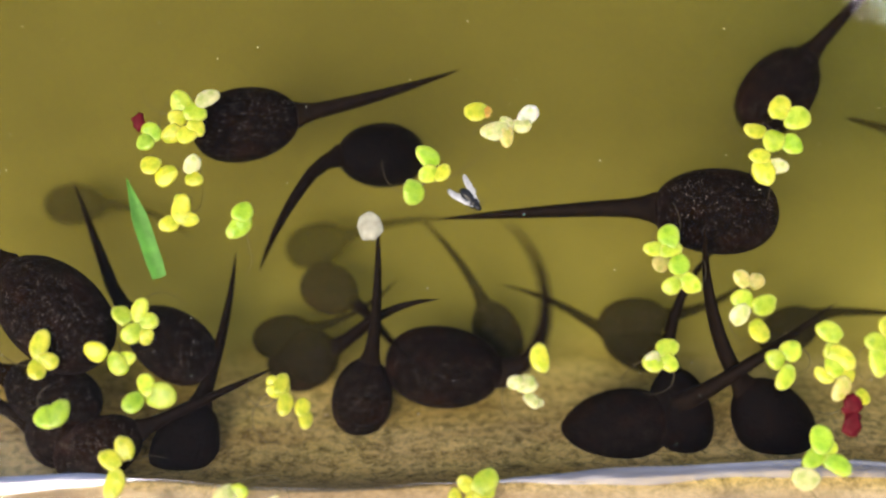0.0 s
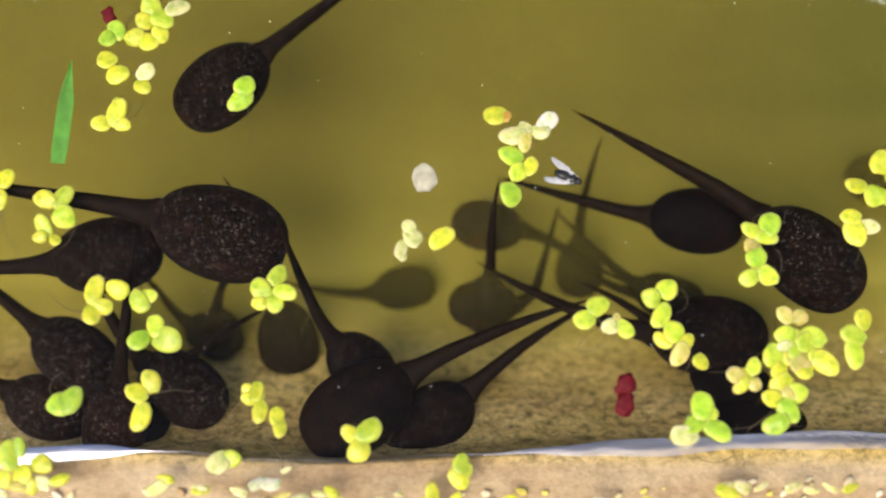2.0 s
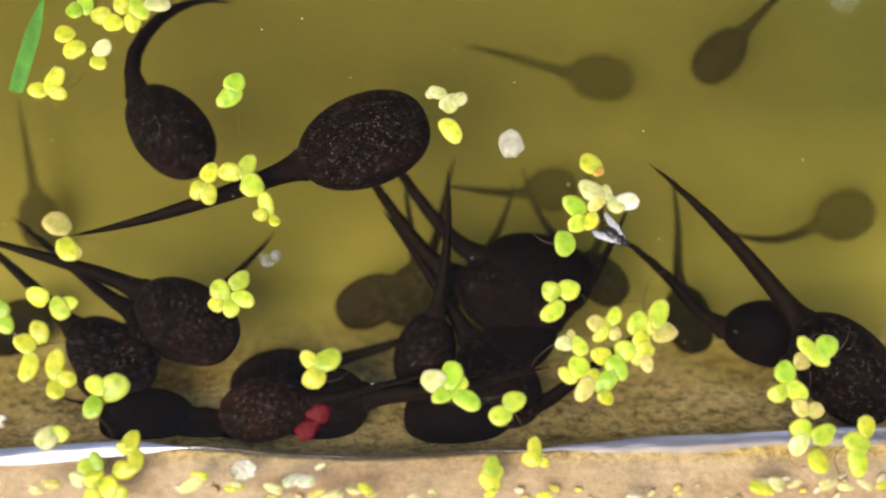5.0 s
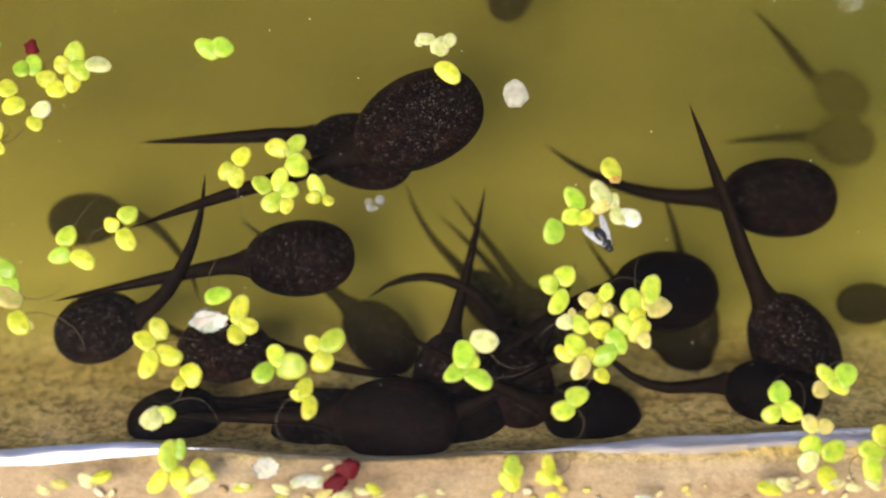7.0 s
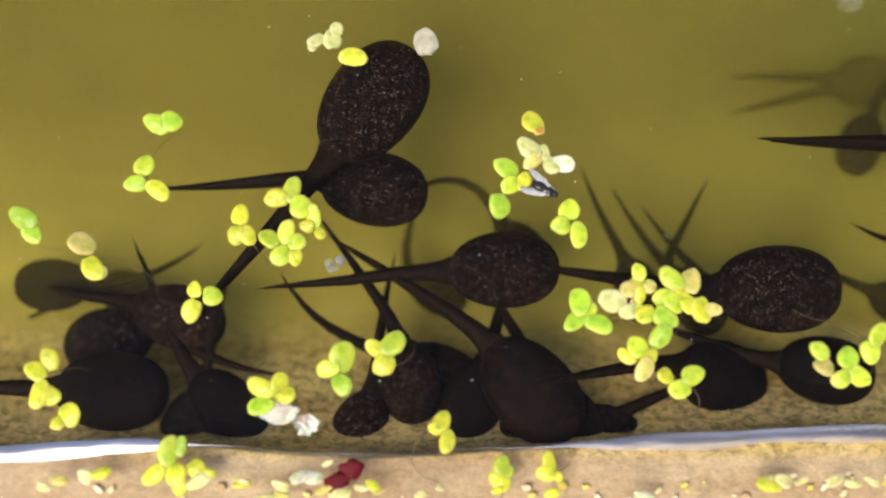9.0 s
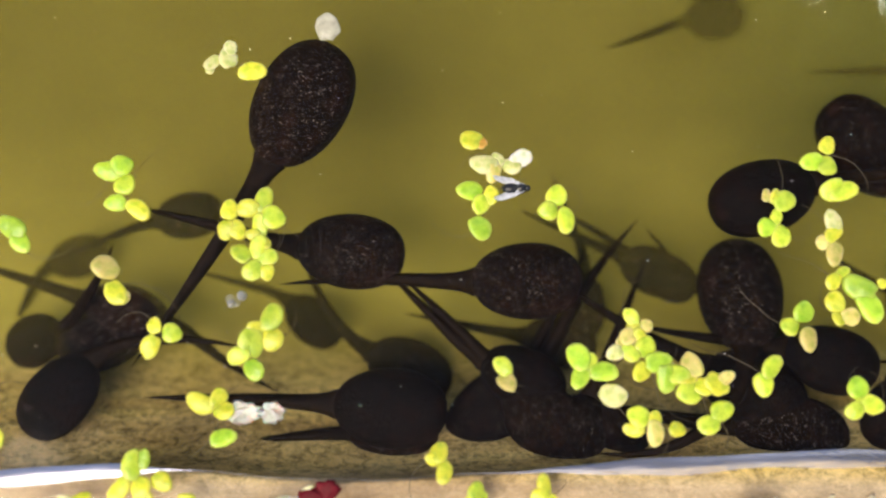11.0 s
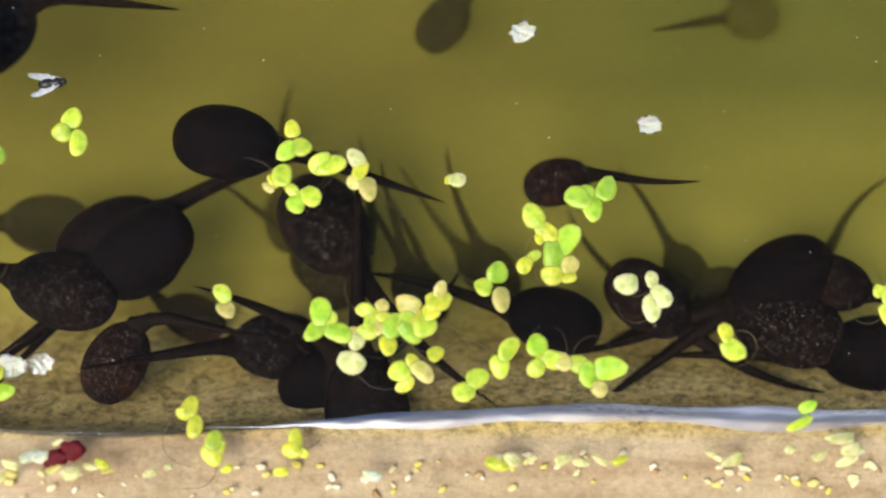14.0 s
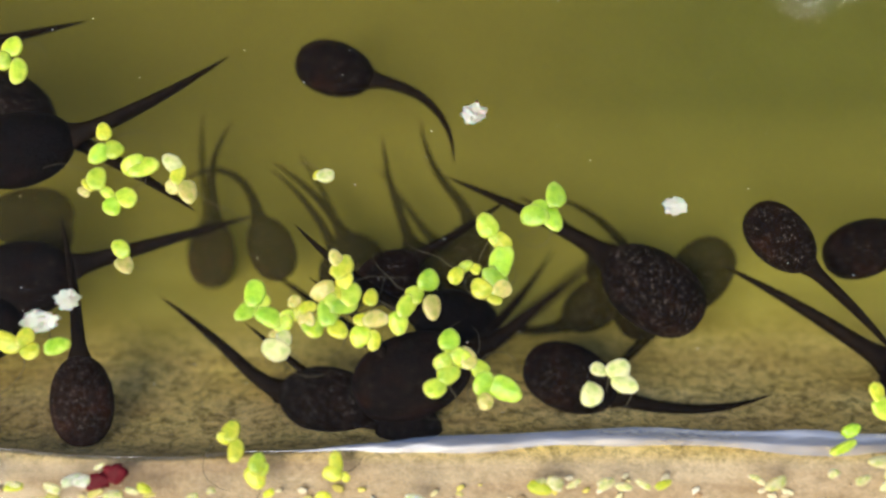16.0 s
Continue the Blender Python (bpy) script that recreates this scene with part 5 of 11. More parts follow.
    walk(WEEDS['BL'], [(0, pose(-0.02119, -0.02939, SURF, rz=0)), (0.5, pose(-0.02234, -0.02905, SURF, rz=0)), (1.5, pose(-0.02428, -0.02915, SURF, rz=0)), (2, pose(-0.02387, -0.0287, SURF, rz=0)), (2.5, pose(-0.02388, -0.02886, SURF, rz=0)), (3, pose(-0.02931, -0.0285, SURF, rz=0)), (3.2, pose(-0.03071, -0.02843, SURF, rz=0)), (5.5, pose(-0.05429, -0.023, SURF, rz=0)), (6, pose(-0.04916, -0.01894, SURF, rz=0)), (6.5, pose(-0.04297, -0.01778, SURF, rz=0)), (7, pose(-0.03877, -0.02316, SURF, rz=0)), (7.5, pose(-0.04512, -0.02155, SURF, rz=0)), (8, pose(-0.05231, -0.02407, SURF, rz=0)), (10.3, pose(-0.12033, -0.02405, SURF, rz=0)), (16, pose(-0.11988, -0.02406, SURF, rz=0))])
    walk(WEEDS['BM'], [(0, pose(-0.03321, -0.01593, SURF, rz=0)), (0.5, pose(-0.03288, -0.0138, SURF, rz=-11)), (1, pose(-0.03379, -0.01424, SURF, rz=-12)), (1.5, pose(-0.03573, -0.01428, SURF, rz=-18)), (2, pose(-0.03416, -0.01166, SURF, rz=-13)), (2.5, pose(-0.03404, -0.0116, SURF, rz=-23)), (3, pose(-0.03175, -0.0123, SURF, rz=-13)), (3.2, pose(-0.03193, -0.01325, SURF, rz=-12)), (5.3, pose(-0.04648, -0.02044, SURF, rz=32)), (5.5, pose(-0.03738, -0.02049, SURF, rz=8)), (6, pose(-0.02827, -0.01664, SURF, rz=4)), (6.5, pose(-0.02424, -0.0143, SURF, rz=2)), (7, pose(-0.02283, -0.01613, SURF, rz=0)), (7.5, pose(-0.01784, -0.02113, SURF, rz=48)), (8, pose(-0.01343, -0.02028, SURF, rz=76)), (10.5, pose(-0.02066, -0.01304, SURF, rz=75)), (11, pose(-0.02409, -0.01201, SURF, rz=83)), (11.5, pose(-0.02668, -0.0113, SURF, rz=89)), (12, pose(-0.02738, -0.01164, SURF, rz=96)), (12.5, pose(-0.02886, -0.01152, SURF, rz=100)), (12.9, pose(-0.02976, -0.01158, SURF, rz=99)), (14.1, pose(-0.11548, -0.01173, SURF, rz=89)), (16, pose(-0.11644, -0.01152, SURF, rz=90))])
    walk(WEEDS['BN'], [(0, pose(0.01186, -0.02874, SURF, rz=0)), (1.3, pose(0.00492, -0.02755, SURF, rz=0)), (1.5, pose(0.00114, -0.02764, SURF, rz=0)), (2, pose(-0.00562, -0.02579, SURF, rz=0)), (2.5, pose(-0.01073, -0.02477, SURF, rz=0)), (3, pose(-0.01782, -0.02558, SURF, rz=0)), (3.2, pose(-0.02051, -0.02529, SURF, rz=0)), (5.5, pose(-0.01552, -0.01536, SURF, rz=-12)), (6, pose(-0.01856, -0.01556, SURF, rz=-8)), (6.5, pose(-0.01777, -0.01326, SURF, rz=-3)), (7, pose(-0.01648, -0.01393, SURF, rz=0)), (7.5, pose(-0.0133, -0.01772, SURF, rz=11)), (8, pose(-0.01004, -0.01553, SURF, rz=-1)), (8.2, pose(-0.00731, -0.01719, SURF, rz=-5)), (10.3, pose(-0.01534, -0.00975, SURF, rz=20)), (10.5, pose(-0.01743, -0.00968, SURF, rz=19)), (11, pose(-0.02144, -0.0082, SURF, rz=28)), (11.5, pose(-0.02454, -0.00705, SURF, rz=36)), (12, pose(-0.0258, -0.00714, SURF, rz=40)), (12.5, pose(-0.0275, -0.00685, SURF, rz=42)), (13, pose(-0.02726, -0.00675, SURF, rz=44)), (13.5, pose(-0.02639, -0.00693, SURF, rz=45)), (13.9, pose(-0.02586, -0.0071, SURF, rz=45)), (15.1, pose(-0.11476, -0.00696, SURF, rz=41)), (16, pose(-0.11516, -0.00686, SURF, rz=41))])
    walk(WEEDS['BO'], [(0, pose(-0.01498, -0.01575, SURF, rz=0)), (0.5, pose(-0.01758, -0.01963, SURF, rz=0)), (1, pose(-0.0173, -0.02198, SURF, rz=0)), (1.5, pose(-0.01902, -0.02124, SURF, rz=0)), (2, pose(-0.02003, -0.02062, SURF, rz=0)), (2.5, pose(-0.02148, -0.02008, SURF, rz=0)), (3, pose(-0.02779, -0.0196, SURF, rz=0)), (3.2, pose(-0.03519, -0.02107, SURF, rz=0)), (5.3, pose(-0.04143, -0.029, SURF, rz=0)), (5.5, pose(-0.04027, -0.02977, SURF, rz=0)), (6, pose(-0.04008, -0.02962, SURF, rz=0)), (6.5, pose(-0.0294, -0.02393, SURF, rz=0)), (7, pose(-0.01902, -0.02046, SURF, rz=0)), (7.5, pose(-0.01198, -0.02484, SURF, rz=0)), (8, pose(-0.00814, -0.02518, SURF, rz=0)), (8.2, pose(-0.00607, -0.02511, SURF, rz=0)), (10.5, pose(0.00255, -0.0266, SURF, rz=0)), (11, pose(0.00216, -0.0263, SURF, rz=0)), (11.5, pose(0.00185, -0.02602, SURF, rz=0)), (12, pose(0.00197, -0.02635, SURF, rz=0)), (12.5, pose(0.00221, -0.02636, SURF, rz=0)), (13, pose(0.00312, -0.02604, SURF, rz=0)), (13.5, pose(0.00278, -0.02619, SURF, rz=0)), (14, pose(0.00226, -0.0263, SURF, rz=0)), (14.5, pose(0.00241, -0.02637, SURF, rz=0)), (15, pose(0.00242, -0.02641, SURF, rz=0)), (15.5, pose(0.0026, -0.0264, SURF, rz=0)), (16, pose(0.0021, -0.02636, SURF, rz=0))])
    walk(WEEDS['LL'], [(0, pose(-0.01498, -0.01558, SURF, rz=0)), (0.5, pose(-0.01763, -0.01941, SURF, rz=-5)), (1, pose(-0.01731, -0.02177, SURF, rz=-14)), (1.5, pose(-0.01903, -0.02105, SURF, rz=-6)), (2, pose(-0.02004, -0.02045, SURF, rz=-2)), (2.5, pose(-0.02145, -0.01995, SURF, rz=3)), (3, pose(-0.02784, -0.01946, SURF, rz=25)), (5.3, pose(-0.11924, -0.01949, SURF, rz=24)), (16, pose(-0.11862, -0.01949, SURF, rz=23))])
    walk(WEEDS['LR'], [(0, pose(-0.01165, -0.01845, SURF, rz=0)), (0.5, pose(-0.01462, -0.02254, SURF, rz=0)), (1, pose(-0.01481, -0.02535, SURF, rz=0)), (1.5, pose(-0.01605, -0.02427, SURF, rz=0)), (2, pose(-0.01682, -0.02344, SURF, rz=0)), (2.5, pose(-0.01791, -0.02266, SURF, rz=0)), (3, pose(-0.02341, -0.02054, SURF, rz=0)), (3.1, pose(-0.02619, -0.02056, SURF, rz=0)), (5.3, pose(-0.11948, -0.02058, SURF, rz=0)), (16, pose(-0.11892, -0.02058, SURF, rz=0))])
    walk(WEEDS['BP'], [(0, pose(0.05654, -0.02732, SURF, rz=0)), (0.5, pose(0.05363, -0.02755, SURF, rz=0)), (1, pose(0.05216, -0.02768, SURF, rz=0)), (1.5, pose(0.04919, -0.02729, SURF, rz=0)), (2, pose(0.03859, -0.02543, SURF, rz=0)), (2.5, pose(0.02631, -0.02314, SURF, rz=0)), (3, pose(0.01641, -0.02019, SURF, rz=0)), (3.2, pose(0.01288, -0.01871, SURF, rz=0)), (5.5, pose(-0.00015, -0.01824, SURF, rz=0)), (6, pose(0.00111, -0.01704, SURF, rz=0)), (6.5, pose(0.00208, -0.01441, SURF, rz=0)), (7, pose(0.00561, -0.01283, SURF, rz=0)), (7.5, pose(0.01528, -0.00835, SURF, rz=0)), (8, pose(0.01923, -0.00581, SURF, rz=0)), (8.2, pose(0.02038, -0.00513, SURF, rz=0)), (10.5, pose(0.02531, -0.0166, SURF, rz=0)), (11, pose(0.02603, -0.0174, SURF, rz=0)), (11.5, pose(0.02688, -0.01723, SURF, rz=0)), (12, pose(0.02693, -0.0191, SURF, rz=0)), (12.5, pose(0.02919, -0.02025, SURF, rz=0)), (13, pose(0.03033, -0.02028, SURF, rz=0)), (13.5, pose(0.02829, -0.02031, SURF, rz=0)), (14, pose(0.02422, -0.0191, SURF, rz=0)), (14.5, pose(0.01984, -0.0199, SURF, rz=0)), (15, pose(0.01509, -0.019, SURF, rz=0)), (15.5, pose(0.01059, -0.01735, SURF, rz=0)), (16, pose(0.00802, -0.0141, SURF, rz=0))])
    walk(WEEDS['BQ'], [(0, pose(0.0594, -0.02384, SURF, rz=0)), (0.5, pose(0.05648, -0.02395, SURF, rz=0)), (1, pose(0.05418, -0.0242, SURF, rz=0)), (1.5, pose(0.05118, -0.02427, SURF, rz=0)), (2, pose(0.04161, -0.0231, SURF, rz=0)), (2.5, pose(0.03006, -0.01972, SURF, rz=0)), (3, pose(0.02012, -0.01676, SURF, rz=0)), (3.2, pose(0.01707, -0.01586, SURF, rz=0)), (5.5, pose(0.00222, -0.01988, SURF, rz=0)), (6, pose(0.00289, -0.01939, SURF, rz=0)), (6.5, pose(0.00302, -0.01737, SURF, rz=0)), (7, pose(0.00334, -0.01643, SURF, rz=0)), (7.5, pose(0.01188, -0.01177, SURF, rz=0)), (8, pose(0.01641, -0.0095, SURF, rz=0)), (8.2, pose(0.01732, -0.00884, SURF, rz=0)), (10.5, pose(0.02188, -0.01292, SURF, rz=29)), (11, pose(0.02266, -0.0135, SURF, rz=28)), (11.5, pose(0.02326, -0.0132, SURF, rz=28)), (12, pose(0.02341, -0.01461, SURF, rz=21)), (12.5, pose(0.02594, -0.01529, SURF, rz=14)), (13, pose(0.02639, -0.01524, SURF, rz=8)), (13.5, pose(0.02494, -0.01487, SURF, rz=7)), (14, pose(0.02069, -0.01373, SURF, rz=10)), (14.5, pose(0.01631, -0.0139, SURF, rz=1)), (15, pose(0.01153, -0.01245, SURF, rz=-8)), (15.5, pose(0.00754, -0.01037, SURF, rz=-10)), (16, pose(0.00544, -0.00805, SURF, rz=1))])
    walk(WEEDS['BR'], [(0, pose(0.05421, -0.0116, SURF, rz=0)), (0.5, pose(0.04842, -0.01137, SURF, rz=0)), (1, pose(0.04186, -0.01046, SURF, rz=0)), (1.5, pose(0.04028, -0.0088, SURF, rz=0)), (2, pose(0.03573, -0.00693, SURF, rz=0)), (2.5, pose(0.03108, -0.0059, SURF, rz=0)), (3, pose(0.02737, -0.00516, SURF, rz=0)), (3.2, pose(0.02548, -0.00472, SURF, rz=0)), (5.5, pose(0.01662, -0.00774, SURF, rz=-26)), (6, pose(0.01637, -0.00821, SURF, rz=-15)), (6.5, pose(0.01576, -0.0081, SURF, rz=-12)), (7, pose(0.01591, -0.00543, SURF, rz=0)), (7.5, pose(0.01597, -0.00382, SURF, rz=6)), (8, pose(0.01731, -0.00166, SURF, rz=21)), (8.2, pose(0.01754, -0.00129, SURF, rz=33)), (10.3, pose(0.01868, 0.01027, SURF, rz=33)), (10.5, pose(0.01937, 0.00937, SURF, rz=33)), (11, pose(0.01867, 0.00851, SURF, rz=33)), (11.5, pose(0.01701, 0.00596, SURF, rz=33)), (12, pose(0.01498, 0.0023, SURF, rz=33)), (12.5, pose(0.00068, 0.00041, SURF, rz=32)), (13, pose(-0.0056, 0.00308, SURF, rz=31)), (13.5, pose(-0.01022, 0.00831, SURF, rz=31)), (14, pose(-0.01567, 0.01341, SURF, rz=30)), (14.5, pose(-0.02108, 0.01674, SURF, rz=30)), (15, pose(-0.02413, 0.01928, SURF, rz=30)), (15.5, pose(-0.02743, 0.02379, SURF, rz=30)), (16, pose(-0.03043, 0.0271, SURF, rz=29))])
    walk(WEEDS['ACa'], [(0, pose(0.15228, -0.02193, SURF, rz=0)), (1.1, pose(0.07527, -0.02653, SURF, rz=0)), (1.5, pose(0.06678, -0.02198, SURF, rz=0)), (2, pose(0.05288, -0.01595, SURF, rz=0)), (2.5, pose(0.04652, -0.01097, SURF, rz=0)), (3, pose(0.04248, -0.00807, SURF, rz=0)), (5.5, pose(0.02779, -0.01265, SURF, rz=-7)), (6, pose(0.02677, -0.01181, SURF, rz=-1)), (6.5, pose(0.02632, -0.01141, SURF, rz=2)), (7, pose(0.02776, -0.00884, SURF, rz=0)), (7.5, pose(0.02833, -0.00628, SURF, rz=9)), (8, pose(0.02975, -0.00486, SURF, rz=30)), (8.2, pose(0.03072, -0.00414, SURF, rz=36)), (10.3, pose(0.0364, -0.01539, SURF, rz=87)), (10.5, pose(0.03634, -0.0158, SURF, rz=87)), (11, pose(0.03777, -0.01529, SURF, rz=95)), (11.5, pose(0.03948, -0.01441, SURF, rz=103)), (12, pose(0.04049, -0.01416, SURF, rz=115)), (12.5, pose(0.04129, -0.01506, SURF, rz=125)), (13, pose(0.04063, -0.01507, SURF, rz=129)), (13.5, pose(0.03858, -0.01416, SURF, rz=134)), (14, pose(0.03402, -0.01195, SURF, rz=140)), (14.5, pose(0.02779, -0.01135, SURF, rz=144)), (15, pose(0.02314, -0.0103, SURF, rz=148)), (15.5, pose(0.01936, -0.00913, SURF, rz=152)), (16, pose(0.01643, -0.00523, SURF, rz=185))])
    walk(WEEDS['ACb'], [(0, pose(0.15368, -0.02728, SURF, rz=0)), (1.1, pose(0.07459, -0.03183, SURF, rz=0)), (1.5, pose(0.06613, -0.0273, SURF, rz=0)), (2, pose(0.05228, -0.02136, SURF, rz=0)), (2.5, pose(0.04594, -0.01642, SURF, rz=0)), (3, pose(0.04191, -0.01354, SURF, rz=0)), (5.3, pose(0.02334, -0.01615, SURF, rz=-2)), (5.5, pose(0.02308, -0.01581, SURF, rz=1)), (6, pose(0.02236, -0.01533, SURF, rz=3)), (6.5, pose(0.02195, -0.01507, SURF, rz=2)), (7, pose(0.0232, -0.01235, SURF, rz=0)), (7.5, pose(0.0243, -0.01061, SURF, rz=8)), (8, pose(0.0271, -0.01003, SURF, rz=15)), (8.2, pose(0.02843, -0.00931, SURF, rz=16)), (10.5, pose(0.03075, -0.01264, SURF, rz=60)), (11, pose(0.03156, -0.01321, SURF, rz=67)), (11.5, pose(0.03326, -0.01281, SURF, rz=76)), (12, pose(0.03436, -0.01398, SURF, rz=88)), (12.5, pose(0.03514, -0.01643, SURF, rz=99)), (13, pose(0.03578, -0.01704, SURF, rz=103)), (13.5, pose(0.03362, -0.0166, SURF, rz=108)), (14, pose(0.02965, -0.01489, SURF, rz=114)), (14.5, pose(0.02477, -0.01499, SURF, rz=118)), (15, pose(0.01977, -0.01384, SURF, rz=122)), (15.5, pose(0.01551, -0.01243, SURF, rz=127)), (16, pose(0.01546, -0.00988, SURF, rz=161))])
    walk(WEEDS['ACd'], [(0, pose(0.15268, -0.02346, SURF, rz=0)), (1.1, pose(0.06979, -0.02804, SURF, rz=0)), (1.5, pose(0.06131, -0.0235, SURF, rz=0)), (2, pose(0.04738, -0.0175, SURF, rz=0)), (2.5, pose(0.041, -0.01254, SURF, rz=0)), (3, pose(0.03695, -0.00965, SURF, rz=0)), (5.5, pose(0.02185, -0.01107, SURF, rz=-3)), (6, pose(0.02067, -0.01066, SURF, rz=1)), (6.5, pose(0.02013, -0.01035, SURF, rz=2)), (7, pose(0.0216, -0.00762, SURF, rz=0)), (7.5, pose(0.02198, -0.00608, SURF, rz=8)), (8, pose(0.02339, -0.00603, SURF, rz=22)), (8.2, pose(0.02441, -0.00548, SURF, rz=25)), (12.2, pose(0.03227, -0.0121, SURF, rz=80)), (12.5, pose(0.03351, -0.01332, SURF, rz=87)), (13, pose(0.03437, -0.01439, SURF, rz=91)), (13.5, pose(0.0322, -0.01409, SURF, rz=96)), (14, pose(0.02775, -0.01258, SURF, rz=102)), (14.5, pose(0.02215, -0.0127, SURF, rz=106)), (15, pose(0.01701, -0.01154, SURF, rz=110)), (15.5, pose(0.01299, -0.01013, SURF, rz=115)), (16, pose(0.01104, -0.00888, SURF, rz=150))])
    walk(WEEDS['BT'], [(0, pose(0.06208, -0.0141, SURF, rz=0)), (0.5, pose(0.0577, -0.01208, SURF, rz=0)), (1, pose(0.05376, -0.0139, SURF, rz=0)), (1.5, pose(0.04569, -0.01546, SURF, rz=0)), (2, pose(0.03845, -0.01315, SURF, rz=0)), (2.5, pose(0.03404, -0.01213, SURF, rz=0)), (3, pose(0.03051, -0.01022, SURF, rz=0)), (5.3, pose(0.02003, -0.0188, SURF, rz=0)), (5.5, pose(0.01973, -0.01866, SURF, rz=0)), (6, pose(0.0192, -0.01853, SURF, rz=0)), (6.5, pose(0.01861, -0.01826, SURF, rz=0)), (7, pose(0.01909, -0.01537, SURF, rz=0)), (7.5, pose(0.0201, -0.01484, SURF, rz=0)), (8, pose(0.02449, -0.0147, SURF, rz=0)), (8.2, pose(0.02576, -0.01428, SURF, rz=0)), (10.5, pose(0.02937, -0.02133, SURF, rz=21)), (11, pose(0.03127, -0.0215, SURF, rz=30)), (11.5, pose(0.03381, -0.02135, SURF, rz=37)), (12, pose(0.03615, -0.02169, SURF, rz=49)), (12.5, pose(0.03735, -0.02261, SURF, rz=60)), (13, pose(0.03768, -0.02287, SURF, rz=65)), (13.5, pose(0.03661, -0.0222, SURF, rz=70)), (14, pose(0.03304, -0.01993, SURF, rz=75)), (14.5, pose(0.02912, -0.01872, SURF, rz=79)), (15, pose(0.02437, -0.01769, SURF, rz=84)), (15.5, pose(0.02011, -0.01675, SURF, rz=88)), (16, pose(0.02076, -0.01039, SURF, rz=124))])
    walk(WEEDS['BS'], [(0, pose(0.03734, -0.011, SURF, rz=0)), (1.3, pose(0.03438, -0.01063, SURF, rz=0)), (1.5, pose(0.0341, -0.01238, SURF, rz=0)), (2, pose(0.02979, -0.01029, SURF, rz=0)), (2.5, pose(0.02536, -0.00963, SURF, rz=0)), (3, pose(0.02108, -0.00805, SURF, rz=0)), (3.2, pose(0.01872, -0.00677, SURF, rz=0)), (5.3, pose(0.01887, -0.01343, SURF, rz=0)), (5.5, pose(0.01857, -0.01329, SURF, rz=0)), (6, pose(0.01803, -0.01314, SURF, rz=0)), (6.5, pose(0.01745, -0.01288, SURF, rz=0)), (7, pose(0.01794, -0.01008, SURF, rz=0)), (7.5, pose(0.01894, -0.00955, SURF, rz=0)), (8, pose(0.02329, -0.00943, SURF, rz=0)), (8.2, pose(0.02455, -0.00901, SURF, rz=0)), (12.2, pose(0.02991, -0.01483, SURF, rz=32)), (12.5, pose(0.03116, -0.01603, SURF, rz=39)), (13, pose(0.03203, -0.01712, SURF, rz=43)), (13.5, pose(0.02987, -0.0168, SURF, rz=49)), (14, pose(0.02542, -0.01533, SURF, rz=53)), (14.5, pose(0.01984, -0.01543, SURF, rz=57)), (15, pose(0.01471, -0.01427, SURF, rz=62)), (15.5, pose(0.01069, -0.01286, SURF, rz=66)), (16, pose(0.00874, -0.01163, SURF, rz=102))])
    walk(WEEDS['BU'], [(0, pose(0.0373, -0.01065, SURF, rz=0)), (0.5, pose(0.03464, -0.00982, SURF, rz=0)), (1, pose(0.03101, -0.01022, SURF, rz=0)), (1.5, pose(0.02951, -0.00928, SURF, rz=0)), (2, pose(0.02621, -0.00861, SURF, rz=0)), (2.5, pose(0.02275, -0.00782, SURF, rz=0)), (3, pose(0.0187, -0.006, SURF, rz=0)), (3.1, pose(0.01709, -0.00614, SURF, rz=0)), (5.5, pose(0.00984, -0.02439, SURF, rz=0)), (6, pose(0.00978, -0.0246, SURF, rz=0)), (6.5, pose(0.00955, -0.0241, SURF, rz=0)), (7, pose(0.0174, -0.02139, SURF, rz=0)), (7.5, pose(0.0238, -0.01885, SURF, rz=0)), (8, pose(0.02745, -0.01872, SURF, rz=0)), (8.2, pose(0.02896, -0.01806, SURF, rz=0)), (10.5, pose(0.03815, -0.02133, SURF, rz=0)), (11, pose(0.03995, -0.02045, SURF, rz=0)), (11.5, pose(0.04239, -0.01923, SURF, rz=0)), (12, pose(0.0444, -0.01827, SURF, rz=0)), (12.5, pose(0.04559, -0.01991, SURF, rz=0)), (13, pose(0.04728, -0.0231, SURF, rz=0)), (13.5, pose(0.04383, -0.02349, SURF, rz=0)), (14, pose(0.04066, -0.02218, SURF, rz=0)), (14.5, pose(0.03685, -0.02108, SURF, rz=0)), (14.9, pose(0.03354, -0.01949, SURF, rz=0)), (16, pose(0.03088, -0.01845, SURF, rz=0))])
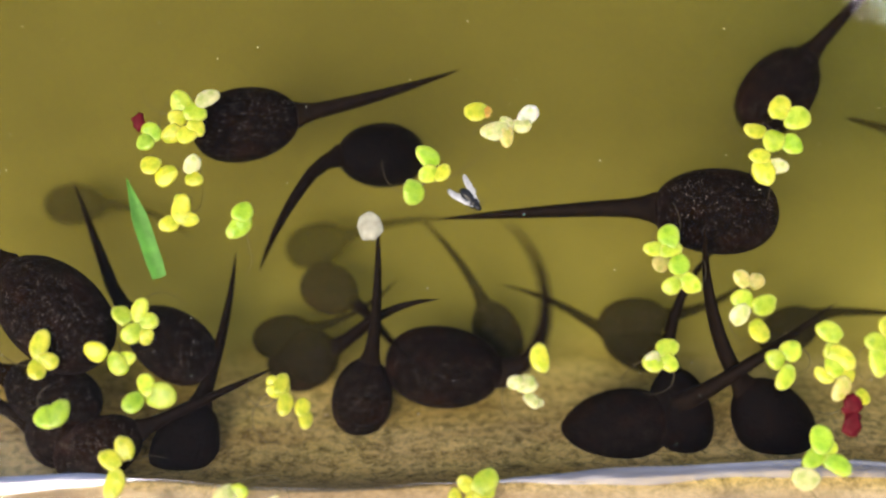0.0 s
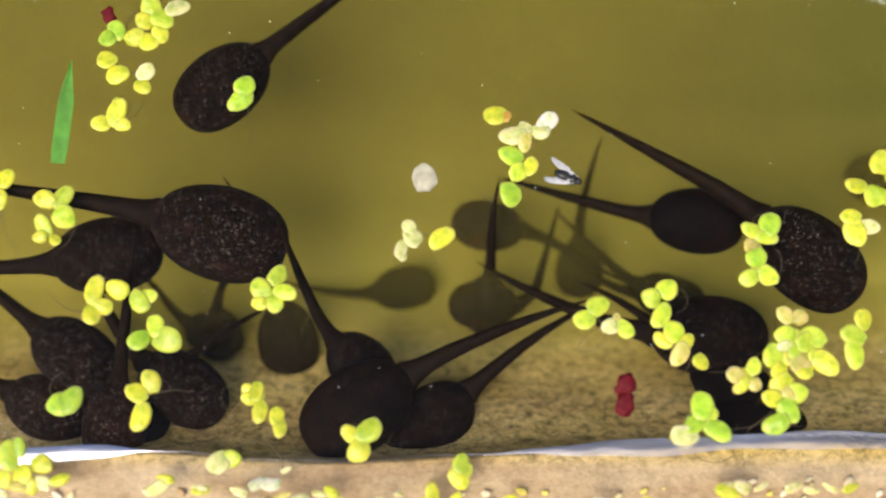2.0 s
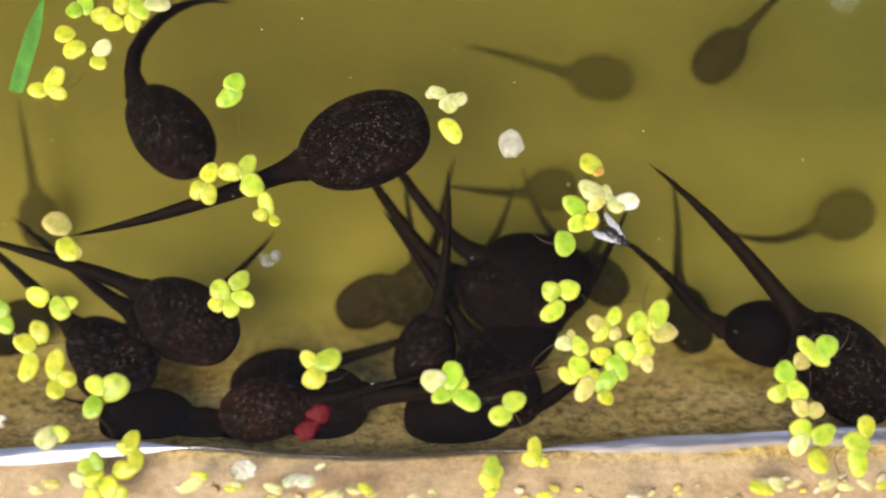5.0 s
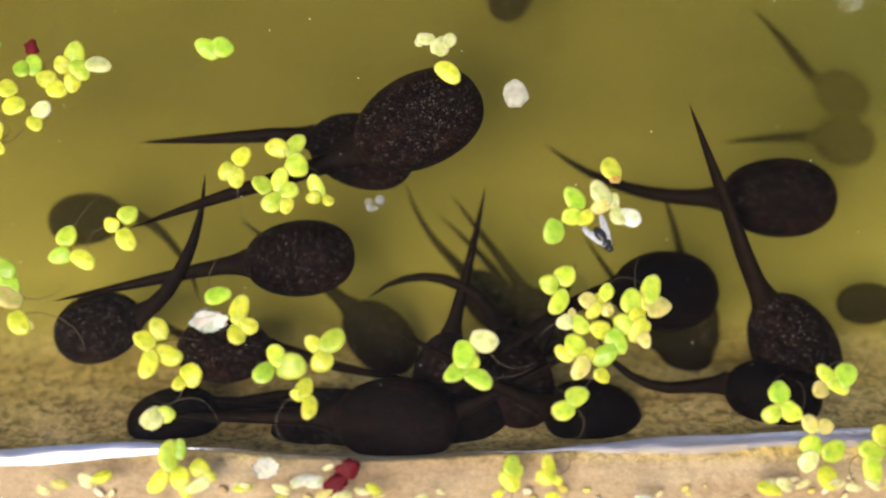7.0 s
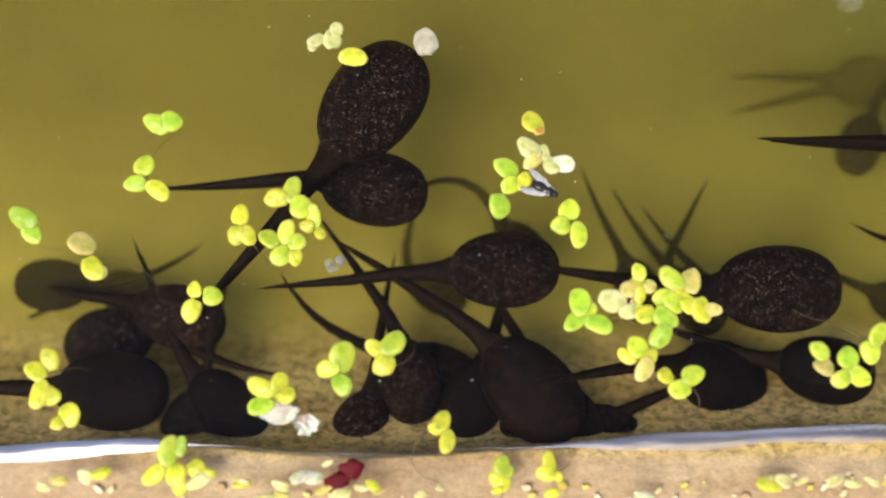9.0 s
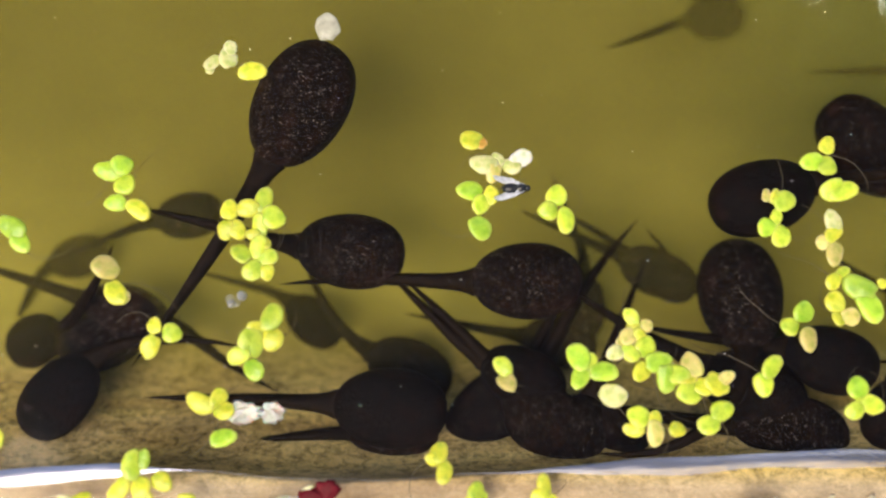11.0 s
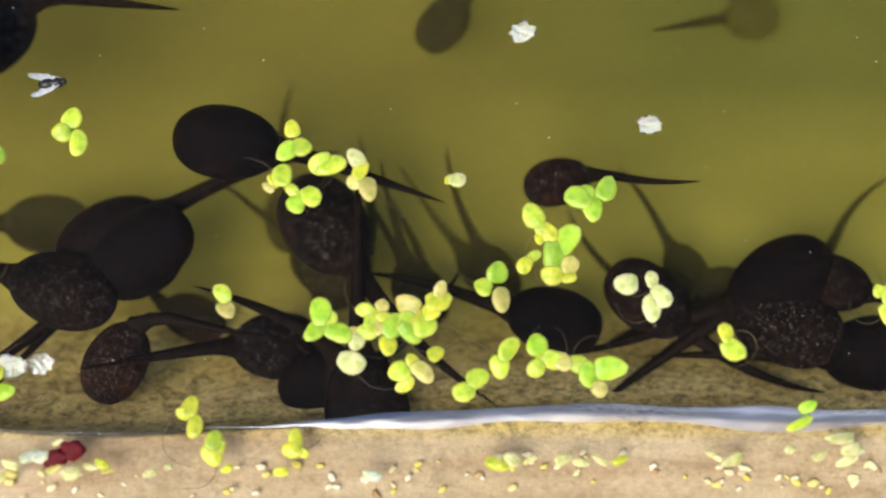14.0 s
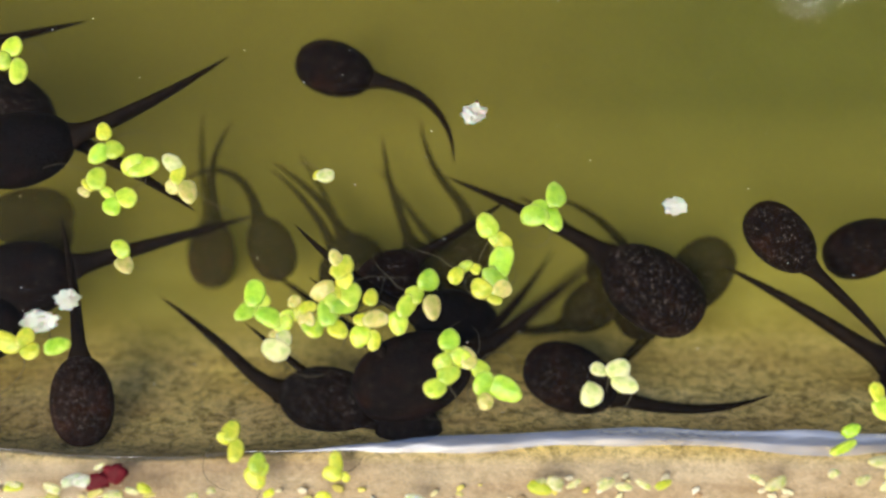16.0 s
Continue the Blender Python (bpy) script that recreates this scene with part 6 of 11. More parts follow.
    walk(WEEDS['BV'], [(0, pose(0.01288, -0.02917, SURF, rz=0)), (0.5, pose(0.01303, -0.02905, SURF, rz=0)), (1.5, pose(0.01115, -0.02811, SURF, rz=0)), (2, pose(0.00819, -0.03009, SURF, rz=0)), (2.5, pose(0.00794, -0.03036, SURF, rz=0)), (3, pose(0.00794, -0.03024, SURF, rz=0)), (5.3, pose(0.00773, -0.03091, SURF, rz=0)), (5.5, pose(0.00802, -0.03087, SURF, rz=0)), (6, pose(0.00808, -0.03084, SURF, rz=0)), (6.5, pose(0.00832, -0.03092, SURF, rz=0)), (7, pose(0.00936, -0.0307, SURF, rz=0)), (7.5, pose(0.00845, -0.03101, SURF, rz=0)), (8, pose(0.00817, -0.03114, SURF, rz=0)), (11.9, pose(0.00617, -0.03136, SURF, rz=0)), (12, pose(0.0053, -0.03052, SURF, rz=0)), (12.5, pose(0.00535, -0.03066, SURF, rz=0)), (13, pose(0.00569, -0.03057, SURF, rz=0)), (13.5, pose(0.00573, -0.03061, SURF, rz=0)), (14, pose(0.00569, -0.03063, SURF, rz=0)), (14.5, pose(0.00571, -0.03057, SURF, rz=0)), (15, pose(0.0056, -0.03062, SURF, rz=0)), (15.5, pose(0.00588, -0.03047, SURF, rz=0)), (16, pose(0.00585, -0.03043, SURF, rz=0))])
    walk(WEEDS['BW'], [(0, pose(0.00934, -0.03121, SURF, rz=0)), (1.5, pose(0.00613, -0.03333, SURF, rz=0)), (3, pose(0.00257, -0.03532, SURF, rz=0)), (5.3, pose(0.01446, -0.02822, SURF, rz=0)), (5.5, pose(0.01427, -0.02842, SURF, rz=0)), (6, pose(0.01372, -0.02966, SURF, rz=0)), (6.5, pose(0.01407, -0.03068, SURF, rz=0)), (7, pose(0.01463, -0.03094, SURF, rz=0)), (7.5, pose(0.01409, -0.03089, SURF, rz=0)), (8, pose(0.01392, -0.03112, SURF, rz=0)), (10.5, pose(0.01667, -0.03056, SURF, rz=0)), (11, pose(0.01673, -0.03057, SURF, rz=0)), (11.5, pose(0.01668, -0.03054, SURF, rz=0)), (12, pose(0.0167, -0.03052, SURF, rz=0)), (12.5, pose(0.01677, -0.03054, SURF, rz=0)), (13, pose(0.01689, -0.03057, SURF, rz=0)), (13.5, pose(0.01692, -0.03061, SURF, rz=0)), (14, pose(0.01703, -0.03063, SURF, rz=0)), (14.5, pose(0.01691, -0.03057, SURF, rz=0)), (15, pose(0.01691, -0.03062, SURF, rz=0)), (15.5, pose(0.01684, -0.03059, SURF, rz=0)), (16, pose(0.01681, -0.03054, SURF, rz=0))])
    walk(WEEDS['BX'], [(0, pose(0.03809, 0.00404, SURF, rz=0)), (0.5, pose(0.03835, 0.00422, SURF, rz=0)), (1, pose(0.03988, 0.00648, SURF, rz=1)), (1.5, pose(0.04749, 0.00457, SURF, rz=-17)), (2, pose(0.04993, 0.00236, SURF, rz=-22)), (2.5, pose(0.05199, 0.00078, SURF, rz=-36)), (3, pose(0.05435, -0.00243, SURF, rz=-41)), (5.5, pose(0.05179, -0.01652, SURF, rz=-42)), (6, pose(0.05259, -0.01793, SURF, rz=-42)), (6.5, pose(0.05196, -0.01873, SURF, rz=-42)), (7, pose(0.05343, -0.01835, SURF, rz=-42)), (7.5, pose(0.05596, -0.01641, SURF, rz=-42)), (7.9, pose(0.05761, -0.01546, SURF, rz=-41)), (9.1, pose(0.14951, -0.0164, SURF, rz=-38)), (16, pose(0.15032, -0.01639, SURF, rz=-39))])
    walk(WEEDS['BY'], [(0, pose(0.04034, 0.00015, SURF, rz=0)), (0.5, pose(0.04091, 0.00064, SURF, rz=0)), (1, pose(0.04448, 0.00058, SURF, rz=0)), (1.5, pose(0.0461, -0.00291, SURF, rz=0)), (2, pose(0.04945, -0.00257, SURF, rz=0)), (2.5, pose(0.05035, -0.0042, SURF, rz=0)), (3, pose(0.04978, -0.00697, SURF, rz=0)), (5.5, pose(0.04702, -0.02081, SURF, rz=0)), (6, pose(0.04512, -0.02198, SURF, rz=0)), (6.5, pose(0.04449, -0.02289, SURF, rz=0)), (7, pose(0.04622, -0.0217, SURF, rz=0)), (7.5, pose(0.04753, -0.01975, SURF, rz=0)), (8, pose(0.05104, -0.01759, SURF, rz=0)), (8.2, pose(0.05367, -0.01608, SURF, rz=0)), (10.5, pose(0.05786, -0.02086, SURF, rz=0)), (11, pose(0.06008, -0.0181, SURF, rz=10)), (11.5, pose(0.0608, -0.01463, SURF, rz=16)), (12, pose(0.05978, -0.01188, SURF, rz=25)), (12.5, pose(0.0597, -0.01254, SURF, rz=33)), (13, pose(0.0592, -0.01553, SURF, rz=29)), (13.5, pose(0.05634, -0.02031, SURF, rz=38)), (14, pose(0.05051, -0.01839, SURF, rz=18)), (14.5, pose(0.04628, -0.01742, SURF, rz=14)), (15, pose(0.04154, -0.01608, SURF, rz=10)), (15.5, pose(0.03686, -0.01526, SURF, rz=9)), (16, pose(0.03225, -0.01457, SURF, rz=5))])
    walk(WEEDS['BZ'], [(0, pose(0.04991, -0.00324, SURF, rz=0)), (0.5, pose(0.05074, -0.00216, SURF, rz=0)), (1, pose(0.05035, -0.00832, SURF, rz=0)), (1.5, pose(0.05207, -0.01191, SURF, rz=0)), (2, pose(0.05407, -0.01209, SURF, rz=0)), (2.5, pose(0.05481, -0.01417, SURF, rz=0)), (3, pose(0.05416, -0.0157, SURF, rz=0)), (5.3, pose(0.05094, -0.02594, SURF, rz=0)), (5.5, pose(0.05085, -0.02615, SURF, rz=0)), (6, pose(0.05051, -0.02682, SURF, rz=0)), (6.5, pose(0.05072, -0.02737, SURF, rz=0)), (7, pose(0.05121, -0.02738, SURF, rz=0)), (7.5, pose(0.05131, -0.02605, SURF, rz=0)), (8, pose(0.05359, -0.02441, SURF, rz=0)), (8.2, pose(0.05415, -0.02374, SURF, rz=0)), (10.3, pose(0.15165, -0.02372, SURF, rz=0)), (16, pose(0.15193, -0.02373, SURF, rz=0))])
    walk(WEEDS['BZb'], [(0, pose(0.06768, -0.00911, SURF, rz=0)), (0.5, pose(0.06353, -0.00719, SURF, rz=0)), (1, pose(0.05929, -0.00724, SURF, rz=0)), (1.5, pose(0.06082, -0.00964, SURF, rz=0)), (2, pose(0.06276, -0.01185, SURF, rz=0)), (2.5, pose(0.06315, -0.01558, SURF, rz=0)), (3, pose(0.06054, -0.0183, SURF, rz=0)), (5.5, pose(0.05793, -0.02782, SURF, rz=0)), (6, pose(0.05851, -0.02797, SURF, rz=0)), (6.5, pose(0.05889, -0.02796, SURF, rz=0)), (7, pose(0.05877, -0.02798, SURF, rz=0)), (7.5, pose(0.05873, -0.02753, SURF, rz=0)), (8, pose(0.05884, -0.027, SURF, rz=0)), (10.3, pose(0.15254, -0.02698, SURF, rz=0)), (16, pose(0.15265, -0.02699, SURF, rz=0))])
    walk(WEEDS['ZZ'], [(0, pose(0.06119, -0.00935, SURF, rz=0)), (0.5, pose(0.05694, -0.00733, SURF, rz=0)), (1, pose(0.05418, -0.00927, SURF, rz=0)), (1.5, pose(0.05614, -0.01273, SURF, rz=0)), (2, pose(0.05727, -0.01388, SURF, rz=0)), (2.5, pose(0.05681, -0.01557, SURF, rz=0)), (3, pose(0.05399, -0.01804, SURF, rz=0)), (3.2, pose(0.05366, -0.01821, SURF, rz=0)), (5.3, pose(0.15003, -0.01823, SURF, rz=0)), (16, pose(0.15072, -0.01823, SURF, rz=0))])
    walk(WEEDS['T'], [(0, pose(0.05487, 0.02131, SURF, rz=0)), (0.5, pose(0.05708, 0.02268, SURF, rz=0)), (1, pose(0.05831, 0.01494, SURF, rz=0)), (1.5, pose(0.06356, 0.01132, SURF, rz=0)), (2, pose(0.06712, 0.00961, SURF, rz=0)), (2.4, pose(0.07083, 0.00778, SURF, rz=0)), (3.6, pose(0.1427, 0.0096, SURF, rz=0)), (16, pose(0.14461, 0.00955, SURF, rz=0))])
    walk(WEEDS['U'], [(0, pose(0.0529, 0.01616, SURF, rz=0)), (0.5, pose(0.05438, 0.01765, SURF, rz=0)), (1, pose(0.05836, 0.0088, SURF, rz=0)), (1.5, pose(0.06143, 0.00504, SURF, rz=0)), (2, pose(0.06366, 0.00369, SURF, rz=0)), (2.5, pose(0.06514, 0.00168, SURF, rz=0)), (2.9, pose(0.06673, 0.00042, SURF, rz=0)), (4.1, pose(0.14477, 0.00162, SURF, rz=0)), (16, pose(0.14636, 0.00159, SURF, rz=0))])
    walk(WEEDS['HH'], [(0, pose(-0.03798, -0.01098, SURF, rz=0)), (0.5, pose(-0.03658, -0.00861, SURF, rz=0)), (1, pose(-0.03703, -0.00901, SURF, rz=0)), (1.5, pose(-0.03784, -0.00878, SURF, rz=0)), (2, pose(-0.03693, -0.00621, SURF, rz=0)), (2.5, pose(-0.03585, -0.00591, SURF, rz=0)), (3, pose(-0.03497, -0.00698, SURF, rz=0)), (3.2, pose(-0.03492, -0.00786, SURF, rz=0)), (5.5, pose(-0.05954, -0.0076, SURF, rz=0)), (6, pose(-0.0647, -0.00817, SURF, rz=0)), (6.4, pose(-0.06897, -0.0082, SURF, rz=0)), (7.6, pose(-0.11675, -0.00829, SURF, rz=0)), (16, pose(-0.11554, -0.00827, SURF, rz=0))])
    walk(WEEDS['CH'], [(0, pose(0.14374, 0.01057, SURF, rz=-20)), (9, pose(0.14225, 0.00995, SURF, rz=-20)), (10.2, pose(0.06791, 0.00524, SURF, rz=-21)), (10.6, pose(0.06202, 0.0101, SURF, rz=-21)), (11, pose(0.05611, 0.01579, SURF, rz=-17)), (11.5, pose(0.04957, 0.02083, SURF, rz=-13)), (12, pose(0.04121, 0.02193, SURF, rz=-5)), (12.5, pose(0.03343, 0.02182, SURF, rz=0)), (13, pose(0.02773, 0.01863, SURF, rz=8)), (13.5, pose(0.0226, 0.01464, SURF, rz=15)), (14, pose(0.01585, 0.01181, SURF, rz=14)), (14.5, pose(0.00865, 0.00985, SURF, rz=9)), (15, pose(0.00117, 0.00973, SURF, rz=19)), (15.5, pose(-0.00718, 0.01188, SURF, rz=19)), (16, pose(-0.01648, 0.01465, SURF, rz=16))])
    walk(WEEDS['CI'], [(0, pose(0.14504, 0.00564, SURF, rz=-50)), (8.2, pose(0.1435, 0.00505, SURF, rz=-49)), (10.3, pose(0.058, 0.00515, SURF, rz=-55)), (10.5, pose(0.0547, 0.00631, SURF, rz=-53)), (11, pose(0.04918, 0.00798, SURF, rz=-39)), (11.5, pose(0.04499, 0.01539, SURF, rz=-13)), (12, pose(0.0367, 0.01625, SURF, rz=-9)), (12.5, pose(0.02999, 0.01571, SURF, rz=0)), (13, pose(0.02551, 0.01203, SURF, rz=11)), (13.5, pose(0.02131, 0.00809, SURF, rz=18)), (14, pose(0.01506, 0.00513, SURF, rz=22)), (14.5, pose(0.00808, 0.00326, SURF, rz=26)), (15, pose(0.00166, 0.00309, SURF, rz=31)), (15.5, pose(-0.00633, 0.00514, SURF, rz=33)), (16, pose(-0.01662, 0.00794, SURF, rz=26))])
    walk(WEEDS['CJ'], [(0, pose(0.14325, 0.01244, SURF, rz=0)), (8.2, pose(0.14165, 0.01174, SURF, rz=0)), (10.3, pose(0.06204, 0.01186, SURF, rz=0)), (11, pose(0.05807, 0.01111, SURF, rz=0)), (11.5, pose(0.051, 0.01626, SURF, rz=0)), (12, pose(0.04349, 0.01755, SURF, rz=0)), (12.5, pose(0.03659, 0.01733, SURF, rz=0)), (13, pose(0.03168, 0.01486, SURF, rz=0)), (13.5, pose(0.02706, 0.01133, SURF, rz=0)), (14, pose(0.02042, 0.00863, SURF, rz=0)), (14.5, pose(0.0131, 0.00659, SURF, rz=0)), (15, pose(0.0062, 0.00729, SURF, rz=0)), (15.5, pose(-0.00213, 0.00932, SURF, rz=0)), (16, pose(-0.0117, 0.0116, SURF, rz=0))])
    walk(WEEDS['CK'], [(0, pose(0.14637, 0.00059, SURF, rz=-19)), (8.2, pose(0.14487, 0.00007, SURF, rz=-19)), (10.5, pose(0.06058, 0.00016, SURF, rz=-20)), (11, pose(0.05684, 0.00439, SURF, rz=-6)), (11.5, pose(0.05457, 0.01099, SURF, rz=-15)), (12, pose(0.04647, 0.01306, SURF, rz=-8)), (12.5, pose(0.03997, 0.01388, SURF, rz=0)), (13, pose(0.03552, 0.01202, SURF, rz=8)), (13.5, pose(0.03141, 0.00927, SURF, rz=13)), (14, pose(0.0252, 0.00709, SURF, rz=15)), (14.5, pose(0.01829, 0.00524, SURF, rz=18)), (15, pose(0.01156, 0.00587, SURF, rz=24)), (15.5, pose(0.00336, 0.00825, SURF, rz=28)), (16, pose(-0.00614, 0.00976, SURF, rz=23))])
    walk(WEEDS['CL'], [(0, pose(0.14364, 0.01097, SURF, rz=0)), (10.4, pose(0.14229, 0.01042, SURF, rz=0)), (11.6, pose(0.06975, 0.01033, SURF, rz=0)), (12, pose(0.06328, 0.01068, SURF, rz=0)), (12.5, pose(0.05489, 0.01305, SURF, rz=0)), (13, pose(0.04743, 0.0112, SURF, rz=0)), (13.5, pose(0.04231, 0.00831, SURF, rz=0)), (14, pose(0.03836, 0.00647, SURF, rz=0)), (14.5, pose(0.0339, 0.00631, SURF, rz=0)), (15, pose(0.0286, 0.00675, SURF, rz=0)), (15.5, pose(0.02199, 0.00767, SURF, rz=0)), (16, pose(0.01406, 0.01031, SURF, rz=0))])
    walk(WEEDS['CM'], [(0, pose(0.14549, 0.00394, SURF, rz=0)), (9.9, pose(0.14414, 0.00345, SURF, rz=0)), (11.1, pose(0.06648, 0.00273, SURF, rz=0)), (11.5, pose(0.06273, 0.00375, SURF, rz=0)), (12, pose(0.05836, 0.00576, SURF, rz=0)), (12.5, pose(0.05392, 0.00601, SURF, rz=0)), (13, pose(0.05026, 0.00381, SURF, rz=0)), (13.5, pose(0.04893, 0.0008, SURF, rz=0)), (14, pose(0.05047, -0.00006, SURF, rz=0)), (14.5, pose(0.04892, 0.00065, SURF, rz=0)), (15, pose(0.04533, 0.00159, SURF, rz=0)), (15.5, pose(0.0421, 0.00189, SURF, rz=0)), (16, pose(0.03823, 0.00182, SURF, rz=0))])
    walk(WEEDS['CN'], [(0, pose(0.14535, 0.00445, SURF, rz=-12)), (10.4, pose(0.14406, 0.00398, SURF, rz=-12)), (11.6, pose(0.06834, 0.00334, SURF, rz=-13)), (12, pose(0.06519, 0.0042, SURF, rz=-13)), (12.5, pose(0.06099, 0.00599, SURF, rz=0)), (13, pose(0.05762, 0.00604, SURF, rz=3)), (13.5, pose(0.0562, 0.00499, SURF, rz=-5)), (14, pose(0.05762, 0.00398, SURF, rz=-7)), (14.5, pose(0.0564, 0.00403, SURF, rz=5)), (15, pose(0.053, 0.00442, SURF, rz=0)), (15.5, pose(0.04959, 0.00478, SURF, rz=5)), (16, pose(0.04542, 0.00548, SURF, rz=20))])
    walk(WEEDS['CO'], [(0, pose(0.14734, -0.00311, SURF, rz=-11)), (9.4, pose(0.146, -0.00353, SURF, rz=-11)), (10.6, pose(0.06452, -0.0059, SURF, rz=-11)), (11, pose(0.06203, -0.00324, SURF, rz=-11)), (11.5, pose(0.05956, 0.00057, SURF, rz=-8)), (12, pose(0.05581, 0.00276, SURF, rz=-10)), (12.5, pose(0.052, 0.00293, SURF, rz=0)), (13, pose(0.04961, 0.00096, SURF, rz=25)), (13.5, pose(0.04985, -0.00115, SURF, rz=64)), (14, pose(0.05225, -0.00283, SURF, rz=107)), (14.5, pose(0.04907, -0.00343, SURF, rz=98)), (15, pose(0.04552, -0.00285, SURF, rz=107)), (15.5, pose(0.04182, -0.00258, SURF, rz=106)), (16, pose(0.03769, -0.00317, SURF, rz=126))])
    walk(WEEDS['CP'], [(0, pose(0.1479, -0.00526, SURF, rz=0)), (8.2, pose(0.14645, -0.00568, SURF, rz=0)), (10.3, pose(0.06024, -0.00561, SURF, rz=0)), (10.5, pose(0.05917, -0.00408, SURF, rz=0)), (11, pose(0.05755, -0.00109, SURF, rz=0)), (11.5, pose(0.05501, 0.00262, SURF, rz=0)), (12, pose(0.05093, 0.00424, SURF, rz=0)), (12.5, pose(0.04714, 0.00349, SURF, rz=0)), (13, pose(0.04522, -0.00054, SURF, rz=0)), (13.5, pose(0.04741, -0.00422, SURF, rz=0)), (14, pose(0.04884, -0.00499, SURF, rz=0)), (14.5, pose(0.04524, -0.00438, SURF, rz=0)), (15, pose(0.04154, -0.0037, SURF, rz=0)), (15.5, pose(0.03773, -0.00314, SURF, rz=0)), (16, pose(0.03351, -0.00322, SURF, rz=0))])
    walk(WEEDS['CQ'], [(0, pose(0.14919, -0.01016, SURF, rz=-22)), (8.2, pose(0.14778, -0.0105, SURF, rz=-22)), (10.3, pose(0.05916, -0.01045, SURF, rz=-23)), (10.5, pose(0.05849, -0.00923, SURF, rz=-23)), (11, pose(0.05781, -0.00597, SURF, rz=-15)), (11.5, pose(0.05556, -0.00242, SURF, rz=-12)), (12, pose(0.05178, -0.00058, SURF, rz=-8)), (12.5, pose(0.04875, -0.00105, SURF, rz=0)), (13, pose(0.04876, -0.00397, SURF, rz=25)), (13.5, pose(0.05226, -0.00564, SURF, rz=59)), (14, pose(0.05358, -0.00665, SURF, rz=59)), (14.5, pose(0.04961, -0.00691, SURF, rz=40)), (15, pose(0.04605, -0.00611, SURF, rz=41)), (15.5, pose(0.04211, -0.00587, SURF, rz=32)), (16, pose(0.03794, -0.00614, SURF, rz=29))])
    walk(WEEDS['CR'], [(0, pose(0.14922, -0.01029, SURF, rz=0)), (8.2, pose(0.14782, -0.01064, SURF, rz=0)), (10.3, pose(0.0516, -0.01058, SURF, rz=0)), (10.5, pose(0.05157, -0.00991, SURF, rz=0)), (11, pose(0.0521, -0.00786, SURF, rz=0)), (11.5, pose(0.04985, -0.0046, SURF, rz=0)), (12, pose(0.04659, -0.00278, SURF, rz=0)), (12.5, pose(0.04424, -0.0038, SURF, rz=0)), (13, pose(0.04469, -0.00788, SURF, rz=0)), (13.5, pose(0.04557, -0.01078, SURF, rz=0)), (14, pose(0.04394, -0.00859, SURF, rz=0)), (14.5, pose(0.04035, -0.00797, SURF, rz=0)), (15, pose(0.03679, -0.0073, SURF, rz=0)), (15.5, pose(0.03264, -0.00612, SURF, rz=0)), (16, pose(0.02857, -0.00644, SURF, rz=0))])
    walk(WEEDS['CS'], [(0, pose(0.14702, -0.0019, SURF, rz=340)), (10.4, pose(0.14578, -0.0023, SURF, rz=340)), (11.6, pose(0.07454, -0.00341, SURF, rz=339)), (12, pose(0.0706, -0.00211, SURF, rz=339)), (12.5, pose(0.06627, 0.00208, SURF, rz=360)), (13, pose(0.06107, 0.00085, SURF, rz=365)), (13.5, pose(0.06118, -0.00321, SURF, rz=329)), (14, pose(0.06525, -0.00935, SURF, rz=316)), (14.5, pose(0.06094, -0.01486, SURF, rz=360)), (15, pose(0.05891, -0.01752, SURF, rz=378)), (15.5, pose(0.05666, -0.01818, SURF, rz=377)), (16, pose(0.05371, -0.01813, SURF, rz=379))])
    walk(WEEDS['CT'], [(0, pose(0.14784, -0.00501, SURF, rz=-19)), (10.4, pose(0.14662, -0.00536, SURF, rz=-19)), (11.6, pose(0.06445, -0.00401, SURF, rz=-20)), (12, pose(0.06375, -0.0052, SURF, rz=-20)), (12.5, pose(0.06177, -0.00509, SURF, rz=0)), (13, pose(0.06193, -0.00837, SURF, rz=-1)), (13.5, pose(0.06313, -0.01729, SURF, rz=-27)), (14, pose(0.05664, -0.0203, SURF, rz=-86)), (14.5, pose(0.05171, -0.01997, SURF, rz=-97)), (15, pose(0.04663, -0.01893, SURF, rz=-105)), (15.5, pose(0.04174, -0.01833, SURF, rz=-107)), (16, pose(0.03669, -0.0183, SURF, rz=-117))])
    walk(WEEDS['CU'], [(0, pose(0.14673, -0.00081, SURF, rz=0)), (9.9, pose(0.14543, -0.00124, SURF, rz=0)), (11.1, pose(0.06838, 0.00084, SURF, rz=0)), (11.5, pose(0.0679, -0.00098, SURF, rz=0)), (12, pose(0.06692, -0.00786, SURF, rz=0)), (12.5, pose(0.06678, -0.00578, SURF, rz=0)), (13, pose(0.06858, -0.00529, SURF, rz=0)), (13.5, pose(0.06966, -0.01177, SURF, rz=0)), (14, pose(0.07631, -0.01617, SURF, rz=0)), (14.5, pose(0.08239, -0.01881, SURF, rz=0)), (15, pose(0.08851, -0.01711, SURF, rz=0)), (15.5, pose(0.08922, -0.01827, SURF, rz=0)), (16, pose(0.09095, -0.02103, SURF, rz=0))])
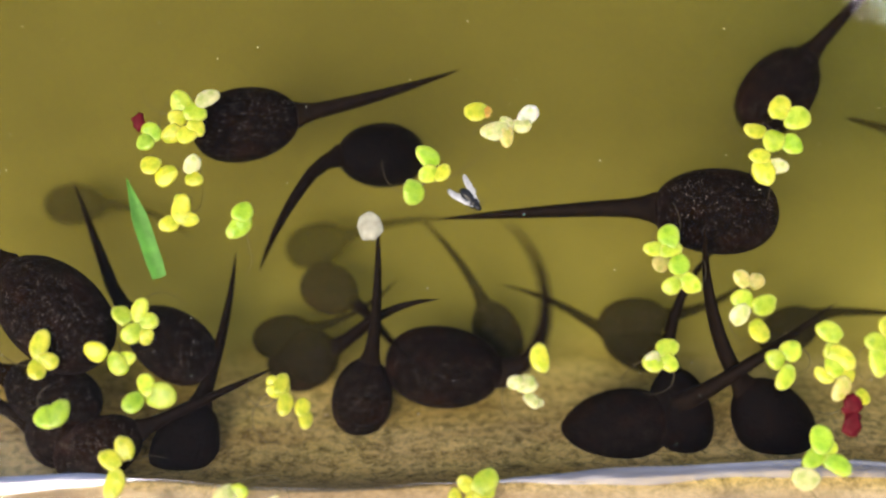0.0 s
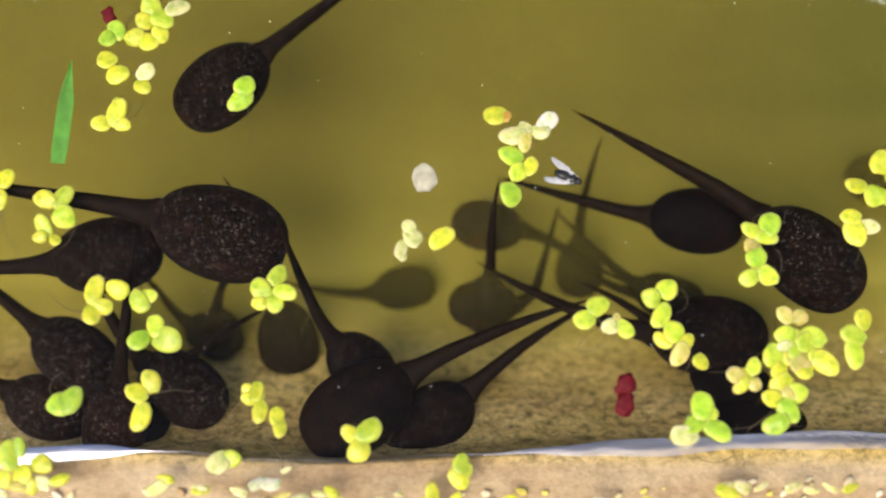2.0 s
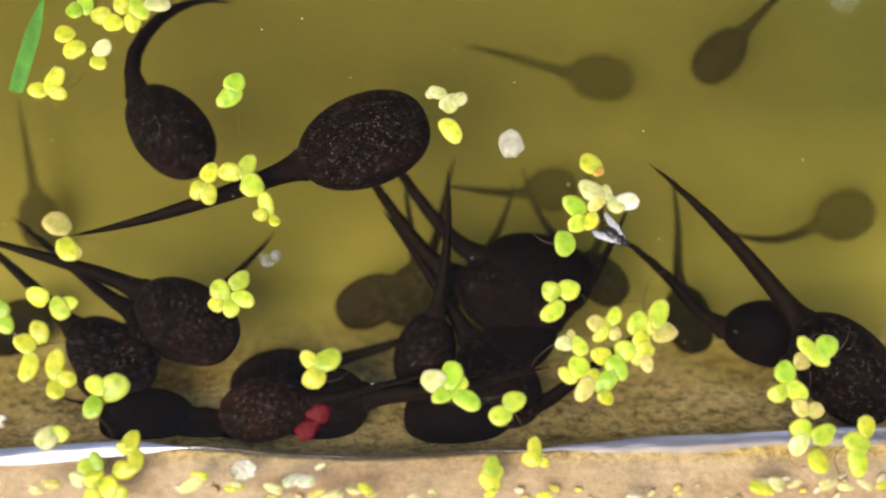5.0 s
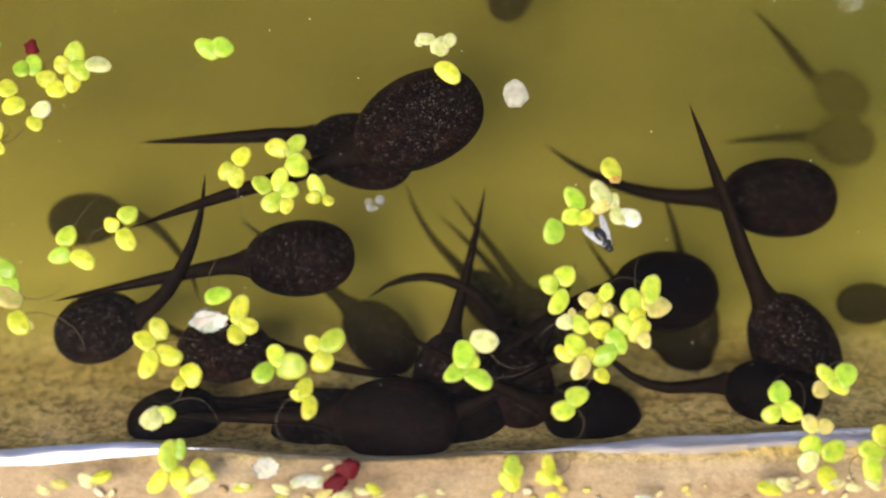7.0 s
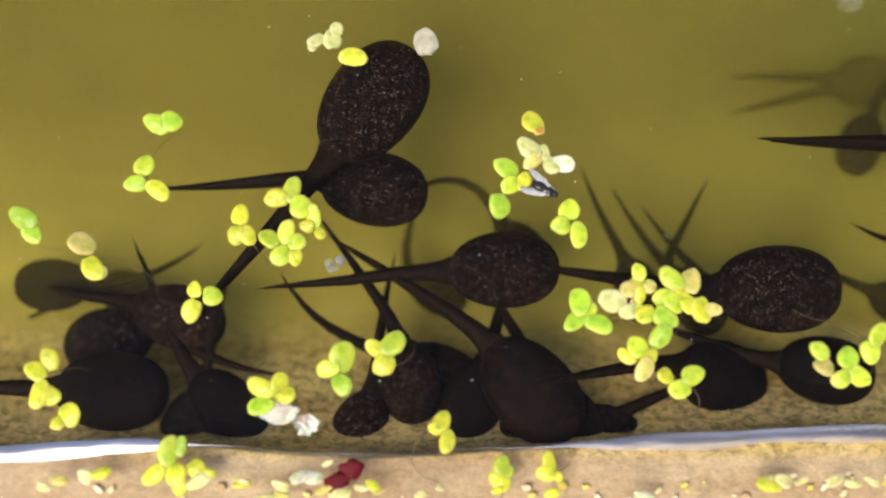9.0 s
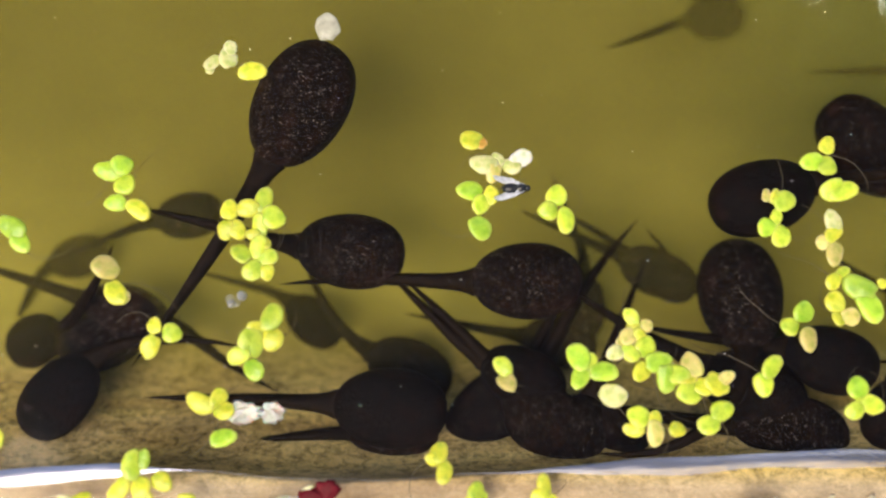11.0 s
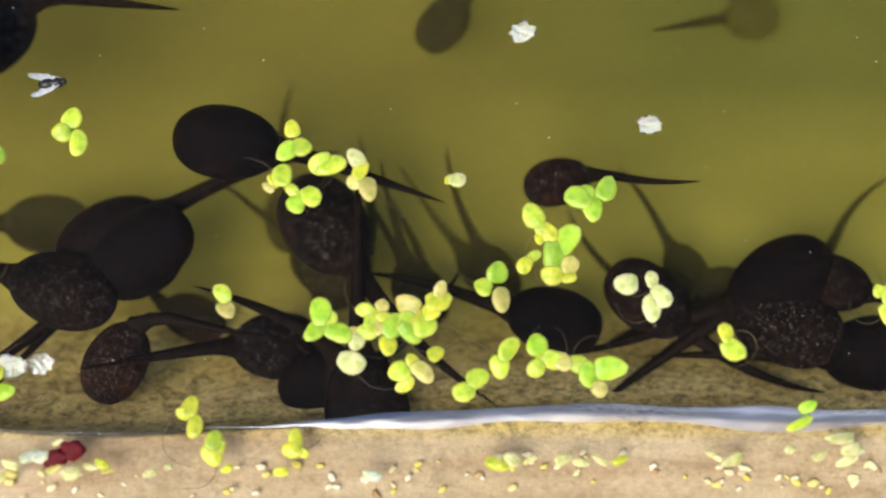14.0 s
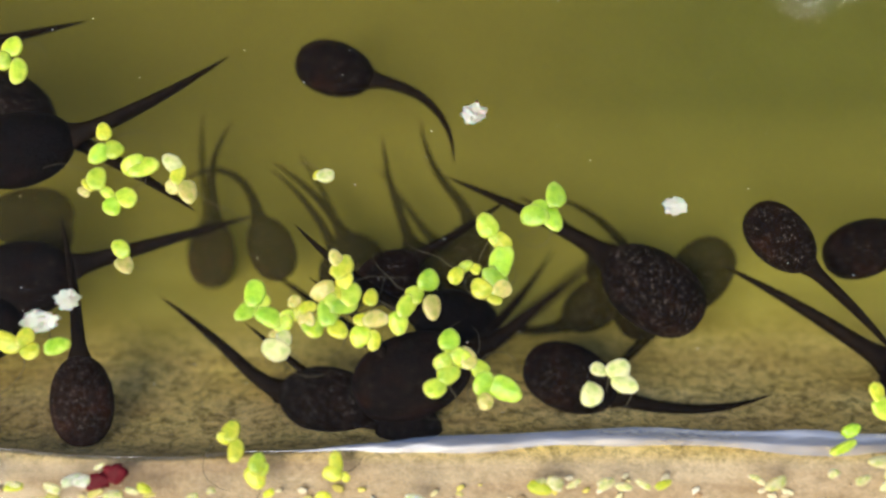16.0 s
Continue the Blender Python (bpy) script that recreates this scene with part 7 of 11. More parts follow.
    walk(WEEDS['CW'], [(0, pose(0.15066, -0.01577, SURF, rz=0)), (6.6, pose(0.14974, -0.01593, SURF, rz=0)), (7.8, pose(0.08001, -0.01621, SURF, rz=0)), (8.2, pose(0.07138, -0.01603, SURF, rz=0)), (10.5, pose(0.01396, -0.01537, SURF, rz=0)), (11, pose(0.01127, -0.01452, SURF, rz=0)), (11.5, pose(0.01043, -0.01458, SURF, rz=0)), (12, pose(0.01059, -0.01634, SURF, rz=0)), (12.5, pose(0.01136, -0.0175, SURF, rz=0)), (13, pose(0.01408, -0.01416, SURF, rz=0)), (13.5, pose(0.01149, -0.01205, SURF, rz=0)), (14, pose(0.00659, -0.01065, SURF, rz=0)), (14.5, pose(0.00143, -0.00908, SURF, rz=0)), (15, pose(-0.00352, -0.0073, SURF, rz=0)), (15.5, pose(-0.00846, -0.00383, SURF, rz=0)), (16, pose(-0.01351, -0.00123, SURF, rz=0))])
    walk(WEEDS['CZ'], [(0, pose(0.14983, -0.0126, SURF, rz=0)), (6.6, pose(0.14887, -0.0128, SURF, rz=0)), (7.8, pose(0.07157, -0.01241, SURF, rz=0)), (8.2, pose(0.06766, -0.01291, SURF, rz=0)), (10.3, pose(0.0451, -0.01531, SURF, rz=0)), (10.5, pose(0.04514, -0.01571, SURF, rz=0)), (11, pose(0.0473, -0.01473, SURF, rz=0)), (11.5, pose(0.04954, -0.01254, SURF, rz=0)), (12, pose(0.04815, -0.01241, SURF, rz=0)), (12.5, pose(0.04892, -0.01486, SURF, rz=0)), (13, pose(0.05118, -0.0188, SURF, rz=0)), (13.5, pose(0.04806, -0.01967, SURF, rz=0)), (14, pose(0.04524, -0.01844, SURF, rz=0)), (14.5, pose(0.04106, -0.01711, SURF, rz=0)), (15, pose(0.03572, -0.01513, SURF, rz=0)), (15.5, pose(0.03085, -0.01132, SURF, rz=0)), (16, pose(0.02545, -0.00924, SURF, rz=0))])
    walk(WEEDS['DC'], [(0, pose(0.14998, -0.01317, SURF, rz=0)), (10.9, pose(0.1494, -0.01328, SURF, rz=0)), (12.1, pose(0.07655, -0.01417, SURF, rz=0)), (12.5, pose(0.08123, -0.01344, SURF, rz=0)), (13, pose(0.09204, -0.01404, SURF, rz=0)), (14, pose(0.09861, -0.01053, SURF, rz=0)), (14.4, pose(0.10327, -0.00959, SURF, rz=0)), (15.6, pose(0.14901, -0.01028, SURF, rz=0)), (16, pose(0.14898, -0.01028, SURF, rz=0))])
    walk(WEEDS['NA'], [(0, pose(-0.06811, -0.02752, SURF, rz=0)), (1.2, pose(-0.06339, -0.02753, SURF, rz=0)), (2, pose(-0.05142, -0.02968, SURF, rz=0)), (2.5, pose(-0.05081, -0.02922, SURF, rz=5)), (3, pose(-0.05151, -0.03126, SURF, rz=10)), (3.2, pose(-0.05146, -0.0313, SURF, rz=10)), (5.3, pose(-0.0438, -0.03179, SURF, rz=20)), (5.5, pose(-0.04356, -0.03103, SURF, rz=20)), (6, pose(-0.04299, -0.03073, SURF, rz=18)), (6.5, pose(-0.03845, -0.03057, SURF, rz=5)), (7, pose(-0.03563, -0.03036, SURF, rz=-8)), (7.5, pose(-0.0361, -0.03044, SURF, rz=-12)), (8, pose(-0.03624, -0.03134, SURF, rz=-18)), (8.2, pose(-0.03618, -0.03112, SURF, rz=-18)), (10.3, pose(-0.03583, -0.03005, SURF, rz=-18)), (10.5, pose(-0.03616, -0.02983, SURF, rz=-18)), (11, pose(-0.03805, -0.02882, SURF, rz=-14)), (11.5, pose(-0.03852, -0.02912, SURF, rz=-14)), (12, pose(-0.0382, -0.02958, SURF, rz=-12)), (12.5, pose(-0.04186, -0.03028, SURF, rz=-12)), (13, pose(-0.04396, -0.03188, SURF, rz=-12)), (16, pose(-0.04369, -0.03103, SURF, rz=-12))])
    walk(TADS['a1'], [(0, pose(-0.02231, 0.02461, -0.0105, rz=-169)), (0.5, pose(-0.02316, 0.02587, -0.0105, rz=-170)), (1, pose(-0.02472, 0.02677, -0.0105, rz=-170)), (1.5, pose(-0.02585, 0.02666, -0.0105, rz=-147)), (2, pose(-0.0276, 0.02668, -0.0105, rz=-139)), (2.5, pose(-0.03033, 0.02651, -0.0105, rz=-135)), (3, pose(-0.0338, 0.02706, -0.0105, rz=-139)), (4.25, pose(-0.03769, 0.02205, -0.0105, rz=-87)), (4.88, pose(-0.03943, 0.0199, -0.0105, rz=-56)), (5.5, pose(-0.04118, 0.01774, -0.0105, rz=-25)), (6, pose(-0.02375, 0.01898, -0.0105, rz=0)), (6.5, pose(-0.01537, 0.01743, -0.0105, ry=17, rz=-12)), (7, pose(-0.01222, 0.01633, -0.0105, rz=-15)), (7.5, pose(-0.0103, 0.01537, -0.0105, rz=-13)), (8, pose(-0.01043, 0.01385, -0.0105, rz=-13)), (10.5, pose(-0.00977, 0.00512, -0.0105, rz=-4)), (11, pose(-0.01091, 0.00404, -0.0105, rz=-6)), (11.5, pose(-0.01361, 0.00289, -0.0105, rz=-13)), (12, pose(-0.01499, 0.00117, -0.0105, rz=-16)), (12.5, pose(-0.01735, -0.0002, -0.0105, rz=-19)), (13, pose(-0.01865, -0.00315, -0.0105, rz=-19)), (13.5, pose(-0.02002, -0.00517, -0.0105, ry=17, rz=-20)), (14, pose(-0.01916, -0.00805, -0.0105, rz=-16)), (14.5, pose(-0.0196, -0.00929, -0.0105, rz=-20)), (16, pose(-0.05421, -0.00062, -0.0105, rz=-10))])
    wag(TADS['a1'], [(0, 3, 4), (0.5, 2, 6), (1, 4, 4), (1.5, -8, -1), (2, -3, -1), (2.5, 4, -1), (3, 6, -3), (4.25, -31, -29), (5.5, -69, -64), (6, 10, -38), (6.5, 10, 4), (7, 19, -1), (7.5, 20, -3), (8, 21, -3), (10.5, -4, 1), (11, -10, 3), (11.5, -1, -2), (12, -5, -1), (12.5, -5, 1), (13, -3, 4), (13.5, 0, 1), (14, -5, 2), (14.5, -3, 7), (16, 0, -0)])
    walk(TADS['a2'], [(0, pose(-0.04839, -0.0043, -0.0055, rz=-42)), (0.5, pose(-0.04965, -0.0015, -0.0055, rz=-24)), (1, pose(-0.04519, 0.00002, -0.0055, rz=-27)), (1.5, pose(-0.03336, 0.00124, -0.0055, rz=-25)), (2, pose(-0.02645, 0.00351, -0.0055, ry=6, rz=-15)), (2.5, pose(-0.02371, 0.00534, -0.0055, rz=-8)), (3, pose(-0.02265, 0.00723, -0.0055, rz=-2)), (5.5, pose(-0.0079, 0.01787, -0.0055, rz=23)), (6, pose(-0.00636, 0.01847, -0.0055, rz=22)), (6.5, pose(-0.00462, 0.01928, -0.0055, rz=18)), (7, pose(-0.0036, 0.01966, -0.0055, rz=27)), (7.5, pose(-0.00439, 0.02106, -0.0055, rz=34)), (8, pose(-0.00651, 0.0217, -0.0055, rz=41)), (10.5, pose(-0.01567, 0.02272, -0.0055, rz=62)), (11, pose(-0.01805, 0.02516, -0.0055, rz=62)), (11.5, pose(-0.02001, 0.02687, -0.0055, rz=63)), (12, pose(-0.02189, 0.02641, -0.0055, rz=63)), (12.5, pose(-0.02587, 0.02754, -0.0055, rz=71)), (13, pose(-0.02969, 0.02798, -0.0055, rz=75)), (13.5, pose(-0.03304, 0.02868, -0.0055, ry=6, rz=74)), (14, pose(-0.03677, 0.02622, -0.0055, rz=72)), (16, pose(-0.0509, 0.02944, -0.0055, rz=72))])
    wag(TADS['a2'], [(0, 18, 8), (0.5, 8, 1), (1, 13, -2), (1.5, 17, -2), (2, 7, -0), (2.5, 1, 2), (3, -2, -1), (5.5, 0, -7), (6, 0, -4), (6.5, 2, -1), (7, -10, 2), (7.5, -3, -4), (8, -1, -1), (10.5, -6, -3), (11, -3, -3), (11.5, -5, -1), (12, -6, 2), (12.5, -6, -2), (13, -7, -13), (13.5, 0, -0), (14, -0, 0), (16, -0, 0)])
    walk(TADS['a3'], [(0, pose(-0.00221, 0.02131, -0.017, ry=31, rz=9)), (0.5, pose(0.00461, 0.01876, -0.017, ry=31, rz=-35)), (1, pose(0.02487, 0.01154, -0.017, ry=31, rz=20)), (1.5, pose(0.04182, 0.00807, -0.015, rz=0)), (2, pose(0.04437, 0.00684, -0.015, rz=-6)), (2.5, pose(0.04685, 0.00593, -0.015, rz=-3)), (3, pose(0.05048, 0.00352, -0.015, rz=-7)), (5.5, pose(0.05042, -0.01524, -0.015, rz=-8)), (6, pose(0.04653, -0.01947, -0.015, rz=-20)), (6.5, pose(0.04681, -0.02118, -0.015, rz=-5)), (7, pose(0.0493, -0.01978, -0.015, rz=-12)), (7.5, pose(0.05113, -0.01967, -0.015, rz=-16)), (8, pose(0.05422, -0.01843, -0.015, rz=-11)), (10.5, pose(0.05961, -0.01413, -0.015, rz=-9)), (11, pose(0.06093, -0.01182, -0.015, rz=-14)), (11.5, pose(0.05985, -0.00873, -0.015, rz=-2)), (12, pose(0.05719, -0.00749, -0.015, rz=5)), (12.5, pose(0.05533, -0.00893, -0.015, rz=2)), (13, pose(0.05494, -0.01, -0.015, rz=1)), (13.5, pose(0.05626, -0.01153, -0.015, rz=-7)), (14, pose(0.05364, -0.01207, -0.015, rz=-14)), (14.5, pose(0.04858, -0.01124, -0.015, ry=27, rz=-13)), (15, pose(0.04323, -0.00967, -0.015, ry=25, rz=-15)), (15.5, pose(0.03859, -0.00942, -0.015, ry=27, rz=-12)), (16, pose(0.03308, -0.00912, -0.017, ry=31, rz=-11))])
    wag(TADS['a3'], [(0, 44, 12), (0.5, 51, -19), (1, -48, 13), (1.5, -4, -21), (2, -9, -1), (2.5, -0, -19), (3, -5, -4), (5.5, -49, 12), (6, -44, -0), (6.5, -26, 0), (7, 22, -56), (7.5, -8, 0), (8, -7, -4), (10.5, -7, -6), (11, 8, -4), (11.5, 2, 0), (12, 3, -5), (12.5, -1, -18), (13, -2, 1), (13.5, -13, 5), (14, -6, 10), (14.5, -6, 2), (15, -7, 6), (15.5, -19, 4), (16, -17, -9)])
    walk(TADS['a4'], [(0, pose(0.04793, 0.01137, -0.0105, rz=-3)), (0.5, pose(0.04804, 0.01193, -0.0105, rz=1)), (1, pose(0.05546, 0.005, -0.0105, rz=-39)), (1.5, pose(0.05687, 0.00168, -0.0105, rz=-41)), (2, pose(0.05977, 0.00049, -0.0105, rz=-42)), (2.5, pose(0.06032, -0.00047, -0.0105, rz=-42)), (3, pose(0.06243, -0.00406, -0.0105, rz=-44)), (5.5, pose(0.05736, -0.01683, -0.0105, rz=-53)), (6, pose(0.05437, -0.01603, -0.0105, ry=13, rz=-60)), (6.5, pose(0.05316, -0.01523, -0.0105, ry=13, rz=-56)), (7, pose(0.05331, -0.01267, -0.017, ry=23, rz=-53)), (7.5, pose(0.05123, -0.01129, -0.0105, ry=13, rz=-53)), (8, pose(0.05116, -0.00964, -0.0105, rz=-47)), (8.2, pose(0.04991, -0.00603, -0.0105, rz=-47)), (8.77, pose(0.04961, -0.0052, -0.0105, rz=-15)), (9.35, pose(0.04931, -0.00437, -0.0105, rz=17)), (9.93, pose(0.04997, -0.0032, -0.01375, ry=11, rz=49)), (10.5, pose(0.05063, -0.00204, -0.017, ry=23, rz=81)), (11, pose(0.04819, -0.00178, -0.017, ry=23, rz=88)), (11.5, pose(0.04255, 0.00452, -0.0105, rz=85)), (12, pose(0.03639, 0.00461, -0.0105, rz=93)), (12.5, pose(0.03198, 0.00346, -0.0105, rz=102)), (13, pose(0.02876, 0.00154, -0.0105, ry=13, rz=110)), (13.5, pose(0.02312, 0.00255, -0.017, ry=23, rz=119)), (14, pose(0.01864, 0.00295, -0.017, ry=23, rz=125)), (14.5, pose(0.00567, 0.00102, -0.0105, ry=13, rz=157)), (15, pose(-0.01081, 0.00684, -0.0105, rz=157)), (15.5, pose(-0.02354, 0.01527, -0.0105, rz=156)), (16, pose(-0.03724, 0.02357, -0.017, ry=23, rz=158))])
    wag(TADS['a4'], [(0, 6, 1), (0.5, 2, 5), (1, 12, -5), (1.5, 8, 3), (2, 12, 1), (2.5, 14, -1), (3, 13, 12), (5.5, -5, 7), (6, -3, 3), (6.5, -5, 1), (7, -12, 1), (7.5, -5, 10), (8, 2, 4), (8.2, 10, 8), (9.35, -20, -6), (10.5, -58, -22), (11, -31, -44), (11.5, 3, -49), (12, 2, -69), (12.5, -2, 50), (13, 13, 35), (13.5, 4, 35), (14, 3, 11), (14.5, 6, 1), (15, -7, -16), (15.5, -20, -14), (16, -6, -4)])
    walk(TADS['a5'], [(0, pose(0.05929, 0.03096, -0.015, rz=-130)), (0.5, pose(0.03631, 0.00406, -0.015, rz=-105)), (1, pose(0.0218, -0.01233, -0.015, rz=-129)), (1.5, pose(0.01033, -0.02488, -0.01609, ry=29, rz=-118)), (2, pose(0.00351, -0.02398, -0.015, rz=-140)), (2.5, pose(-0.00169, -0.02368, -0.015, rz=-148)), (3, pose(-0.0033, -0.02287, -0.015, ry=27, rz=-151)), (4.25, pose(0.00389, -0.02023, -0.015, rz=-96)), (5.5, pose(0.01096, -0.01669, -0.015, rz=-44)), (6, pose(0.01099, -0.01651, -0.015, rz=-48)), (6.5, pose(0.01045, -0.01634, -0.015, rz=-45)), (7, pose(0.01085, -0.01739, -0.015, rz=-72)), (7.5, pose(0.01729, -0.02025, -0.015, rz=-59)), (8, pose(0.01942, -0.02638, -0.015, rz=-71)), (10.5, pose(0.01771, -0.0221, -0.015, rz=-47)), (11, pose(0.01797, -0.02104, -0.015, rz=-48)), (11.5, pose(0.01805, -0.02113, -0.015, rz=-45)), (12, pose(0.01689, -0.02076, -0.015, rz=-47)), (12.5, pose(0.01576, -0.01834, -0.015, rz=-83)), (13, pose(0.01437, -0.02067, -0.015, rz=-48)), (13.5, pose(0.01692, -0.02056, -0.017, ry=31, rz=-70)), (14, pose(0.02468, -0.02368, -0.015, ry=27, rz=-60)), (14.5, pose(0.02608, -0.02103, -0.017, ry=31, rz=-100)), (15, pose(0.02617, -0.01955, -0.017, ry=31, rz=-94)), (15.5, pose(0.02548, -0.02738, -0.015, ry=27, rz=-81)), (16, pose(0.02631, -0.02754, -0.015, ry=27, rz=-77))])
    wag(TADS['a5'], [(0, -4, 2), (0.5, -18, -13), (1, -11, -4), (1.5, -38, 24), (2, 0, -10), (2.5, 4, 3), (3, 11, 2), (4.25, 2, 3), (5.5, -4, 5), (6, 3, 3), (6.5, 2, 4), (7, 30, 55), (7.5, 13, 22), (8, 7, 10), (10.5, -5, 3), (11, 2, 3), (11.5, -0, 9), (12, 6, 10), (12.5, 20, 18), (13, 32, -22), (13.5, 72, -37), (14, 28, 10), (14.5, 34, -8), (15, -0, 0), (15.5, -5, 16), (16, 9, 23)])
    walk(TADS['a6'], [(0, pose(-0.0681, -0.00681, -0.0105, rz=-6)), (0.5, pose(-0.06564, -0.00847, -0.0105, rz=-6)), (1, pose(-0.05944, -0.00631, -0.0105, rz=-3)), (1.5, pose(-0.05107, -0.00109, -0.0105, ry=15, rz=3)), (2, pose(-0.04402, 0.00088, -0.0105, rz=8)), (2.5, pose(-0.04051, 0.00183, -0.0105, ry=15, rz=3)), (3, pose(-0.03897, 0.00096, -0.0105, ry=15, rz=8)), (5.5, pose(-0.03449, -0.01004, -0.0105, rz=-36)), (6, pose(-0.02643, -0.00194, -0.0105, rz=-3)), (6.5, pose(-0.02342, 0.00161, -0.0105, rz=5)), (7, pose(-0.02126, 0.00008, -0.0105, rz=5)), (7.5, pose(-0.02069, -0.00402, -0.0105, rz=8)), (8, pose(-0.01891, -0.00696, -0.0105, rz=9)), (8.2, pose(-0.01236, -0.00605, -0.0105, rz=3)), (10.5, pose(0.01735, 0.00017, -0.0105, rz=1)), (11, pose(0.01515, -0.00039, -0.0105, rz=1)), (11.5, pose(0.01271, -0.00186, -0.0105, rz=-2)), (12, pose(0.01075, -0.00408, -0.0105, rz=-4)), (12.25, pose(0.00607, 0.00039, -0.01375, ry=13, rz=48)), (12.5, pose(0.00139, 0.00486, -0.017, ry=26, rz=100)), (13, pose(-0.00877, 0.01825, -0.0105, ry=15, rz=134)), (13.5, pose(-0.01672, 0.03396, -0.0105, ry=15, rz=103)), (13.75, pose(-0.02528, 0.03366, -0.01375, ry=21, rz=155)), (14, pose(-0.03385, 0.03336, -0.017, ry=26, rz=208)), (14.5, pose(-0.039, 0.02762, -0.0105, rz=202)), (15, pose(-0.05337, 0.02681, -0.0105, rz=193)), (16, pose(-0.05867, 0.02827, -0.0105, rz=193))])
    wag(TADS['a6'], [(0, 1, 0), (0.5, -0, 0), (1, -9, 4), (1.5, -25, 14), (2, -5, -5), (2.5, 3, -8), (3, -1, -3), (5.5, 16, 2), (6, 3, 7), (6.5, 5, 3), (7, 7, 0), (7.5, 8, 4), (8, 6, -13), (8.2, 5, -2), (10.5, -1, 6), (11, -4, 6), (11.5, -1, 5), (12, -0, 3), (12.5, -13, -10), (13, -17, -55), (13.5, -3, 2), (14, -38, -0), (14.5, 7, 6), (15, 0, -0), (16, 0, -0)])
    walk(TADS['j1'], [(0, pose(-0.16, -0.02, -0.012, rz=0)), (8, pose(-0.08599, -0.01975, -0.012, rz=0)), (10.5, pose(-0.00558, -0.02016, -0.012, rz=-5)), (11, pose(-0.00497, -0.019, -0.012, rz=-4)), (11.5, pose(-0.00542, -0.01794, -0.012, rz=-2)), (12, pose(-0.00466, -0.0177, -0.012, rz=-1)), (12.5, pose(-0.00591, -0.01639, -0.012, rz=0)), (13, pose(-0.00272, -0.01224, -0.012, rz=3)), (13.5, pose(-0.00476, -0.00606, -0.012, rz=27)), (14, pose(-0.00823, -0.00193, -0.012, rz=38)), (14.5, pose(-0.01489, 0.00276, -0.012, rz=46)), (15, pose(-0.02604, 0.00767, -0.012, rz=75)), (15.5, pose(-0.03033, 0.00672, -0.012, rz=37)), (16, pose(-0.04, -0.01, -0.012, rz=0))])
    wag(TADS['j1'], [(0, 0, 0), (8, 0, 0), (10.5, -1, 5), (11, 1, 2), (11.5, -0, 6), (12, 1, 5), (12.5, 4, 2), (13, 7, 4), (13.5, -4, 0), (14, 2, -6), (14.5, 18, -4), (15, 0, 0), (15.5, 0, 0), (16, 0, 0)])
    walk(TADS['a7'], [(0, pose(-0.0048, -0.01603, -0.017, ry=33, rz=-104)), (0.5, pose(-0.00684, -0.01459, -0.015, rz=-63)), (1, pose(-0.00647, -0.01641, -0.017, ry=33, rz=-42)), (1.5, pose(-0.00653, -0.01613, -0.017, ry=33, rz=-53)), (2, pose(-0.00662, -0.01531, -0.017, ry=33, rz=-45)), (2.5, pose(-0.00857, -0.01286, -0.017, ry=33, rz=-49)), (3, pose(-0.00688, -0.01523, -0.017, ry=33, rz=-46)), (4.25, pose(-0.00289, -0.01416, -0.016, ry=29, rz=-80)), (5.5, pose(0.00109, -0.0131, -0.015, ry=25, rz=-113)), (6, pose(0.00431, -0.00944, -0.015, ry=26, rz=-97)), (6.5, pose(0.00194, -0.01211, -0.015, ry=29, rz=-106)), (7, pose(0.00009, -0.01702, -0.015, rz=-101)), (7.5, pose(0.00065, -0.01599, -0.017, ry=33, rz=-97)), (8, pose(-0.00505, -0.01664, -0.017, ry=33, rz=-135)), (8.62, pose(-0.00502, -0.01763, -0.016, ry=17, rz=-99)), (9.25, pose(-0.00499, -0.01861, -0.015, rz=-63)), (10.5, pose(0.00773, -0.01275, -0.017, ry=33, rz=-30)), (10.75, pose(0.00944, -0.01606, -0.017, ry=33, rz=-76)), (11, pose(0.01115, -0.01937, -0.0200, ry=4, rz=-121)), (11.25, pose(0.01425, -0.02005, -0.017, ry=33, rz=-90)), (11.5, pose(0.01734, -0.02072, -0.017, ry=33, rz=-58)), (12, pose(0.02779, -0.02203, -0.017, ry=33, rz=-47)), (12.5, pose(0.02593, -0.02255, -0.017, ry=33, rz=-31)), (13, pose(0.02959, -0.02404, -0.01658, ry=32, rz=-51)), (13.25, pose(0.01197, -0.01522, -0.01579, ry=16, rz=-15)), (13.5, pose(-0.00566, -0.0064, -0.015, rz=22)), (14, pose(-0.0093, -0.00411, -0.015, rz=26)), (14.25, pose(0.01159, -0.01156, -0.016, ry=17, rz=-7)), (14.5, pose(0.03247, -0.019, -0.017, ry=33, rz=-40)), (14.75, pose(0.00318, -0.00553, -0.016, ry=17, rz=8)), (15, pose(-0.02612, 0.00794, -0.015, rz=56)), (15.5, pose(-0.03605, 0.00615, -0.015, rz=52)), (15.75, pose(-0.00459, -0.00545, -0.016, ry=17, rz=8)), (16, pose(0.02686, -0.01704, -0.017, ry=33, rz=-35))])
    wag(TADS['a7'], [(0, 6, 4), (0.5, -12, 12), (1, -21, -5), (1.5, -10, 3), (2, -18, -3), (2.5, -14, -7), (3, -13, -12), (5.5, 8, 10), (6, -3, -2), (6.5, 4, -3), (7, -4, 3), (7.5, -1, -0), (8, 35, 6), (9.25, 15, 1), (10.5, 2, -1), (11, 2, 2), (11.5, 6, 2), (12, 8, 2), (12.5, 7, 3), (13, 2, 5), (13.5, 1, 4), (14, 21, 0), (14.5, 21, 2), (15, -4, 14), (15.5, 0, 0), (16, 0, -0)])
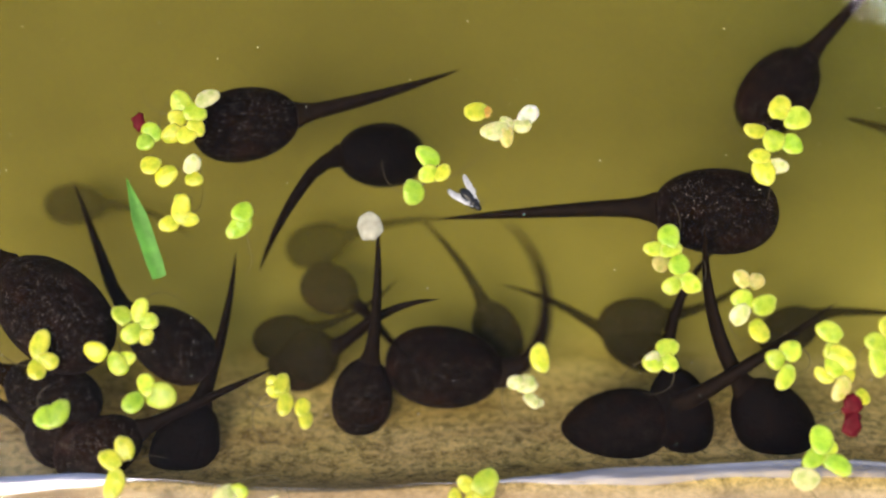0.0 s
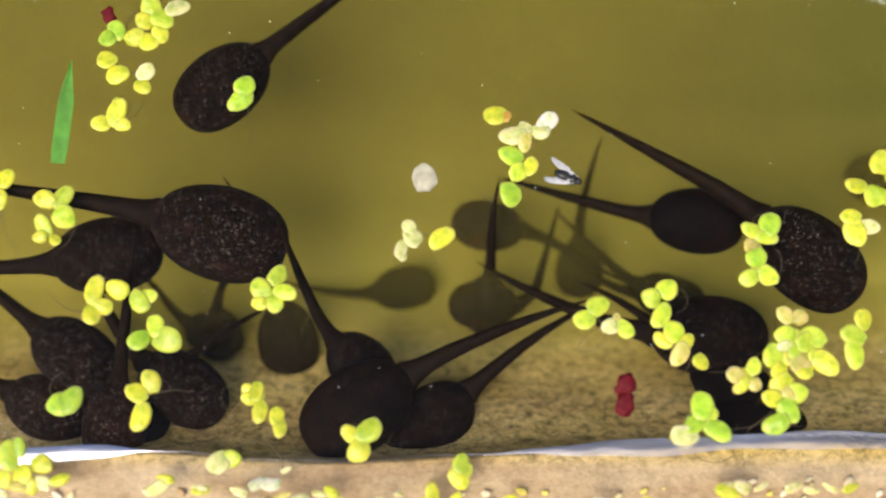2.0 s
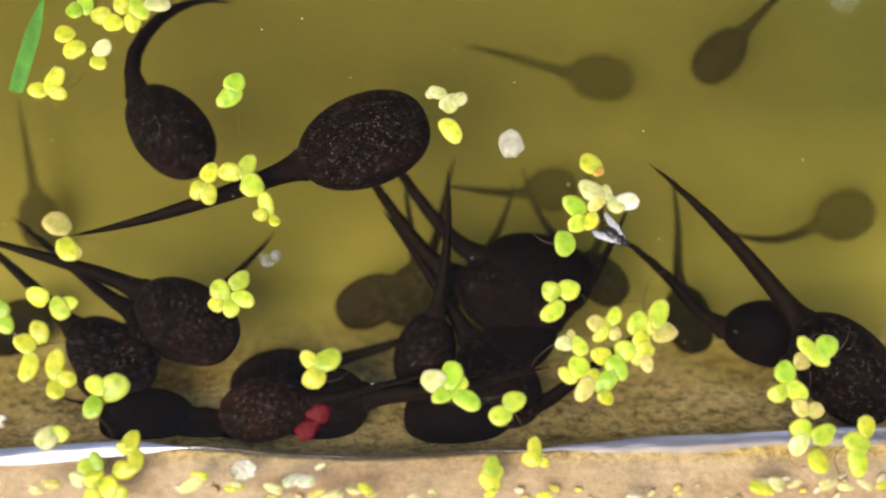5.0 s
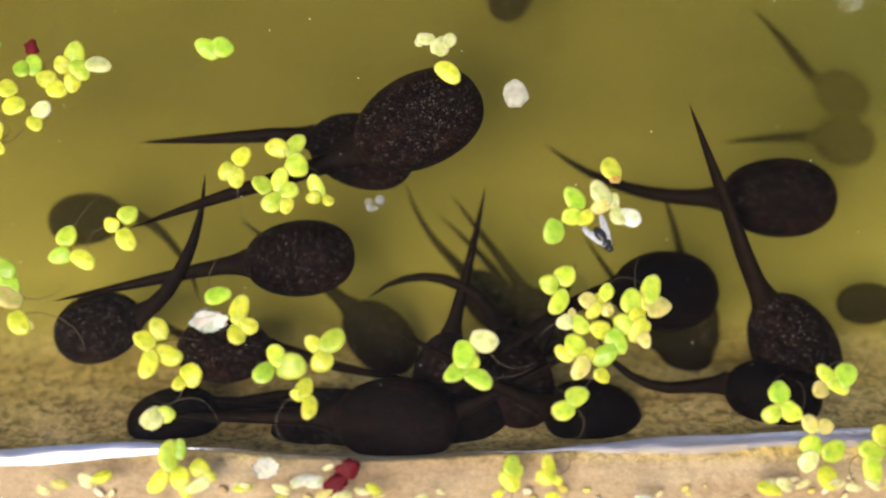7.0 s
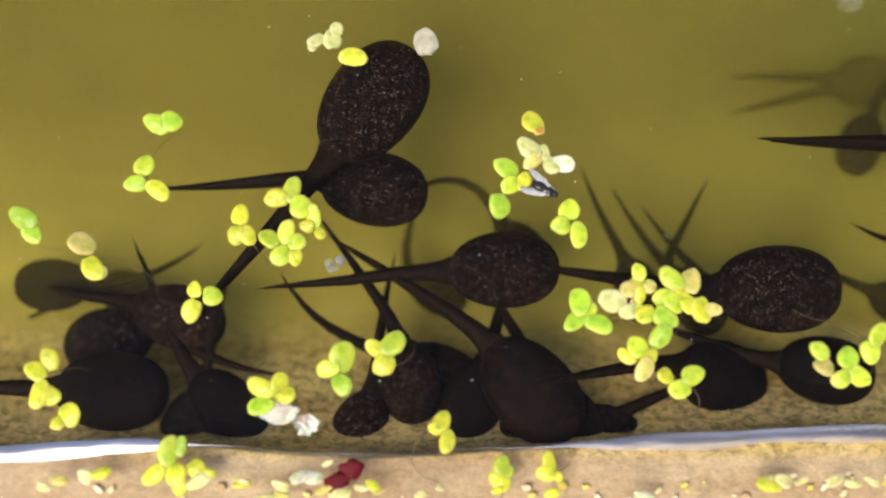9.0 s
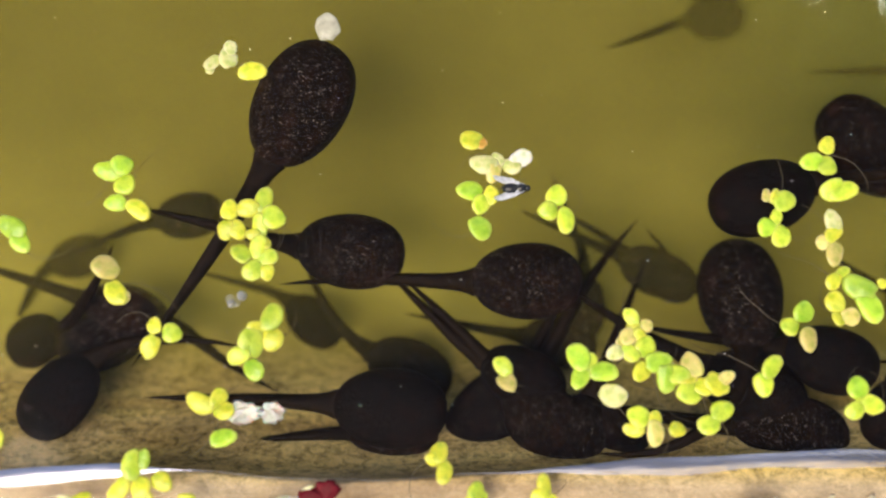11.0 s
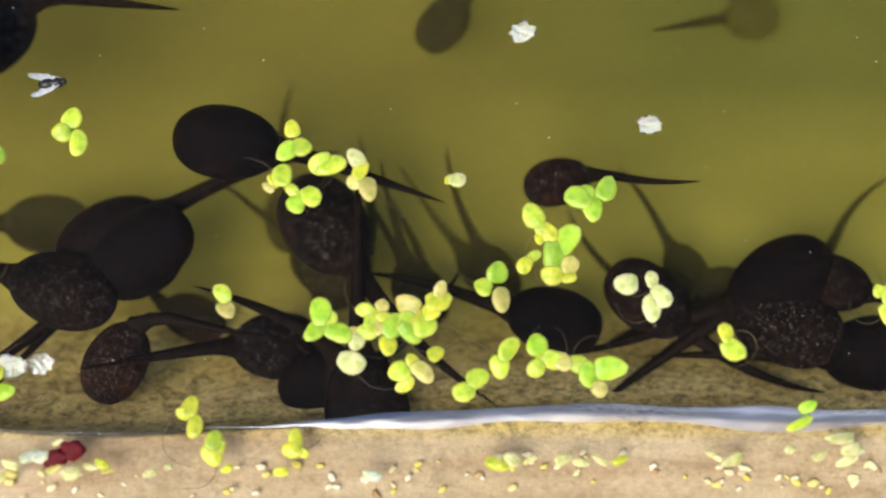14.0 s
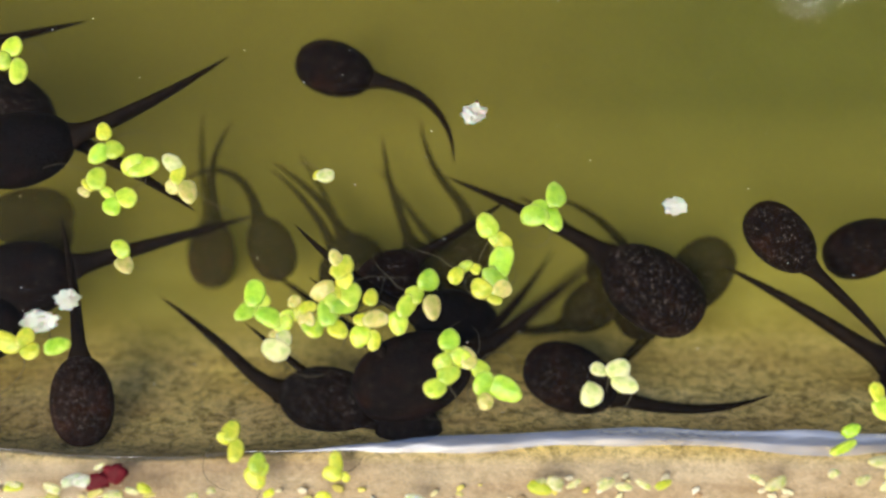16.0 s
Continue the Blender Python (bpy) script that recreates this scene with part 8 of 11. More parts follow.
    walk(TADS['a8'], [(0, pose(-0.01467, -0.01006, -0.0245, ry=39, rz=-163)), (0.5, pose(-0.02562, -0.00917, -0.0245, ry=36, rz=-159)), (1, pose(-0.01557, -0.01303, -0.02376, ry=40, rz=-123)), (1.5, pose(-0.01814, -0.01224, -0.02383, ry=40, rz=-97)), (2, pose(-0.01878, -0.01105, -0.0245, ry=32, rz=-85)), (2.5, pose(-0.01832, -0.00841, -0.0245, ry=26, rz=-95)), (3, pose(-0.01661, -0.00528, -0.0245, ry=35, rz=-80)), (4.25, pose(-0.02156, -0.01379, -0.02231, rz=-131)), (5.5, pose(-0.02568, -0.01847, -0.02013, rz=-170)), (6, pose(-0.01884, -0.00664, -0.0245, ry=33, rz=-167)), (6.17, pose(-0.0167, -0.00726, -0.0245, ry=35, rz=-123)), (6.33, pose(-0.01456, -0.00787, -0.0245, ry=38, rz=-79)), (6.5, pose(-0.01241, -0.00849, -0.0245, ry=40, rz=-35)), (7, pose(-0.00999, -0.01068, -0.0245, rz=-45)), (7.5, pose(-0.00769, -0.01557, -0.02169, ry=26, rz=-36)), (8, pose(-0.00343, -0.01736, -0.02065, rz=-18)), (10.5, pose(0.0002, -0.01552, -0.02219, ry=26, rz=-29)), (11, pose(-0.00249, -0.01296, -0.02334, rz=-25)), (11.5, pose(-0.00627, -0.01122, -0.0245, rz=-12)), (12, pose(-0.00919, -0.00967, -0.0245, rz=-10)), (12.5, pose(-0.01363, -0.00763, -0.0245, rz=-5)), (13, pose(-0.01484, -0.00193, -0.0245, ry=31, rz=-18)), (13.5, pose(-0.01702, 0.00109, -0.0245, rz=-5)), (14, pose(-0.0264, 0.00412, -0.0245, rz=-2)), (14.5, pose(-0.03031, 0.0033, -0.0245, ry=36, rz=5)), (15, pose(-0.03273, 0.00566, -0.0245, rz=0)), (15.5, pose(-0.03419, 0.00812, -0.0245, rz=0)), (16, pose(-0.03519, 0.0085, -0.0245, rz=4))])
    wag(TADS['a8'], [(0, 16, -20), (0.5, -21, 6), (1, 19, -1), (1.5, 29, 5), (2, 11, 10), (2.5, 14, 12), (3, -4, -1), (4.25, -3, 0), (5.5, -1, 0), (6, -9, -8), (6.5, 18, 1), (7, 7, 0), (7.5, 1, 19), (8, 3, -0), (10.5, -18, -24), (11, -24, -23), (11.5, -11, 4), (12, -10, 7), (12.5, -1, 7), (13, 5, -1), (13.5, -3, 1), (14, 4, 0), (14.5, 0, 0), (15, 0, 0), (15.5, 0, 0), (16, 0, 0)])
    walk(TADS['a9'], [(0, pose(-0.03097, -0.02355, -0.015, rz=-108)), (0.5, pose(-0.03176, -0.02221, -0.015, rz=-92)), (1, pose(-0.03254, -0.02193, -0.015, rz=-95)), (1.5, pose(-0.03474, -0.02172, -0.015, rz=-92)), (2, pose(-0.03998, -0.02665, -0.015, rz=-108)), (2.5, pose(-0.04149, -0.02615, -0.015, rz=-109)), (3, pose(-0.03847, -0.02243, -0.015, rz=-138)), (5.5, pose(-0.04337, -0.02405, -0.015, rz=-177)), (6, pose(-0.04074, -0.02282, -0.015, rz=-164)), (6.17, pose(-0.04124, -0.02282, -0.015, ry=8, rz=-122)), (6.33, pose(-0.04173, -0.02283, -0.015, ry=16, rz=-80)), (6.5, pose(-0.04222, -0.02284, -0.015, ry=24, rz=-37)), (6.62, pose(-0.04166, -0.02304, -0.015, ry=12, rz=-72)), (6.75, pose(-0.0411, -0.02325, -0.015, rz=-107)), (7, pose(-0.03991, -0.02375, -0.015, rz=-166)), (7.17, pose(-0.03759, -0.0228, -0.015, rz=-113)), (7.33, pose(-0.0352, -0.02177, -0.015, rz=-54)), (7.5, pose(-0.03281, -0.02072, -0.015, rz=3)), (8, pose(-0.02181, -0.02574, -0.015, rz=-11)), (9.25, pose(-0.03601, -0.02162, -0.015, rz=-59)), (9.88, pose(-0.04327, -0.01945, -0.015, rz=-95)), (10.5, pose(-0.05053, -0.01728, -0.015, rz=-132)), (11, pose(-0.05459, -0.01727, -0.015, rz=-130)), (11.5, pose(-0.05925, -0.0159, -0.015, rz=-135)), (12, pose(-0.05775, -0.01195, -0.015, rz=-103)), (16, pose(-0.05924, -0.01415, -0.015, rz=-102))])
    wag(TADS['a9'], [(0, 2, 8), (0.5, -19, 12), (1, -27, -12), (1.5, -21, -17), (2, -32, -9), (2.5, -34, -6), (3, -19, 10), (5.5, 3, -8), (6, -29, 11), (6.5, 8, 27), (6.75, 8, 0), (7, -1, -13), (7.17, -3, -10), (7.33, -7, -8), (7.5, -1, -13), (8, -12, 10), (9.25, -17, -8), (10.5, -19, -23), (11, -40, -15), (11.5, -32, 17), (12, 0, -0), (16, 0, -0)])
    walk(TADS['a10'], [(0, pose(-0.05089, -0.01578, -0.015, rz=-23)), (0.5, pose(-0.05291, -0.01535, -0.015, rz=-27)), (1, pose(-0.0506, -0.0176, -0.015, rz=-27)), (1.5, pose(-0.05122, -0.01589, -0.015, rz=-29)), (2, pose(-0.04938, -0.0139, -0.015, rz=-37)), (2.5, pose(-0.05094, -0.0119, -0.015, rz=-32)), (3, pose(-0.04857, -0.01382, -0.015, rz=-37)), (5.5, pose(-0.04882, -0.01437, -0.015, rz=-38)), (6, pose(-0.04775, -0.01039, -0.015, rz=-27)), (6.5, pose(-0.04729, -0.01044, -0.015, rz=-10)), (6.62, pose(-0.04832, -0.01044, -0.015, rz=-50)), (6.75, pose(-0.04935, -0.01044, -0.015, rz=-91)), (6.88, pose(-0.0506, -0.01014, -0.015, ry=12, rz=-128)), (7, pose(-0.05184, -0.00984, -0.015, ry=23, rz=-166)), (7.5, pose(-0.05254, -0.01058, -0.015, ry=26, rz=-161)), (8, pose(-0.05214, -0.01323, -0.017, ry=30, rz=-176)), (10.5, pose(-0.05151, -0.0086, -0.0225, rz=-161)), (11, pose(-0.05034, -0.00779, -0.0225, rz=-159)), (11.5, pose(-0.04909, -0.00683, -0.0225, rz=-127)), (12, pose(-0.05036, -0.0073, -0.0225, rz=-130)), (12.5, pose(-0.05209, -0.00823, -0.015, rz=-137)), (16, pose(-0.06181, -0.00823, -0.015, rz=-137))])
    wag(TADS['a10'], [(0, 2, 6), (0.5, 6, 11), (1, 5, 10), (1.5, 11, 1), (2, -2, -2), (2.5, 6, -4), (3, 12, 1), (5.5, -10, 9), (6, 14, 2), (6.5, -40, -29), (6.75, 0, -0), (7, 34, 26), (7.5, -2, 0), (8, -60, 26), (10.5, 5, -7), (11, -61, 10), (11.5, -68, 3), (12, 0, -0), (12.5, 0, -0), (16, 0, -0)])
    walk(TADS['a11'], [(0, pose(0.03319, -0.02123, -0.017, ry=25, rz=-156)), (0.5, pose(0.02662, -0.02163, -0.017, ry=25, rz=-131)), (1, pose(0.01515, -0.02144, -0.0105, rz=-128)), (1.5, pose(0.00162, -0.02313, -0.0105, rz=-142)), (2, pose(-0.00671, -0.02172, -0.0105, rz=-146)), (2.5, pose(-0.01151, -0.01978, -0.0105, rz=-152)), (3, pose(-0.01884, -0.01695, -0.0105, ry=15, rz=-167)), (5.5, pose(-0.01748, -0.02237, -0.017, ry=25, rz=-169)), (6, pose(-0.01368, -0.02178, -0.0105, rz=-170)), (6.5, pose(-0.026, -0.02201, -0.0105, rz=-179)), (6.67, pose(-0.01967, -0.02267, -0.0105, rz=-123)), (6.75, pose(-0.01646, -0.02295, -0.0105, rz=-92)), (6.83, pose(-0.01324, -0.02324, -0.0105, rz=-61)), (7, pose(-0.00691, -0.02375, -0.0105, rz=-3)), (7.5, pose(0.00833, -0.01998, -0.0105, rz=2)), (8, pose(0.01556, -0.01856, -0.0105, rz=8)), (8.62, pose(0.01398, -0.01937, -0.0105, rz=-27)), (9.25, pose(0.0124, -0.02018, -0.0105, rz=-62)), (9.88, pose(0.01075, -0.02095, -0.015, rz=-96)), (10.5, pose(0.0091, -0.02172, -0.0195, rz=-131)), (11, pose(0.01065, -0.02003, -0.0195, rz=-133)), (11.5, pose(0.01371, -0.01952, -0.0195, rz=-152)), (12, pose(0.01602, -0.01875, -0.0195, rz=-172)), (12.25, pose(0.02068, -0.02009, -0.0105, rz=-117)), (12.5, pose(0.02543, -0.02135, -0.0105, rz=-59)), (13, pose(0.02729, -0.02598, -0.01544, ry=22, rz=-88)), (13.5, pose(0.02643, -0.02615, -0.01534, ry=22, rz=-90)), (14, pose(0.02584, -0.02584, -0.0105, rz=-82)), (14.5, pose(0.03162, -0.02028, -0.017, ry=25, rz=-38)), (15, pose(0.03258, -0.01893, -0.017, ry=25, rz=-45)), (15.25, pose(0.02446, -0.01889, -0.01375, ry=13, rz=-12)), (15.5, pose(0.01634, -0.01884, -0.0105, rz=20)), (15.67, pose(0.01978, -0.0184, -0.0105, rz=79)), (15.75, pose(0.02152, -0.01811, -0.0105, rz=110)), (15.83, pose(0.02326, -0.01782, -0.0105, rz=142)), (16, pose(0.0266, -0.01728, -0.0105, rz=200))])
    wag(TADS['a11'], [(0, 7, 5), (0.5, 1, 4), (1, -46, 2), (1.5, -8, -6), (2, -9, -6), (2.5, -3, -8), (3, -13, 52), (5.5, -5, 0), (6, 9, 8), (6.5, 4, 10), (6.67, 4, 7), (6.83, 3, 3), (7, 3, 0), (7.5, 21, 0), (8, 2, 5), (9.25, 20, -0), (10.5, 30, -4), (11, 16, -11), (11.5, -2, -8), (12, 11, -11), (12.25, 3, -5), (12.5, -4, 0), (13, -1, 14), (13.5, -8, -1), (14, -8, 0), (14.5, 17, -0), (15, -18, -8), (15.5, -9, -27), (15.67, 0, -19), (15.83, 10, -9), (16, 19, 0)])
    walk(TADS['a12'], [(0, pose(0.05661, -0.02003, -0.015, ry=24, rz=-47)), (0.5, pose(0.05632, -0.0189, -0.017, ry=28, rz=-47)), (1, pose(0.05237, -0.02276, -0.017, ry=28, rz=-37)), (1.5, pose(0.04215, -0.01904, -0.015, rz=-33)), (1.67, pose(0.04544, -0.02082, -0.015, rz=-83)), (1.83, pose(0.04871, -0.0225, -0.015, rz=-139)), (2, pose(0.05211, -0.0242, -0.015, rz=-190)), (2.5, pose(0.04353, -0.02181, -0.015, rz=-175)), (3, pose(0.03266, -0.01953, -0.015, rz=-183)), (5.5, pose(0.00041, -0.02364, -0.015, rz=-172)), (6, pose(-0.00054, -0.02261, -0.015, rz=-161)), (6.5, pose(-0.00011, -0.02222, -0.015, rz=-152)), (6.62, pose(0.00555, -0.02253, -0.015, rz=-118)), (6.75, pose(0.01121, -0.02284, -0.015, rz=-83)), (6.88, pose(0.01677, -0.02309, -0.015, ry=12, rz=-48)), (7, pose(0.02232, -0.02333, -0.015, ry=24, rz=-14)), (7.5, pose(0.0291, -0.02072, -0.015, rz=-3)), (8, pose(0.03342, -0.01921, -0.017, ry=28, rz=4)), (10.5, pose(0.04836, -0.01657, -0.017, ry=28, rz=-48)), (11, pose(0.04932, -0.01646, -0.015, rz=-27)), (11.5, pose(0.05754, -0.02448, -0.015, rz=-6)), (12, pose(0.05706, -0.02327, -0.015, rz=-10)), (12.5, pose(0.07556, -0.02006, -0.015, rz=2)), (13, pose(0.09184, -0.01986, -0.015, rz=2)), (13.5, pose(0.09835, -0.01831, -0.015, rz=0)), (14, pose(0.10177, -0.01697, -0.015, rz=3)), (14.5, pose(0.14339, -0.01907, -0.015, rz=-6)), (16, pose(0.13963, -0.01586, -0.015, rz=-6))])
    wag(TADS['a12'], [(0, -16, -17), (0.5, -20, 0), (1, 61, -20), (1.5, -28, 15), (1.67, -14, 12), (1.83, 2, 9), (2, 17, 4), (2.5, -5, -7), (3, -6, 3), (5.5, 37, 0), (6, 33, 10), (6.5, 40, 7), (6.75, 16, 1), (7, -9, -5), (7.5, -9, 4), (8, 5, 3), (10.5, 27, 1), (11, -0, -7), (11.5, -3, -8), (12, 8, -12), (12.5, 20, -14), (13, -2, 6), (13.5, 5, 0), (14, -5, 3), (14.5, 0, -0), (16, -0, 0)])
    walk(TADS['a13'], [(0, pose(0.00744, -0.01158, -0.015, rz=174)), (0.17, pose(0.01456, -0.01009, -0.015, rz=117)), (0.25, pose(0.01805, -0.00931, -0.015, rz=86)), (0.33, pose(0.02154, -0.00853, -0.015, rz=55)), (0.42, pose(0.02818, -0.00862, -0.016, ry=13, rz=17)), (0.5, pose(0.03482, -0.00871, -0.017, ry=25, rz=-21)), (1, pose(0.05075, -0.00686, -0.015, rz=-13)), (1.5, pose(0.04811, -0.01127, -0.015, rz=-18)), (2, pose(0.04578, -0.01074, -0.015, rz=-4)), (2.5, pose(0.03383, -0.01138, -0.016, ry=13, rz=-41)), (3, pose(0.02188, -0.01201, -0.017, ry=25, rz=-77)), (4.25, pose(0.01541, -0.00831, -0.016, ry=13, rz=-44)), (5.5, pose(0.00895, -0.0046, -0.015, rz=-11)), (6, pose(0.00798, -0.0072, -0.015, rz=-2)), (6.5, pose(0.02572, 0.00482, -0.015, rz=25)), (7, pose(0.0513, 0.01005, -0.015, rz=0)), (7.5, pose(0.06875, 0.01062, -0.015, rz=-12)), (8, pose(0.07835, 0.0104, -0.015, ry=22, rz=6)), (10.5, pose(0.0724, 0.02967, -0.015, ry=22, rz=-11)), (10.67, pose(0.07086, 0.02676, -0.015, ry=15, rz=36)), (10.83, pose(0.06933, 0.02385, -0.015, ry=7, rz=82)), (11, pose(0.0678, 0.02094, -0.015, rz=128)), (11.5, pose(0.0612, 0.02564, -0.015, rz=127)), (12, pose(0.05304, 0.0271, -0.015, rz=129)), (12.5, pose(0.0451, 0.02745, -0.015, rz=130)), (13, pose(0.02115, 0.02243, -0.015, rz=186)), (13.5, pose(-0.00778, 0.01253, -0.015, ry=22, rz=222)), (14, pose(-0.01335, 0.00021, -0.015, rz=210)), (14.5, pose(-0.02042, -0.00889, -0.015, rz=195)), (15, pose(-0.02324, -0.0095, -0.017, ry=25, rz=148)), (15.5, pose(-0.02317, -0.00349, -0.0225, ry=33, rz=198)), (16, pose(-0.03347, -0.00307, -0.015, rz=196))])
    wag(TADS['a13'], [(0, 73, 49), (0.17, 36, 19), (0.33, -1, -6), (0.5, 8, -41), (1, -10, -41), (1.5, -1, -8), (2, -15, -8), (3, -6, 7), (5.5, -34, -8), (6, 33, -5), (6.5, 19, -5), (7, -4, -24), (7.5, -1, 48), (8, 9, -31), (10.5, -4, 55), (11, 7, 0), (11.5, 10, 0), (12, 4, 5), (12.5, 5, -13), (13, -24, 41), (13.5, -10, -46), (14, -3, -14), (14.5, 31, 20), (15, 95, -66), (15.5, 71, -10), (16, 0, 0)])
    walk(TADS['a14'], [(0, pose(0.11523, 0.01291, -0.0055, rz=-3)), (8.2, pose(0.10793, 0.00826, -0.0055, rz=-3)), (8.9, pose(0.09358, 0.00844, -0.0055, rz=-52)), (9.25, pose(0.08634, 0.00857, -0.0055, rz=-84)), (9.6, pose(0.0791, 0.0087, -0.0055, rz=-115)), (9.95, pose(0.07192, 0.00886, -0.0055, rz=-146)), (10.3, pose(0.06474, 0.00903, -0.0055, rz=-176)), (10.5, pose(0.05888, 0.00681, -0.0055, rz=-178)), (11, pose(0.04902, 0.01121, -0.0055, rz=-164)), (11.5, pose(0.02937, 0.01328, -0.0055, rz=-178)), (12, pose(0.0195, 0.01053, -0.0055, rz=-173)), (12.5, pose(0.01425, 0.00923, -0.0055, rz=-174)), (13, pose(0.01263, 0.00843, -0.0055, rz=-175)), (13.5, pose(0.01067, 0.00984, -0.0055, rz=-178)), (14, pose(0.00531, 0.01317, -0.0055, rz=-188)), (14.5, pose(-0.00219, 0.01256, -0.0055, rz=-156)), (15, pose(-0.01322, 0.01726, -0.0055, rz=-164)), (15.5, pose(-0.02303, 0.01627, -0.0055, rz=-160)), (16, pose(-0.03044, 0.01535, -0.0055, rz=-164))])
    wag(TADS['a14'], [(0, 0, 0), (8.2, -0, 0), (8.9, -0, 0), (9.6, -0, 0), (10.3, 0, 0), (10.5, -1, -4), (11, -13, -5), (11.5, 2, 0), (12, 2, -3), (12.5, -1, -3), (13, -5, -4), (13.5, -8, -2), (14, -11, 0), (14.5, -19, -52), (15, 37, -13), (15.5, -13, -3), (16, 10, 5)])
    walk(TADS['a15'], [(0, pose(0.06142, 0.09144, -0.015, rz=-108)), (2.5, pose(0.05187, 0.06188, -0.015, rz=-106)), (2.8, pose(0.04743, 0.03938, -0.015, rz=-105)), (3, pose(0.03866, 0.01954, -0.015, rz=-111)), (3.2, pose(0.03235, 0.01401, -0.015, rz=-130)), (3.77, pose(0.02755, 0.00949, -0.015, rz=-95)), (4.35, pose(0.02275, 0.00498, -0.015, rz=-60)), (5.5, pose(0.0128, -0.00417, -0.015, rz=0)), (6, pose(0.02296, -0.00356, -0.015, rz=-9)), (6.5, pose(0.02847, -0.00575, -0.015, rz=-8)), (7, pose(0.03365, -0.00428, -0.015, ry=22, rz=3)), (7.5, pose(0.05756, 0.00582, -0.015, rz=26)), (8, pose(0.07444, 0.00995, -0.015, rz=11)), (10.5, pose(0.11448, -0.01497, -0.015, rz=-4)), (11.5, pose(0.08473, -0.01233, -0.015, rz=0)), (12, pose(0.07467, -0.01153, -0.015, rz=8)), (12.5, pose(0.0748, -0.00734, -0.015, rz=24)), (13, pose(0.07395, -0.00905, -0.015, rz=24)), (13.5, pose(0.08774, 0.00662, -0.015, rz=45)), (14, pose(0.08811, -0.00606, -0.015, rz=30)), (14.25, pose(0.09332, -0.0063, -0.016, ry=13, rz=-2)), (14.5, pose(0.09852, -0.00654, -0.017, ry=26, rz=-34)), (15, pose(0.09841, -0.01123, -0.017, ry=26, rz=-17)), (15.5, pose(0.08841, -0.00839, -0.017, ry=26, rz=-34)), (16, pose(0.10467, -0.01921, -0.015, rz=-31))])
    wag(TADS['a15'], [(0, 0, 0), (2.5, 0, -0), (2.8, 0, 0), (3, -4, -21), (3.2, 13, 13), (4.35, -16, -1), (5.5, -39, -13), (6, -29, -23), (6.5, -1, -18), (7, 24, 7), (7.5, 8, -1), (8, 7, -34), (10.5, -0, 0), (11.5, 0, 0), (12, -4, 6), (12.5, -0, -3), (13, -5, -10), (13.5, 17, 5), (14, 5, 0), (14.5, -3, 30), (15, -22, 3), (15.5, -10, 5), (16, -3, 5)])
    walk(TADS['a16'], [(0, pose(0.12443, -0.0208, -0.015, rz=0)), (8.2, pose(0.11712, -0.02547, -0.015, rz=0)), (8.97, pose(0.10212, -0.02551, -0.015, rz=-50)), (9.73, pose(0.087, -0.02551, -0.015, rz=-109)), (10.12, pose(0.07947, -0.02549, -0.015, rz=-140)), (10.5, pose(0.07194, -0.02546, -0.015, rz=-172)), (10.75, pose(0.07098, -0.02364, -0.015, rz=-134)), (11, pose(0.07002, -0.02183, -0.015, rz=-96)), (11.25, pose(0.06898, -0.02003, -0.015, rz=-62)), (11.5, pose(0.06793, -0.01823, -0.015, rz=-29)), (12, pose(0.06204, -0.01696, -0.017, ry=31, rz=-8)), (12.17, pose(0.06227, -0.01727, -0.017, ry=31, rz=-61)), (12.33, pose(0.0625, -0.01758, -0.017, ry=31, rz=-113)), (12.5, pose(0.06273, -0.01789, -0.017, ry=31, rz=-166)), (13, pose(0.08014, -0.01458, -0.015, rz=-156)), (13.5, pose(0.084, -0.01153, -0.015, rz=-173)), (14, pose(0.06789, -0.00885, -0.015, rz=-219)), (14.5, pose(0.063, -0.00708, -0.015, rz=-218)), (15, pose(0.05924, -0.00795, -0.015, rz=-213)), (15.5, pose(0.05527, -0.0071, -0.017, ry=31, rz=-205)), (16, pose(0.05018, -0.01753, -0.015, rz=-201))])
    wag(TADS['a16'], [(0, 0, 0), (8.2, 0, 0), (8.97, -0, 0), (9.73, 0, -0), (10.5, 0, -0), (11, -1, -0), (11.5, -3, -0), (12, -5, -0), (12.5, 20, -20), (13, 1, -8), (13.5, -5, 9), (14, 5, 18), (14.5, 3, 7), (15, 1, 5), (15.5, -4, -0), (16, 11, 20)])
    walk(TADS['a17'], [(0, pose(0.13258, 0.00228, -0.0245, rz=0)), (10.3, pose(0.12594, -0.00161, -0.0245, rz=0)), (13, pose(0.09347, -0.00284, -0.0245, rz=14)), (14, pose(0.07964, -0.00793, -0.0245, rz=23)), (14.12, pose(0.07959, -0.00809, -0.0245, rz=62)), (14.25, pose(0.07955, -0.00826, -0.0245, rz=101)), (14.38, pose(0.07995, -0.00838, -0.0245, rz=135)), (14.5, pose(0.08034, -0.00849, -0.0245, rz=169)), (14.67, pose(0.07947, -0.00712, -0.0245, rz=110)), (14.83, pose(0.0786, -0.00574, -0.0245, rz=51)), (15, pose(0.07772, -0.00436, -0.0245, rz=-8)), (15.5, pose(0.07021, -0.00438, -0.0245, rz=48)), (16, pose(0.07194, -0.00083, -0.0245, rz=51))])
    wag(TADS['a17'], [(0, 0, 0), (10.3, 0, 0), (13, -48, -64), (14, -0, 16), (14.25, 6, 6), (14.5, 11, 0), (15, -51, 18), (15.5, -15, -12), (16, -6, 0)])
